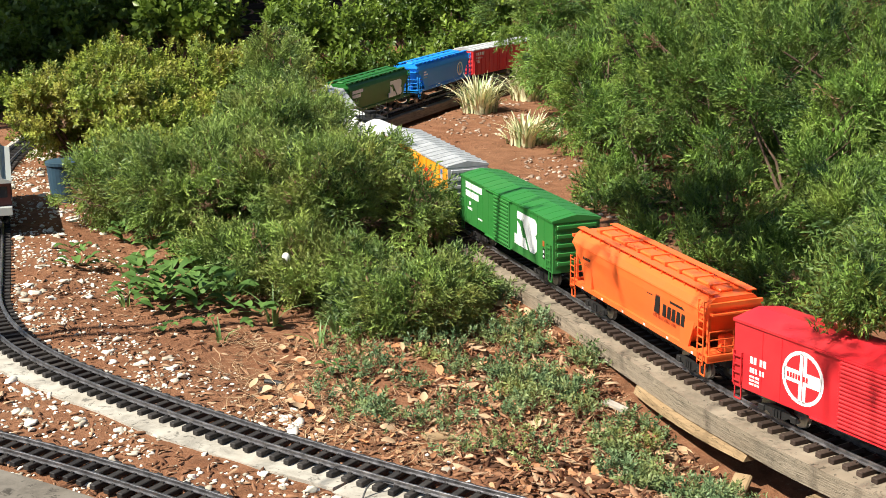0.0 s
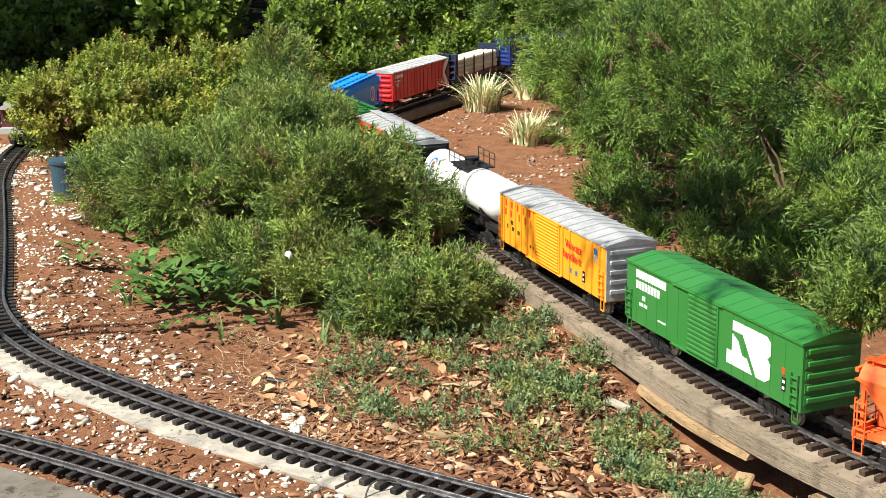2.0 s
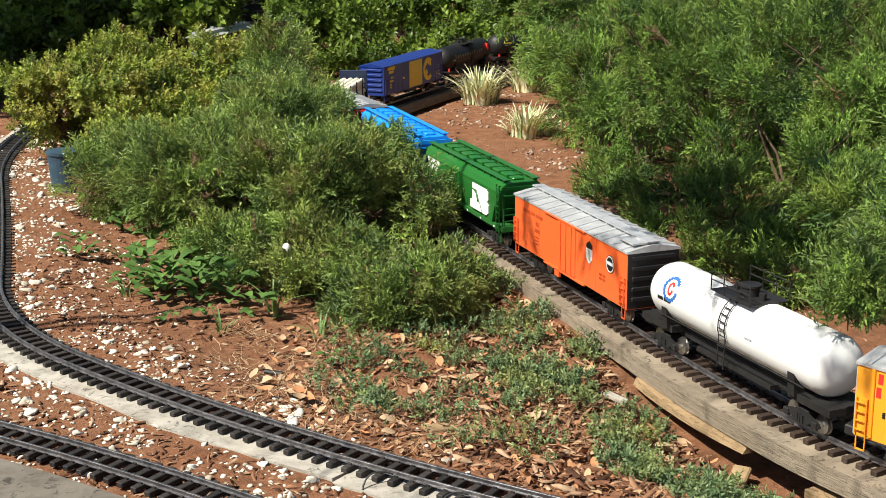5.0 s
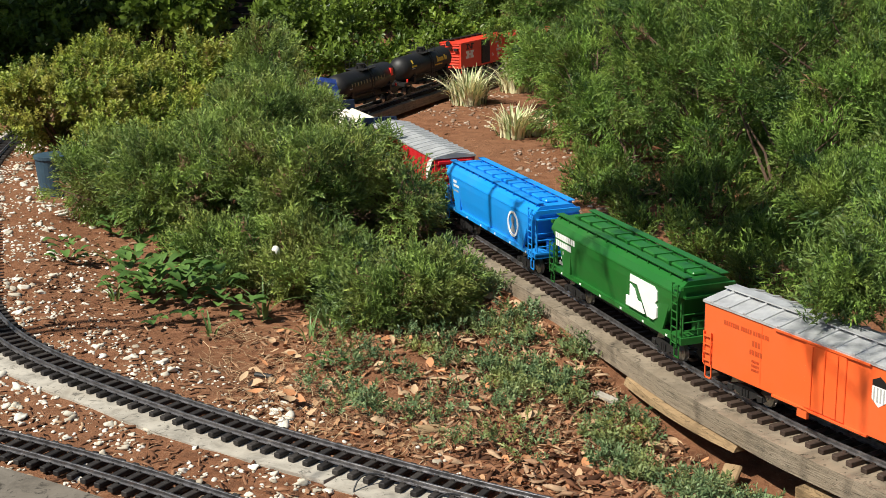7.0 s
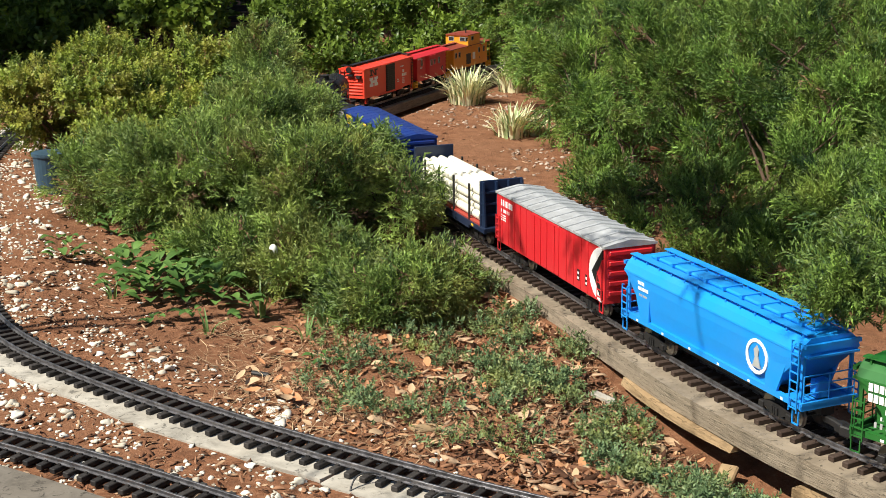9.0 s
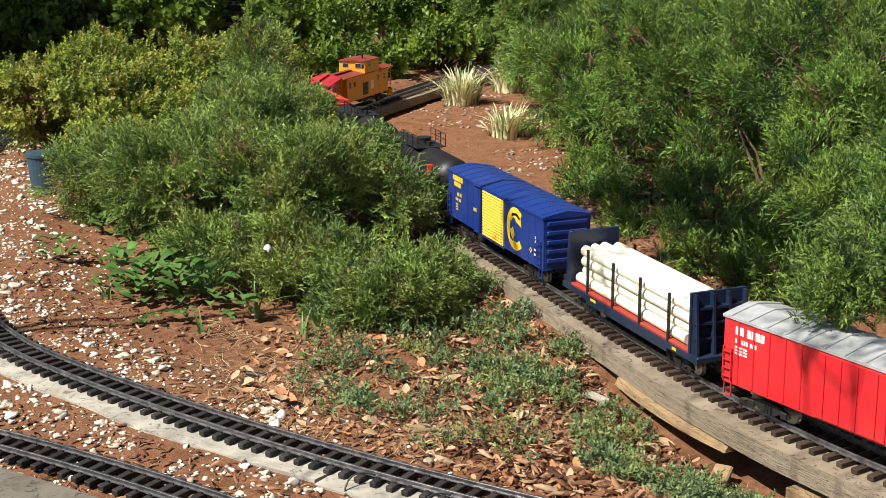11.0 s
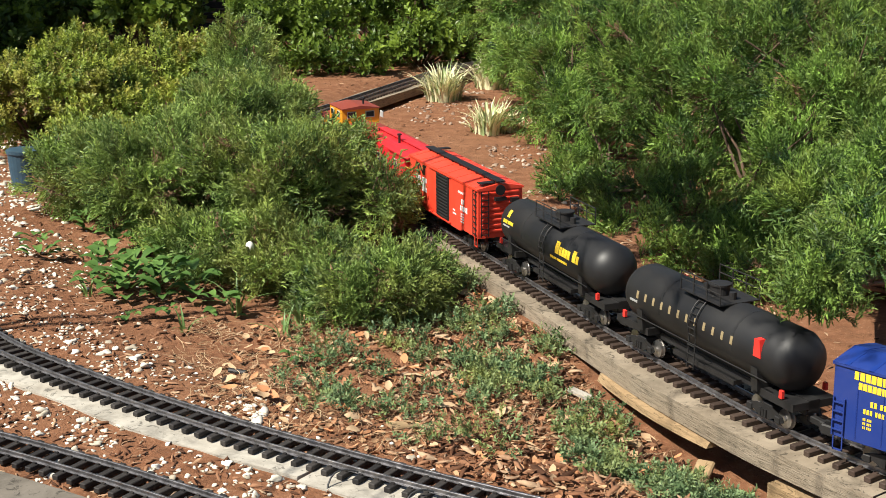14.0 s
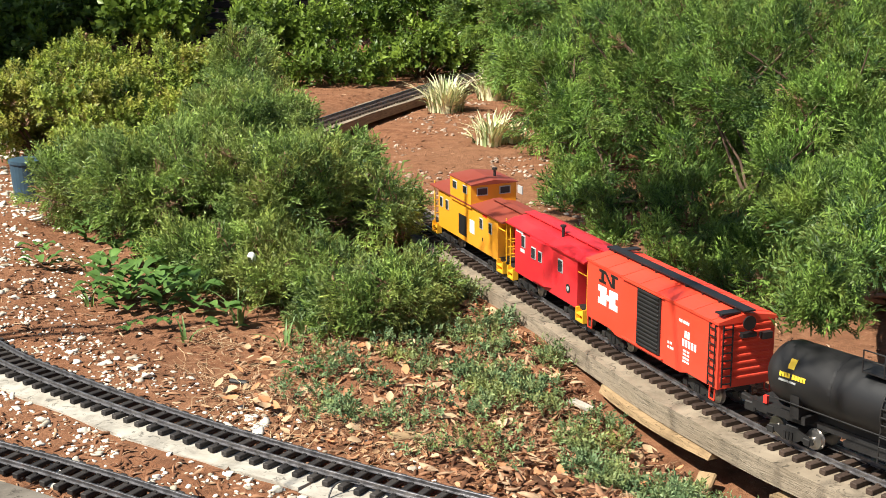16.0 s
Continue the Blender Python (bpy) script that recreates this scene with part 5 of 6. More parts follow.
def boxcar_reefer():
    L = 0.525
    car = start_car("refrigerator_car", "orange refrigerator car with silver roof and black ends")
    common_box(car, L, PFE_ORANGE, SILVER, BLACK, True)
    bm = boxes((-L / 2, L / 2, -0.013, 0.013, 0.1635, 0.1655))
    for k in range(14):
        u = -L / 2 + 0.02 + k * (L - 0.04) / 13
        box(bm, u - 0.002, u + 0.002, -0.012, 0.012, 0.158, 0.1636)
    box(bm, L / 2 - 0.06, L / 2 - 0.005, -0.040, 0.005, 0.1600, 0.1632)
    part("running_board", bm, SILVER, car, "silver roof walkway")
    bm = boxes((-0.035, 0.045, -W / 2 - 0.0026, -W / 2 + 0.001, 0.043, 0.144), bevel=0.001)
    for u in (-0.020, 0.005, 0.030):
        rod(bm, (u, -W / 2 - 0.0038, 0.046), (u, -W / 2 - 0.0038, 0.142), 0.0011, 6)
    both("plug_door", bm, PFE_ORANGE, car, "flush orange plug door")
    bm = boxes((-0.10, 0.09, -W / 2 - 0.004, -W / 2 + 0.001, 0.1445, 0.1475), (-0.045, -0.025, -W / 2 - 0.004, -W / 2 + 0.001, 0.026, 0.040), (-0.1, 0.09, -W / 2 - 0.004, -W / 2 + 0.001, 0.0385, 0.0415))
    both("door_track", bm, PFE_ORANGE, car)
    side_posts(car, [0.135, -0.13], PFE_ORANGE, w=0.002, d=0.0005)
    lettering(car, -0.215, 0.122, 0.007, [7, 5, 7], INK_ORANGE)
    lettering(car, -0.150, 0.104, 0.009, [3], INK_ORANGE)
    lettering(car, -0.155, 0.090, 0.008, [5], INK_ORANGE)
    for k in range(3):
        lettering(car, -0.150, 0.078 - 0.007 * k, 0.004, [6], INK_ORANGE)
    emblem(car, [[(0.093, 0.118), (0.119, 0.118), (0.119, 0.126), (0.106, 0.133), (0.093, 0.126)]], INK_BLACK, label="shield emblem")
    emblem(car, [[(0.093, 0.098), (0.106, 0.088), (0.119, 0.098), (0.119, 0.1176), (0.093, 0.1176)]], INK_WHITE)
    emblem(car, [[(u, 0.095), (u + 0.0024, 0.095), (u + 0.0024, 0.1165), (u, 0.1165)] for u in (0.096, 0.102, 0.108, 0.114)], INK_GREY, proud=0.0011)
    emblem(car, [disc(0.195, 0.110, 0.017)], INK_BLACK, label="round black emblem")
    emblem(car, arc_band(0.195, 0.110, 0.0135, 0.0155, 0, 360, 20) + [[(0.183, 0.108), (0.207, 0.108), (0.207, 0.114), (0.183, 0.114)]], INK_WHITE, proud=0.0011)
    lettering(car, 0.150, 0.078, 0.005, [4, 3], INK_ORANGE)
    lettering(car, 0.150, 0.070, 0.005, [4, 3], INK_ORANGE)
    return car, L


def boxcar_rail_red():
    L = 0.515
    car = start_car("boxcar", "red ribbed boxcar with silver roof and white half-round emblem")
    common_box(car, L, RED, SILVER, RED, True)
    side_posts(car, [-0.225, -0.193, -0.161, -0.129, -0.097, 0.095, 0.127, 0.159, 0.190], RED, w=0.0035, d=0.0016)
    bm = boxes((-0.065, 0.062, -W / 2 - 0.0026, -W / 2 + 0.001, 0.043, 0.144), bevel=0.001)
    for u in (-0.05, -0.02, 0.01, 0.045):
        rod(bm, (u, -W / 2 - 0.0036, 0.046), (u, -W / 2 - 0.0036, 0.142), 0.0011, 6)
    both("plug_door", bm, RED, car, "flush red plug door")
    z = 0.095
    emblem(car, [disc(0.252, z, 0.052, 20, 90, 270)], INK_WHITE, label="white half-round emblem", proud=0.0030)
    emblem(car, [[(0.253, z + 0.048), (0.253, z - 0.048), (0.212, z)]], INK_BLACK, proud=0.0036)
    emblem(car, [[(0.2535, z + 0.030), (0.2535, z - 0.030), (0.236, z)]], RED, proud=0.0040)
    lettering(car, -0.232, 0.124, 0.013, [2, 4], INK_WHITE, gap=0.15)
    lettering(car, -0.232, 0.110, 0.007, [2, 3, 3], INK_WHITE)
    for k in range(3):
        lettering(car, -0.232, 0.102 - 0.005 * k, 0.003, [3, 4, 4], INK_WHITE)
    stencil(car, 0.145, 0.058)
    stencil(car, 0.180, 0.056)
    emblem(car, [[(-0.020, 0.062), (-0.012, 0.062), (-0.012, 0.070), (-0.020, 0.070)]], INK_BLACK)
    return car, L


def boxcar_blue():
    L = 0.528
    car = start_car("boxcar", "navy blue boxcar with a yellow door")
    common_box(car, L, NAVY, NAVY, NAVY, True)
    side_posts(car, [-0.225, -0.185, -0.145, -0.108, -0.075, 0.195, 0.225], NAVY, w=0.0018, d=0.0008)
    side_door(car, -0.048, 0.066, DOOR_YELLOW, 16, label="ribbed yellow sliding door")
    u, z, r = 0.128, 0.096, 0.046
    emblem(car, arc_band(u, z, r * 0.62, r, 48, 312, 22) + [[(u - r * 0.5, z + r * 0.3), (u - r * 0.2, z + r * 0.55), (u + r * 0.1, z + r * 0.35), (u + r * 0.62, z + r * 0.2), (u + r * 0.55, z + r * 0.55), (u + r * 0.2, z + r * 0.75), (u - r * 0.4, z + r * 0.7)], [(u - r * 0.65, z - r * 0.2), (u - r * 0.3, z + r * 0.05), (u - r * 0.12, z - r * 0.3), (u - r * 0.3, z - r * 0.62), (u - r * 0.6, z - r * 0.55)]], INK_YELLOW, label="yellow ring emblem")
    lettering(car, -0.232, 0.132, 0.012, [7], INK_YELLOW, gap=0.15)
    lettering(car, -0.225, 0.119, 0.010, [6], INK_YELLOW, gap=0.15)
    lettering(car, -0.205, 0.098, 0.008, [2, 2], INK_YELLOW)
    lettering(car, -0.215, 0.086, 0.007, [3, 3], INK_YELLOW)
    for k in range(3):
        lettering(car, -0.215, 0.076 - 0.006 * k, 0.0035, [2, 3], INK_YELLOW)
    lettering(car, -0.105, 0.084, 0.008, [3], INK_YELLOW)
    stencil(car, 0.222, 0.060)
    emblem(car, arc_band(0.205, 0.070, 0.004, 0.006, 0, 360, 4), INK_YELLOW)
    lettering(car, 0.226, 0.098, 0.005, [1], INK_WHITE)
    lettering(car, 0.226, 0.090, 0.005, [1], INK_WHITE)
    return car, L


def boxcar_short():
    L = 0.425
    car = start_car("boxcar", "vermilion boxcar with black door and roof walkway")
    running_gear(car, L, 0.075)
    shell(car, L, VERMILION, fish=0.006)
    roof_shell(car, L, VERMILION, True, step=0.055, rise=0.0006)
    end_ribs(car, L, VERMILION, n=8, depth=0.003)
    side_door(car, -0.030, 0.045, BLACK, 14, label="ribbed black sliding door")
    bm = boxes((-L / 2 - 0.006, L / 2 + 0.006, -0.010, 0.010, 0.1640, 0.1662), (L / 2 - 0.022, L / 2 - 0.004, -0.046, -0.010, 0.1600, 0.1625), (-L / 2 + 0.004, -L / 2 + 0.022, 0.010, 0.046, 0.1600, 0.1625))
    for k in range(9):
        u = -L / 2 + 0.02 + k * (L - 0.04) / 8
        box(bm, u - 0.002, u + 0.002, -0.009, 0.009, 0.158, 0.1642)
    part("running_board", bm, BLACK, car, "black roof walkway")
    ladder(car, L / 2 - 0.020, 0.044, 0.146, BLACK, 0.016, rungs=8)
    bm = bmesh.new()
    for e in (-0.047, -0.030):
        box(bm, L / 2 + 0.003, L / 2 + 0.005, e, e + 0.0018, 0.044, 0.146)
    for k in range(8):
        z = 0.048 + k * 0.0128
        box(bm, L / 2 + 0.003, L / 2 + 0.005, -0.047, -0.0285, z, z + 0.0018)
    both("end_ladder", bm, BLACK, car)
    bm = bmesh.new()
    rod(bm, (L / 2 + 0.002, -0.005, 0.148), (L / 2 + 0.012, -0.005, 0.148), 0.0022, 6)
    rod(bm, (L / 2 + 0.011, -0.005, 0.148), (L / 2 + 0.0135, -0.005, 0.148), 0.0115, 16)
    box(bm, L / 2 + 0.002, L / 2 + 0.012, -0.016, 0.010, 0.124, 0.131)
    box(bm, L / 2 + 0.002, L / 2 + 0.012, 0.022, 0.040, 0.117, 0.128)
    both("brake_wheel", bm, BLACK, car, "black brake wheel and gear")
    stirrups(car, L, VERMILION)
    u, z, s = -0.155, 0.118, 0.024
    emblem(car, [[(u - 0.004, z), (u + 0.006, z), (u + 0.006, z + s), (u - 0.004, z + s)], [(u + 0.003, z + s), (u + 0.012, z + s), (u + 0.040, z), (u + 0.031, z)], [(u + 0.034, z), (u + 0.044, z), (u + 0.044, z + s), (u + 0.034, z + s)],
                 [(u - 0.012, z), (u + 0.012, z), (u + 0.012, z + 0.005), (u - 0.012, z + 0.005)], [(u + 0.030, z + s - 0.005), (u + 0.054, z + s - 0.005), (u + 0.054, z + s), (u + 0.030, z + s)], [(u - 0.012, z + s - 0.005), (u + 0.012, z + s - 0.005), (u + 0.012, z + s), (u - 0.012, z + s)]], INK_BLACK, label="black slab emblem")
    z = 0.078
    emblem(car, [[(u - 0.014, z + a), (u + 0.016, z + a), (u + 0.016, z + a + 0.011), (u - 0.014, z + a + 0.011)] for a in (0, 0.023)] + [[(u + 0.026, z + a), (u + 0.056, z + a), (u + 0.056, z + a + 0.011), (u + 0.026, z + a + 0.011)] for a in (0, 0.023)] +
           [[(u - 0.006, z + 0.0108), (u + 0.008, z + 0.0108), (u + 0.008, z + 0.0232), (u - 0.006, z + 0.0232)], [(u + 0.034, z + 0.0108), (u + 0.048, z + 0.0108), (u + 0.048, z + 0.0232), (u + 0.034, z + 0.0232)], [(u + 0.0078, z + 0.012), (u + 0.0342, z + 0.012), (u + 0.0342, z + 0.022), (u + 0.0078, z + 0.022)]], INK_WHITE, label="white slab emblem")
    lettering(car, 0.100, 0.121, 0.005, [3, 5], INK_WHITE)
    lettering(car, 0.118, 0.098, 0.012, [2], INK_WHITE)
    lettering(car, 0.112, 0.083, 0.012, [5], INK_WHITE)
    for k in range(4):
        lettering(car, 0.115, 0.074 - 0.006 * k, 0.0035, [4, 3], INK_WHITE)
    lettering(car, 0.068, 0.074, 0.004, [2, 2], INK_WHITE)
    lettering(car, 0.068, 0.066, 0.004, [2, 4], INK_WHITE)
    return car, L


def hopper(body, label):
    """Rounded covered hopper: barrel with sloped ends, roof walks, open end platforms."""
    L = 0.518
    car = start_car("covered_hopper", label)
    running_gear(car, L, 0.080, 0.050)
    bm = bmesh.new()
    ring = [(-0.046, 0.052), (-0.0505, 0.085), (-0.0530, 0.115), (-0.0530, 0.132), (-0.0470, 0.144), (-0.036, 0.1535), (0.036, 0.1535), (0.0470, 0.144), (0.0530, 0.132), (0.0530, 0.115), (0.0505, 0.085), (0.046, 0.052)]
    # the sloped ends lift the low part of the section towards the car's ends
    rows = []
    for x, cut in [(-L / 2 + 0.006, 0.126), (-L / 2 + 0.045, 0.090), (-L / 2 + 0.088, 0.052), (0, 0.052), (L / 2 - 0.088, 0.052), (L / 2 - 0.045, 0.090), (L / 2 - 0.006, 0.126)]:
        rows.append([bm.verts.new((x, y, max(z, cut + (z - 0.052) * 0.04))) for y, z in ring])
    for a, b in zip(rows, rows[1:]):
        for i in range(len(ring)):
            j = (i + 1) % len(ring)
            bm.faces.new((a[i], b[i], b[j], a[j]))
    bm.faces.new(rows[0][::-1])
    bm.faces.new(rows[-1])
    bmesh.ops.recalc_face_normals(bm, faces=bm.faces[:])
    part("body", bm, body, car)
    # triangular side plates and sill
    bm = bmesh.new()
    prism(bm, [(-L / 2 + 0.002, 0.046), (L / 2 - 0.002, 0.046), (L / 2 - 0.002, 0.055), (-L / 2 + 0.002, 0.055)], "y", -W / 2 + 0.001, -W / 2 + 0.009)
    both("side_sill", bm, body, car)
    bm = bmesh.new()
    prism(bm, [(L / 2 - 0.062, 0.055), (L / 2 - 0.090, 0.055), (L / 2 - 0.090, 0.125), (L / 2 - 0.040, 0.128), (L / 2 - 0.034, 0.122)], "y", -W / 2 + 0.0012, -W / 2 + 0.005)
    both("slope_sheet", bm, body, car)
    bm = bmesh.new()
    prism(bm, [(-L / 2 + 0.062, 0.055), (-L / 2 + 0.090, 0.055), (-L / 2 + 0.090, 0.125), (-L / 2 + 0.040, 0.128), (-L / 2 + 0.034, 0.122)], "y", -W / 2 + 0.0012, -W / 2 + 0.005)
    both("slope_sheet", bm, body, car)
    bm = boxes((L / 2 - 0.055, L / 2, -W / 2 + 0.002, W / 2 - 0.002, 0.046, 0.052), (L / 2 - 0.014, L / 2 - 0.008, -0.046, -0.042, 0.05, 0.13), (L / 2 - 0.014, L / 2 - 0.008, 0.042, 0.046, 0.05, 0.13), (L / 2 - 0.006, L / 2, -W / 2 + 0.002, W / 2 - 0.002, 0.044, 0.056))
    box(bm, L / 2 - 0.034, L / 2 - 0.014, -0.012, 0.012, 0.052, 0.080, bevel=0.002)
    both("end_platform", bm, body, car)
    bm = boxes((L / 2 - 0.012, L / 2 + 0.004, -0.046, 0.046, 0.1255, 0.1285), (L / 2 - 0.004, L / 2 + 0.002, -0.050, 0.050, 0.140, 0.146))
    both("end_walk", bm, body, car)
    # shoulder line, roof walks on small brackets, hatch trough
    bm = boxes((-L / 2 + 0.02, L / 2 - 0.02, -W / 2 - 0.0008, -W / 2 + 0.001, 0.1290, 0.1308))
    both("shoulder_seam", bm, body, car)
    for y in (-0.0365, 0.0345):
        bm = bmesh.new()
        box(bm, -L / 2 + 0.008, L / 2 - 0.008, y - 0.0065, y + 0.0085, 0.1585, 0.1602)
        n = 13
        for k in range(n):
            u = -L / 2 + 0.02 + k * (L - 0.04) / (n - 1)
            box(bm, u - 0.0016, u + 0.0016, y - 0.004, y + 0.006, 0.1500, 0.1587)
        part("roof_walk", bm, body, car)
    bm = bmesh.new()
    box(bm, -L / 2 + 0.03, L / 2 - 0.03, -0.014, 0.014, 0.1530, 0.1600, bevel=0.0025)
    part("hatch_trough", bm, body, car)
    for k in range(9):
        u = -L / 2 + 0.055 + k * (L - 0.11) / 8
        part("hatch_latch", boxes((u - 0.003, u + 0.003, -0.019, 0.019, 0.1560, 0.1620)), body, car)
    for sgn in (-1, 1):
        bm = bmesh.new()
        for u in (-0.13, 0.0, 0.13):
            prism(bm, [(u - 0.05, 0.052), (u + 0.05, 0.052), (u + 0.014, 0.030), (u - 0.014, 0.030)], "y", -0.034 if sgn < 0 else 0.004, -0.004 if sgn < 0 else 0.034)
        part("outlet_bay", bm, UNDER, car)
    ladder(car, L / 2 - 0.024, 0.040, 0.150, body, 0.018, rungs=8)
    ladder(car, -L / 2 + 0.006, 0.040, 0.105, body, 0.018, rungs=5)
    stirrups(car, L, body)
    bm = bmesh.new()
    for z in (0.068, 0.082, 0.096):
        rod(bm, (L / 2 - 0.004, -0.046, z), (L / 2 - 0.004, 0.046, z), 0.0012, 6)
    for y in (-0.046, 0, 0.046):
        rod(bm, (L / 2 - 0.004, y, 0.050), (L / 2 - 0.004, y, 0.096), 0.0012, 6)
    both("end_rail", bm, body, car)
    for k in range(6):
        u = -L / 2 + 0.05 + k * (L - 0.1) / 5
        emblem(car, [[(u, 0.047), (u + 0.006, 0.047), (u + 0.006, 0.051), (u, 0.051)]], INK_WHITE, y=-W / 2 + 0.0012)
    return car, L


def hopper_orange():
    car, L = hopper(ORANGE, "bright orange covered hopper with black script")
    y = -0.0512
    lettering(car, 0.080, 0.084, 0.033, [1], INK_BLACK, y=y - 0.0012, slant=0.15, label="black script word")
    lettering(car, 0.108, 0.084, 0.022, [5], INK_BLACK, y=y - 0.0006, slant=0.15, gap=0.30)
    lettering(car, 0.052, 0.110, 0.010, [3], INK_BLACK, y=y - 0.001, slant=0.3, gap=0.2)
    emblem(car, [[(0.134, 0.1135), (0.186, 0.1135), (0.178, 0.118), (0.134, 0.118)]], INK_BLACK, y=y - 0.0012)
    lettering(car, 0.072, 0.074, 0.006, [3, 5, 5, 4], INK_ORANGE, y=y + 0.0015, slant=0.2)
    lettering(car, -0.205, 0.108, 0.009, [5], INK_BLACK, y=y - 0.001, gap=0.22)
    lettering(car, -0.200, 0.096, 0.006, [5], INK_ORANGE, y=y)
    lettering(car, -0.190, 0.082, 0.005, [3], INK_ORANGE, y=y + 0.001)
    return car, L


def hopper_green():
    car, L = hopper(DEEP_GREEN, "deep green covered hopper with white monogram")
    emblem(car, block_mark(0.068, 0.064, 0.112, 0.060), INK_WHITE, y=-0.0522, label="white slab monogram", proud=0.0022)
    lettering(car, -0.232, 0.117, 0.012, [10], INK_WHITE, y=-0.0530, gap=0.2)
    lettering(car, -0.232, 0.101, 0.012, [8], INK_WHITE, y=-0.0522, gap=0.2)
    lettering(car, -0.205, 0.088, 0.007, [2], INK_WHITE, y=-0.0512)
    lettering(car, -0.212, 0.077, 0.005, [6], INK_WHITE, y=-0.0500)
    lettering(car, -0.222, 0.064, 0.008, [1, 1, 1, 2], INK_GREY, y=-0.0488)
    return car, L


def hopper_blue():
    car, L = hopper(SKY, "bright blue covered hopper with white ring emblem")
    u, z, r = 0.147, 0.095, 0.028
    emblem(car, arc_band(u, z, r * 0.80, r, 0, 360, 26), INK_WHITE, y=-0.0522, label="white ring emblem", proud=0.0016)
    emblem(car, [[(u - 0.010, z - 0.018), (u - 0.004, z - 0.002), (u - 0.008, z + 0.010), (u, z + 0.018), (u + 0.005, z + 0.010), (u + 0.003, z), (u + 0.010, z - 0.018)]], INK_GREY, y=-0.0522, proud=0.0016)
    lettering(car, -0.205, 0.117, 0.006, [5], INK_WHITE, y=-0.0530)
    lettering(car, -0.205, 0.107, 0.006, [8], INK_WHITE, y=-0.0526)
    for k in range(3):
        lettering(car, -0.203, 0.096 - 0.007 * k, 0.004, [4, 5], INK_GREY, y=-0.0516 + 0.0008 * k)
    return car, L


def tank(body, label, marks, L=0.490):
    """Tank with domed ends, ladders, manway platform with railings, on a frame."""
    car = start_car("tank_car", label)
    running_gear(car, L, 0.070, 0.040)
    zc, r = 0.1015, 0.0490
    bm = bmesh.new()
    prof = [(-L / 2 + 0.010, 0.0), (-L / 2 + 0.0115, 0.014), (-L / 2 + 0.018, 0.030), (-L / 2 + 0.030, 0.043), (-L / 2 + 0.045, r), (-0.001, r)]
    prof += [(-x, q) for x, q in prof[::-1]]
    n = 32
    rows = []
    for x, q in prof:
        rows.append([bm.verts.new((x, max(q, 1e-4) * math.cos(2 * math.pi * i / n), zc + max(q, 1e-4) * math.sin(2 * math.pi * i / n))) for i in range(n)])
    for a, b in zip(rows, rows[1:]):
        for i in range(n):
            bm.faces.new((a[i], a[(i + 1) % n], b[(i + 1) % n], b[i]))
    bmesh.ops.recalc_face_normals(bm, faces=bm.faces[:])
    part("tank", bm, body, car, smooth=True)
    bm = boxes((-L / 2, -L / 2 + 0.10, -0.040, 0.040, 0.040, 0.052), (L / 2 - 0.10, L / 2, -0.040, 0.040, 0.040, 0.052), (-L / 2, L / 2, -0.010, 0.010, 0.036, 0.054))
    for x in (-L / 2 + 0.085, L / 2 - 0.085):
        prism(bm, [(-0.046, 0.048), (0.046, 0.048), (0.0485, 0.085), (0.036, 0.068), (0, 0.055), (-0.036, 0.068), (-0.0485, 0.085)], "x", x - 0.008, x + 0.008)
    part("frame", bm, UNDER, car)
    for x in (-0.10, 0.10):
        bm = bmesh.new()
        for o in arc_band(0, zc, r - 0.001, r + 0.0003, -10, 190, 18):
            prism(bm, o, "x", x - 0.0025, x + 0.0025)
        part("strap", bm, body, car)
    bm = boxes((-0.055, 0.055, -0.038, 0.038, 0.1490, 0.1510))
    rod(bm, (0, 0, 0.148), (0, 0, 0.166), 0.0165, 20)
    rod(bm, (0, 0, 0.166), (0, 0, 0.169), 0.0185, 20)
    rod(bm, (0.035, 0, 0.150), (0.035, 0, 0.163), 0.006, 10)
    rod(bm, (-0.035, 0, 0.150), (-0.035, 0, 0.160), 0.005, 10)
    part("manway", bm, UNDER, car, "black manway and valve platform")
    bm = bmesh.new()
    for y in (-0.038, 0.038):
        for x in (-0.054, -0.018, 0.018, 0.054):
            rod(bm, (x, y, 0.149), (x, y, 0.182), 0.0011, 6)
        for z in (0.168, 0.182):
            rod(bm, (-0.054, y, z), (0.054, y, z), 0.0011, 6)
    part("railing", bm, UNDER, car, "thin black platform railing")
    bm = bmesh.new()
    for e in (-0.009, 0.009):
        pts = [(e, -(r + 0.004) * math.cos(radians(a)), zc + (r + 0.004) * math.sin(radians(a))) for a in range(-20, 85, 15)]
        pts = [(e, -(r + 0.003), 0.032)] + pts
        for a, b in zip(pts, pts[1:]):
            rod(bm, a, b, 0.0012, 6)
    for a in range(-15, 80, 13):
        y, z = -(r + 0.004) * math.cos(radians(a)), zc + (r + 0.004) * math.sin(radians(a))
        rod(bm, (-0.009, y, z), (0.009, y, z), 0.0011, 6)
    for z in (0.040, 0.055, 0.070):
        rod(bm, (-0.009, -(r + 0.003), z), (0.009, -(r + 0.003), z), 0.0011, 6)
    both("ladder", bm, UNDER, car, "black curved ladder")
    bm = bmesh.new()
    for y in (-0.050,):
        rod(bm, (-L / 2 + 0.05, y, 0.072), (L / 2 - 0.05, y, 0.072), 0.0011, 6)
    both("handrail", bm, UNDER, car)
    marks(car, zc, r)
    return car, L


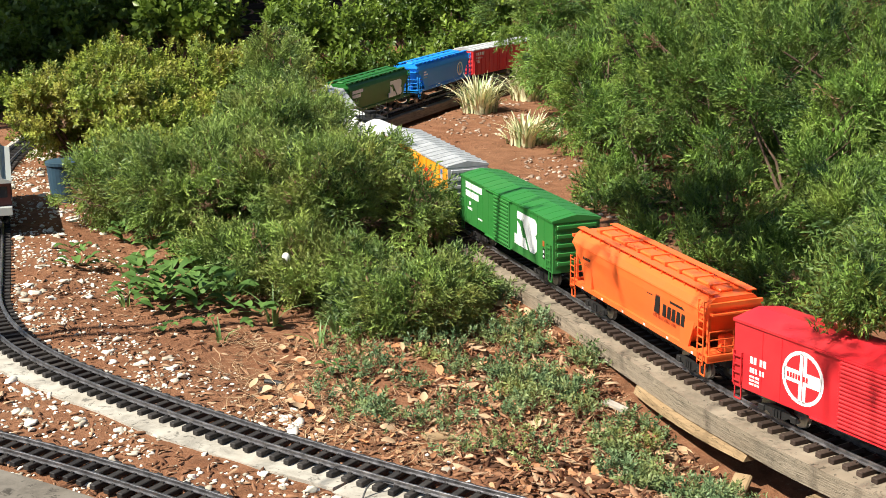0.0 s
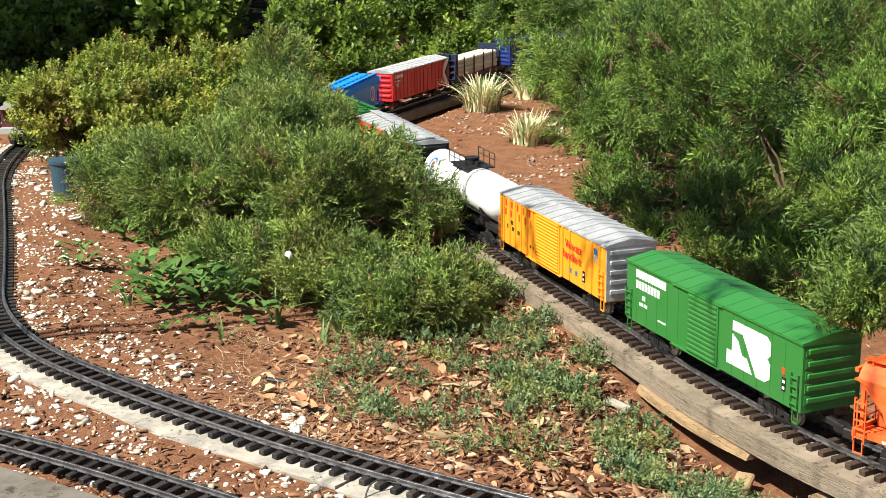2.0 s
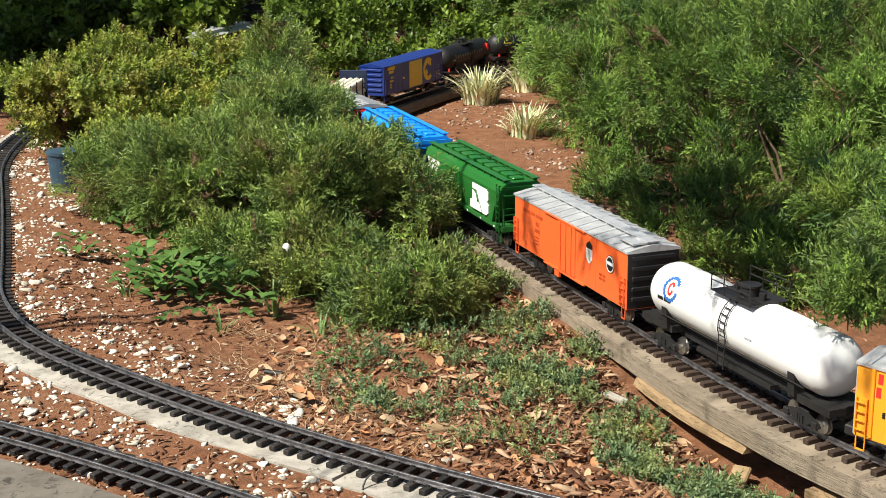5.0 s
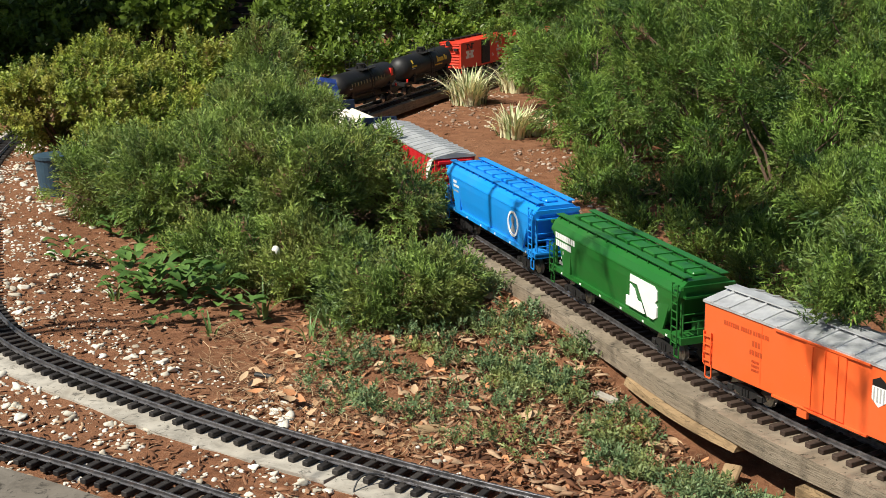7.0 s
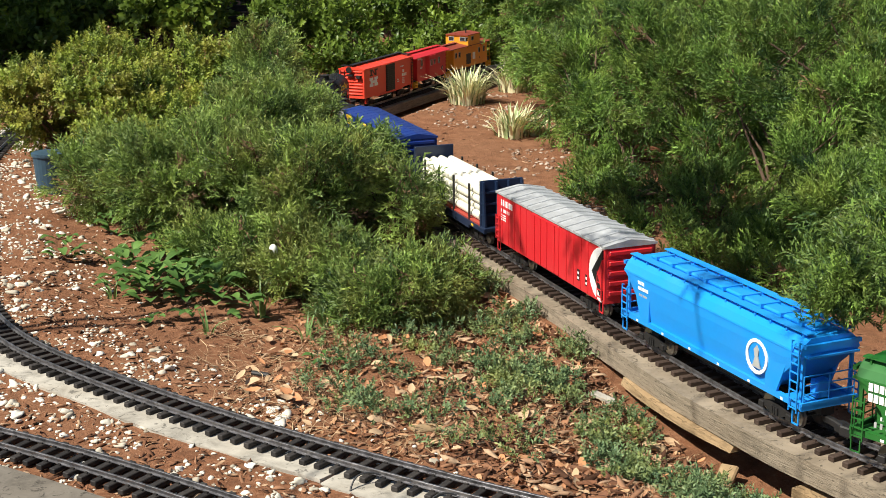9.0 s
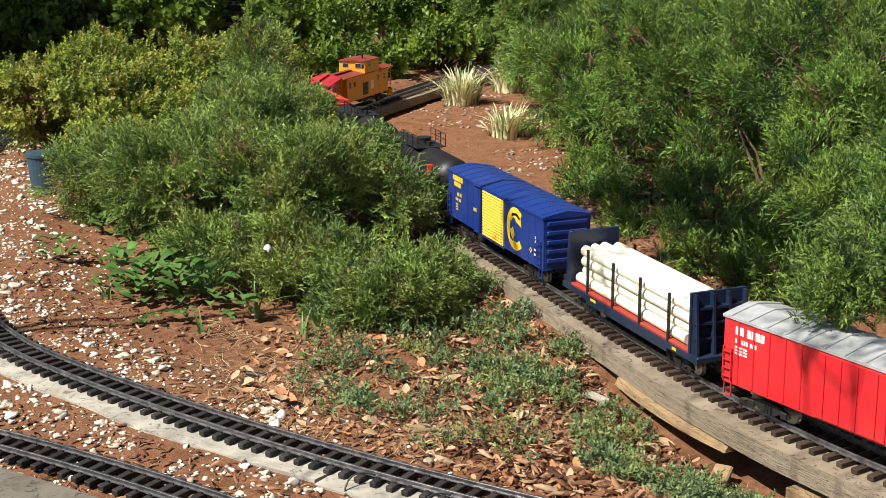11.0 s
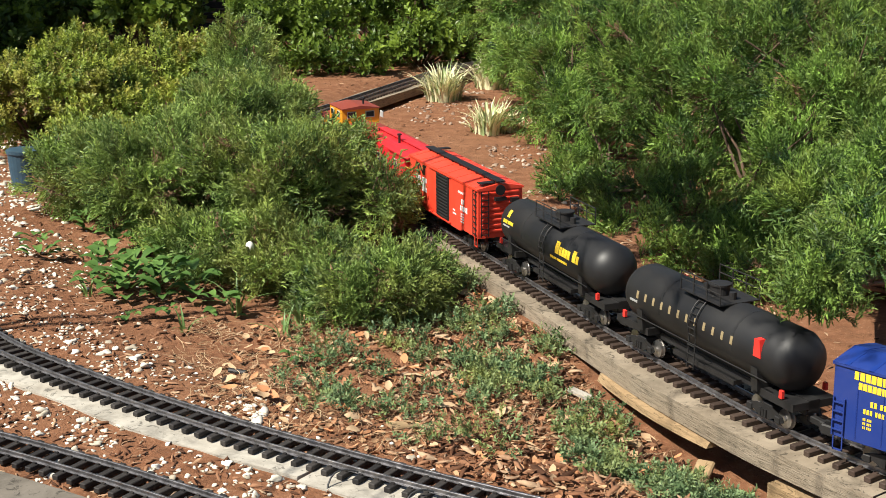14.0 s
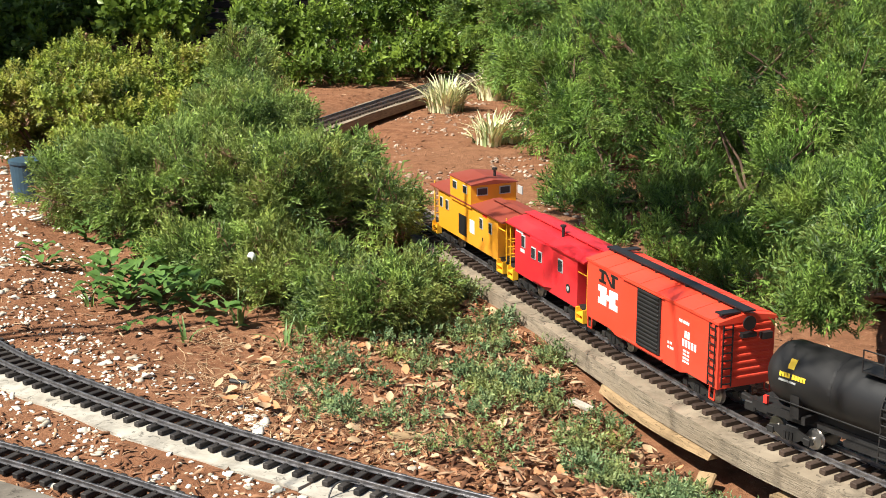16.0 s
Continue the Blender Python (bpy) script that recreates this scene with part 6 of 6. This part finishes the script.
def on_tank(car, zc, r, u, a0, h, words, material, label="", gap=0.2, one=False):
    """Bars laid round the tank's side at an angle above the middle."""
    bm = bmesh.new()
    w = h * 0.72
    for n in words:
        for _ in range(n):
            a, b = radians(a0), radians(a0) + h / r
            for k in range(3):
                p, q = a + (b - a) * k / 3, a + (b - a) * (k + 1) / 3
                prism(bm, [(-(r + e) * math.cos(t), zc + (r + e) * math.sin(t)) for e, t in ((-0.0005, p), (0.0006, p), (0.0006, q), (-0.0005, q))], "x", u, u + w * (1 - gap))
            u += w
        u += w * (1.6 if len(words) > 8 else 0.6)
    both("lettering", bm, material, car, label)


def tank_white():
    def marks(car, zc, r):
        for a, b, c, m in ((14, 46, 0.005, INK_BLUE), (22, 44, 0.003, INK_RED)):
            bm = bmesh.new()
            for k in range(18):
                t0 = 2 * math.pi * k / 20 + 0.6
                u = -0.165 + (0.019 if m is INK_BLUE else 0.006) * math.cos(t0)
                an = 24 + (24 if m is INK_BLUE else 12) * math.sin(t0)
                y, z = -(r + 0.0002) * math.cos(radians(an)), zc + (r + 0.0002) * math.sin(radians(an))
                box(bm, -c * 0.6, c * 0.6, -0.0006, 0.0006, -c * 0.6, c * 0.6, m=Matrix.Translation((u, y, z)) @ pose(0, 0, 0, -an))
            both("emblem", bm, m, car, "thin flame-shaped ring emblem")
        on_tank(car, zc, r, -0.20, -6, 0.006, [4, 5], INK_BLACK)
        on_tank(car, zc, r, 0.06, 0, 0.003, [9], INK_GREY)
    return tank(WHITE, "white tank car with blue and red emblem", marks, 0.530)


def tank_plain_black():
    def marks(car, zc, r):
        on_tank(car, zc, r, -0.17, 2, 0.013, [1] * 12, INK_FAINT, "faint grey spaced letters", 0.35)
        on_tank(car, zc, r, -0.19, -8, 0.004, [8], INK_GREY)
        bm = bmesh.new()
        prism(bm, [(0.158, zc + 0.002), (0.176, zc + 0.002), (0.172, zc + 0.030), (0.160, zc + 0.030)], "y", -r - 0.0012, -r + 0.012)
        both("placard", bm, coat("red_tag_plastic", (0.80, 0.04, 0.03)), car, "red warning tag")
        both("lamp_tag", boxes((0.215, 0.222, -0.043, -0.038, 0.054, 0.066)), coat("red_tag_plastic", (0.80, 0.04, 0.03)), car, "small red tag")
        both("lamp_tag", boxes((-0.222, -0.215, -0.043, -0.038, 0.054, 0.066)), coat("red_tag_plastic", (0.80, 0.04, 0.03)), car, "small red tag")
    return tank(BLACK, "black tank car with faint grey lettering", marks)


def tank_lettered_black():
    def marks(car, zc, r):
        on_tank(car, zc, r, 0.055, 2, 0.024, [1], INK_YELLOW, "yellow slab letters", 0.1)
        on_tank(car, zc, r, 0.073, 2, 0.016, [4], INK_YELLOW, "", 0.15)
        on_tank(car, zc, r, 0.128, 2, 0.022, [1], INK_YELLOW, "", 0.15)
        on_tank(car, zc, r, 0.144, 2, 0.015, [1], INK_YELLOW, "", 0.15)
        on_tank(car, zc, r, 0.035, -14, 0.005, [4, 3, 6, 5], INK_YELLOW)
        on_tank(car, zc, r, -0.178, 24, 0.016, [1, ], INK_YELLOW, "yellow round emblem", 0.0)
        on_tank(car, zc, r, -0.190, 8, 0.007, [4, 5], INK_YELLOW)
        on_tank(car, zc, r, -0.190, 0, 0.003, [8, 6], INK_GREY)
        both("lamp_tag", boxes((0.215, 0.222, -0.043, -0.038, 0.054, 0.066)), coat("red_tag_plastic", (0.80, 0.04, 0.03)), car, "small red tag")
        both("lamp_tag", boxes((-0.222, -0.215, -0.043, -0.038, 0.054, 0.066)), coat("red_tag_plastic", (0.80, 0.04, 0.03)), car, "small red tag")
    return tank(BLACK, "black tank car with yellow lettering", marks)


def pole_flat():
    L = 0.500
    car = start_car("bulkhead_flatcar", "navy bulkhead flatcar loaded with cream poles")
    running_gear(car, L, 0.080, 0.036)
    part("deck", boxes((-L / 2 + 0.03, L / 2 - 0.03, -0.050, 0.050, 0.046, 0.051), bevel=0.0008), coat("red_deck_plastic", (0.36, 0.045, 0.03), 0.5), car, "dull red deck")
    both("side_sill", boxes((-L / 2, L / 2, -0.053, -0.047, 0.036, 0.0465), (-L * 0.3, L * 0.3, -0.052, -0.048, 0.028, 0.037)), DARK_NAVY, car)
    bm = boxes((L / 2 - 0.032, L / 2 - 0.026, -0.052, 0.052, 0.040, 0.152), (L / 2 - 0.026, L / 2, -0.052, 0.052, 0.038, 0.048), bevel=0.001)
    for y in (-0.049, -0.017, 0.013, 0.045):
        prism(bm, [(L / 2 - 0.027, 0.150), (L / 2 - 0.016, 0.150), (L / 2 - 0.006, 0.048), (L / 2 - 0.027, 0.048)], "y", y, y + 0.004)
    for z in (0.072, 0.098, 0.124):
        box(bm, L / 2 - 0.027, L / 2 - 0.015, -0.050, 0.050, z, z + 0.004)
    both("bulkhead", bm, DARK_NAVY, car, "dark navy end bulkhead")
    lettering(car, 0.17, 0.039, 0.005, [4], INK_YELLOW, y=-0.053)
    lettering(car, -0.13, 0.039, 0.005, [6], INK_YELLOW, y=-0.053)
    rng = random.Random(4)
    r = 0.0105
    for row, n in enumerate((4, 4, 4, 4)):
        for k in range(n):
            y = (k - (n - 1) / 2) * 0.0222 + (0.0 if row % 2 == 0 else 0.004) + rng.uniform(-0.001, 0.001)
            z = 0.051 + r + row * 0.0185
            d = rng.uniform(-0.012, 0.012)
            bm = bmesh.new()
            rod(bm, (-L / 2 + 0.048 + d, y, z), (L / 2 - 0.048 + d, y + rng.uniform(-0.001, 0.001), z), r * rng.uniform(0.94, 1.03), 14)
            part("pole", bm, POLE, car, "smooth cream pole", smooth=False)
    for x in (-0.15, -0.05, 0.05, 0.15):
        both("stake", boxes((x - 0.0025, x + 0.0025, -0.0515, -0.0475, 0.040, 0.132)), UNDER, car, "dark upright stake")
    return car, L


def window_on(car, u, z, w, h, material, y, name="window"):
    a, b = both(name, boxes((u - w / 2 - 0.002, u + w / 2 + 0.002, y - 0.0016, y + 0.001, z - h / 2 - 0.002, z + h / 2 + 0.002), bevel=0.0006), material, car)
    pane = boxes((u - w / 2, u + w / 2, y - 0.0022, y - 0.0005, z - h / 2, z + h / 2))
    p = part("pane", pane, GLASS, a)
    put("pane", p.data, b)


def platforms(car, L, body, rail, x_in):
    """Open end platforms with railings and steps."""
    both("platform", boxes((x_in - 0.002, L / 2, -0.045, 0.045, 0.040, 0.046)), UNDER, car)
    bm = bmesh.new()
    for y in (-0.045, -0.015, 0.015, 0.045):
        rod(bm, (L / 2 - 0.003, y, 0.044), (L / 2 - 0.003, y, 0.092), 0.0014, 6)
    for z in (0.060, 0.076, 0.092):
        rod(bm, (L / 2 - 0.003, -0.045, z), (L / 2 - 0.003, 0.045, z), 0.0013, 6)
    for y in (-0.045, 0.045):
        rod(bm, (L / 2 - 0.003, y, 0.090), (L / 2 - 0.003, y, 0.138), 0.0014, 6)
    rod(bm, (L / 2 - 0.003, -0.047, 0.11), (x_in, -0.047, 0.11), 0.0012, 6)
    both("railing", bm, rail, car, "yellow platform railing")
    for y0 in (-0.053, 0.041):
        bm = boxes((x_in + 0.004, L / 2 - 0.006, y0, y0 + 0.012, 0.018, 0.022), (x_in + 0.004, L / 2 - 0.006, y0, y0 + 0.012, 0.031, 0.034), (x_in + 0.002, x_in + 0.005, y0, y0 + 0.012, 0.018, 0.044), (L / 2 - 0.007, L / 2 - 0.004, y0, y0 + 0.012, 0.018, 0.044))
        both("steps", bm, rail, car, "yellow end steps")


def caboose_red():
    L = 0.355
    car = start_car("caboose", "red bay-window caboose with yellow end railings")
    running_gear(car, L, 0.070)
    x = L / 2 - 0.036
    part("body", boxes((-x, x, -W / 2 + 0.003, W / 2 - 0.003, 0.038, 0.136), bevel=0.0012), RED, car)
    bm = bmesh.new()
    h = W / 2 + 0.002
    prism(bm, [(-h, 0.134), (h, 0.134), (h, 0.137), (h * 0.6, 0.1455), (0, 0.149), (-h * 0.6, 0.1455), (-h, 0.137)], "x", -L / 2, L / 2)
    part("roof", bm, RED, car)
    bm = boxes((-L / 2, L / 2, -0.012, 0.012, 0.1520, 0.1540))
    for k in range(7):
        u = -L / 2 + 0.02 + k * (L - 0.04) / 6
        box(bm, u - 0.003, u + 0.003, -0.011, 0.011, 0.146, 0.1522)
    part("running_board", bm, RED, car, "red roof walkway")
    bm = bmesh.new()
    prism(bm, [(-0.062, -W / 2 + 0.004), (-0.046, -W / 2 - 0.008), (0.020, -W / 2 - 0.008), (0.036, -W / 2 + 0.004)], "z", 0.050, 0.134)
    both("bay_window", bm, RED, car, "projecting red bay")
    window_on(car, -0.026, 0.106, 0.016, 0.020, INK_GREY, -W / 2 - 0.008)
    window_on(car, 0.004, 0.106, 0.012, 0.018, INK_GREY, -W / 2 - 0.008)
    window_on(car, -0.098, 0.112, 0.014, 0.022, INK_GREY, -W / 2 + 0.003)
    window_on(car, 0.072, 0.104, 0.016, 0.022, INK_GREY, -W / 2 + 0.003)
    lettering(car, -0.135, 0.126, 0.007, [7], INK_WHITE, y=-W / 2 + 0.003)
    lettering(car, -0.112, 0.088, 0.007, [4], INK_WHITE, y=-W / 2 + 0.003)
    emblem(car, [disc(0.105, 0.068, 0.009, 14)], INK_BLACK, y=-W / 2 + 0.003)
    emblem(car, [disc(0.105, 0.068, 0.005, 10)], INK_GREY, y=-W / 2 + 0.003, proud=0.0012)
    both("end_door", boxes((x - 0.001, x + 0.0015, -0.013, 0.013, 0.044, 0.116)), DARK_NAVY, car)
    bm = bmesh.new()
    rod(bm, (0.02, -0.020, 0.142), (0.02, -0.020, 0.166), 0.0032, 10)
    rod(bm, (0.02, -0.020, 0.166), (0.02, -0.020, 0.170), 0.0060, 10)
    part("stovepipe", bm, UNDER, car, "black stovepipe")
    platforms(car, L, RED, RAIL_YELLOW, x)
    return car, L


def caboose_yellow():
    L = 0.420
    car = start_car("caboose", "yellow cupola caboose with brown-red roof")
    running_gear(car, L, 0.075)
    x = L / 2 - 0.038
    part("body", boxes((-x, x, -W / 2 + 0.003, W / 2 - 0.003, 0.038, 0.130), bevel=0.0012), CABOOSE_YELLOW, car)
    bm = bmesh.new()
    h = W / 2 + 0.003
    prism(bm, [(-h, 0.128), (h, 0.128), (h, 0.131), (0, 0.141), (-h, 0.131)], "x", -L / 2, L / 2)
    part("roof", bm, MAROON, car, "brown-red roof")
    bm = boxes((0.05, L / 2, -0.010, 0.010, 0.1440, 0.1455), (-L / 2, -0.09, -0.010, 0.010, 0.1440, 0.1455))
    for u in (0.06, 0.11, 0.16, 0.2, -0.1, -0.15, -0.2):
        box(bm, u - 0.002, u + 0.002, -0.009, 0.009, 0.138, 0.1442)
    part("running_board", bm, MAROON, car)
    part("cupola", boxes((-0.085, 0.035, -W / 2 - 0.002, W / 2 + 0.002, 0.122, 0.176), bevel=0.0012), CABOOSE_YELLOW, car, "raised yellow cupola")
    bm = bmesh.new()
    prism(bm, [(-h, 0.1745), (h, 0.1745), (h, 0.177), (0, 0.184), (-h, 0.177)], "x", -0.091, 0.041)
    part("cupola_roof", bm, MAROON, car, "brown-red cupola roof")
    for y in (-0.027, 0.027):
        bm = boxes((0.0345, 0.0365, y - 0.013, y + 0.013, 0.150, 0.168))
        a, b = both("window", bm, INK_GREY, car)
        p = part("pane", boxes((0.036, 0.0372, y - 0.011, y + 0.011, 0.152, 0.166)), GLASS, a)
        put("pane", p.data, b)
    for u in (-0.055, 0.005):
        window_on(car, u, 0.160, 0.020, 0.014, INK_GREY, -W / 2 - 0.002)
    for u in (-0.15, -0.115, 0.085, 0.135):
        window_on(car, u, 0.100, 0.013, 0.020, INK_GREY, -W / 2 + 0.003)
    emblem(car, [[(0.020, 0.066), (0.046, 0.066), (0.046, 0.096), (0.020, 0.096)]], INK_WHITE, y=-W / 2 + 0.003, label="white panel")
    emblem(car, [[(-0.045, 0.050), (0.0, 0.050), (0.0, 0.096), (-0.045, 0.096)]], INK_BLACK, y=-W / 2 + 0.003)
    lettering(car, 0.092, 0.118, 0.006, [6], INK_RED, y=-W / 2 + 0.003)
    lettering(car, 0.09, 0.062, 0.008, [1], INK_BLACK, y=-W / 2 + 0.003)
    both("end_door", boxes((x - 0.001, x + 0.0015, -0.013, 0.013, 0.044, 0.112)), INK_RED, car)
    bm = bmesh.new()
    rod(bm, (-0.01, 0.022, 0.178), (-0.01, 0.022, 0.196), 0.0030, 10)
    rod(bm, (-0.01, 0.022, 0.196), (-0.01, 0.022, 0.200), 0.0062, 10)
    part("stovepipe", bm, UNDER, car, "black stovepipe")
    platforms(car, L, CABOOSE_YELLOW, RAIL_YELLOW, x)
    return car, L


def coach():
    """Tail car of another train on the curved track."""
    L = 0.50
    car = thing("passenger_coach", "dark red passenger coach with pale grey roof", "model train car")
    running_gear(car, L, 0.080)
    dark = coat("dark_maroon_plastic", (0.10, 0.022, 0.020), 0.45)
    grey = coat("pale_grey_plastic", (0.42, 0.44, 0.42), 0.5)
    part("body", boxes((-L / 2 + 0.02, L / 2 - 0.02, -W / 2, W / 2, 0.040, 0.126), bevel=0.0015), dark, car)
    bm = bmesh.new()
    h = W / 2 + 0.004
    prism(bm, [(-h, 0.124), (h, 0.124), (h, 0.129), (h * 0.62, 0.137), (h * 0.55, 0.150), (0, 0.156), (-h * 0.55, 0.150), (-h * 0.62, 0.137), (-h, 0.129)], "x", -L / 2, L / 2)
    part("roof", bm, grey, car, "pale grey clerestory roof")
    for k in range(5):
        u = -0.18 + k * 0.09
        part("roof_vent", boxes((u - 0.006, u + 0.006, -0.008, 0.008, 0.152, 0.163), bevel=0.001), grey, car)
    for k in range(9):
        window_on(car, -0.19 + k * 0.0475, 0.098, 0.028, 0.026, dark, -W / 2)
    both("belt_rail", boxes((-L / 2 + 0.02, L / 2 - 0.02, -W / 2 - 0.0016, -W / 2 + 0.001, 0.074, 0.078)), grey, car)
    both("end_sill", boxes((L / 2 - 0.02, L / 2, -W / 2, W / 2, 0.040, 0.062), bevel=0.001), grey, car, "grey end sill")
    for y in (-0.032, 0.032):
        both("end_window", boxes((L / 2 - 0.0205, L / 2 - 0.018, y - 0.012, y + 0.012, 0.084, 0.112)), GLASS, car)
    both("end_door", boxes((L / 2 - 0.0205, L / 2 - 0.017, -0.013, 0.013, 0.058, 0.116)), coat("door_brown_plastic", (0.06, 0.03, 0.02)), car)
    return car, L


# each car and the way of its middle from the nose of the green boxcar
TRAIN = [(boxcar_red, 0.9465), (hopper_orange, 0.347), (boxcar_green, -0.2625), (boxcar_yellow, -0.8795), (tank_white, -1.451),
         (boxcar_reefer, -2.0225), (hopper_green, -2.618), (hopper_blue, -3.213), (boxcar_rail_red, -3.805), (pole_flat, -4.383),
         (boxcar_blue, -4.991), (tank_plain_black, -5.570), (tank_lettered_black, -6.112), (boxcar_short, -6.640), (caboose_red, -7.043), (caboose_yellow, -7.445)]
CARS = [(*build(), at) for build, at in TRAIN]
COACH, COACH_L = coach()
S_REF = 0.879


def travel(t):
    """Way of the train since 1.5 s."""
    ts = [0.0, 0.5, 1.0, 1.5, 2.0, 2.5, 3.0, 3.5, 4.0, 6.5, 7.0, 7.5, 8.0, 8.5, 9.0, 11.5, 12.0, 12.5, 13.0, 13.5, 14.0, 14.5, 15.0, 15.5, 16.0]
    xs = [-0.640, -0.425, -0.215, -0.004, 0.205, 0.416, 0.622, 0.832, 1.038, 2.055, 2.275, 2.500, 2.730, 2.962, 3.195, 4.362, 4.595, 4.838, 5.085, 5.335, 5.585, 5.822, 6.060, 6.290, 6.520]
    return float(np.interp(t, ts, xs))


def on_line(line, s, L, z):
    """Pose of a car whose two trucks stand on the line."""
    sa, sb = s - L * 0.33, s + L * 0.33
    a, b = line.at(sa), line.at(sb)
    za, zb = line.height(sa), line.height(sb)
    run = math.hypot(b[0] - a[0], b[1] - a[1])
    return pose((a[0] + b[0]) / 2, (a[1] + b[1]) / 2, z + (za + zb) / 2, 0, -math.degrees(math.atan2(zb - za, run)), math.degrees(math.atan2(b[1] - a[1], b[0] - a[0])))


def motions():
    for car, L, at in CARS:
        walk(car, [(k * 0.5, on_line(MAIN, S_REF + at + travel(k * 0.5), L, 0.0)) for k in range(33)])
    walk(COACH, [(k * 0.5, on_line(LOOP, min(3.60 + 0.62 * k * 0.5, LOOP.s[-1] - 0.3), COACH_L, LOOP_Z)) for k in range(33)])


motions()
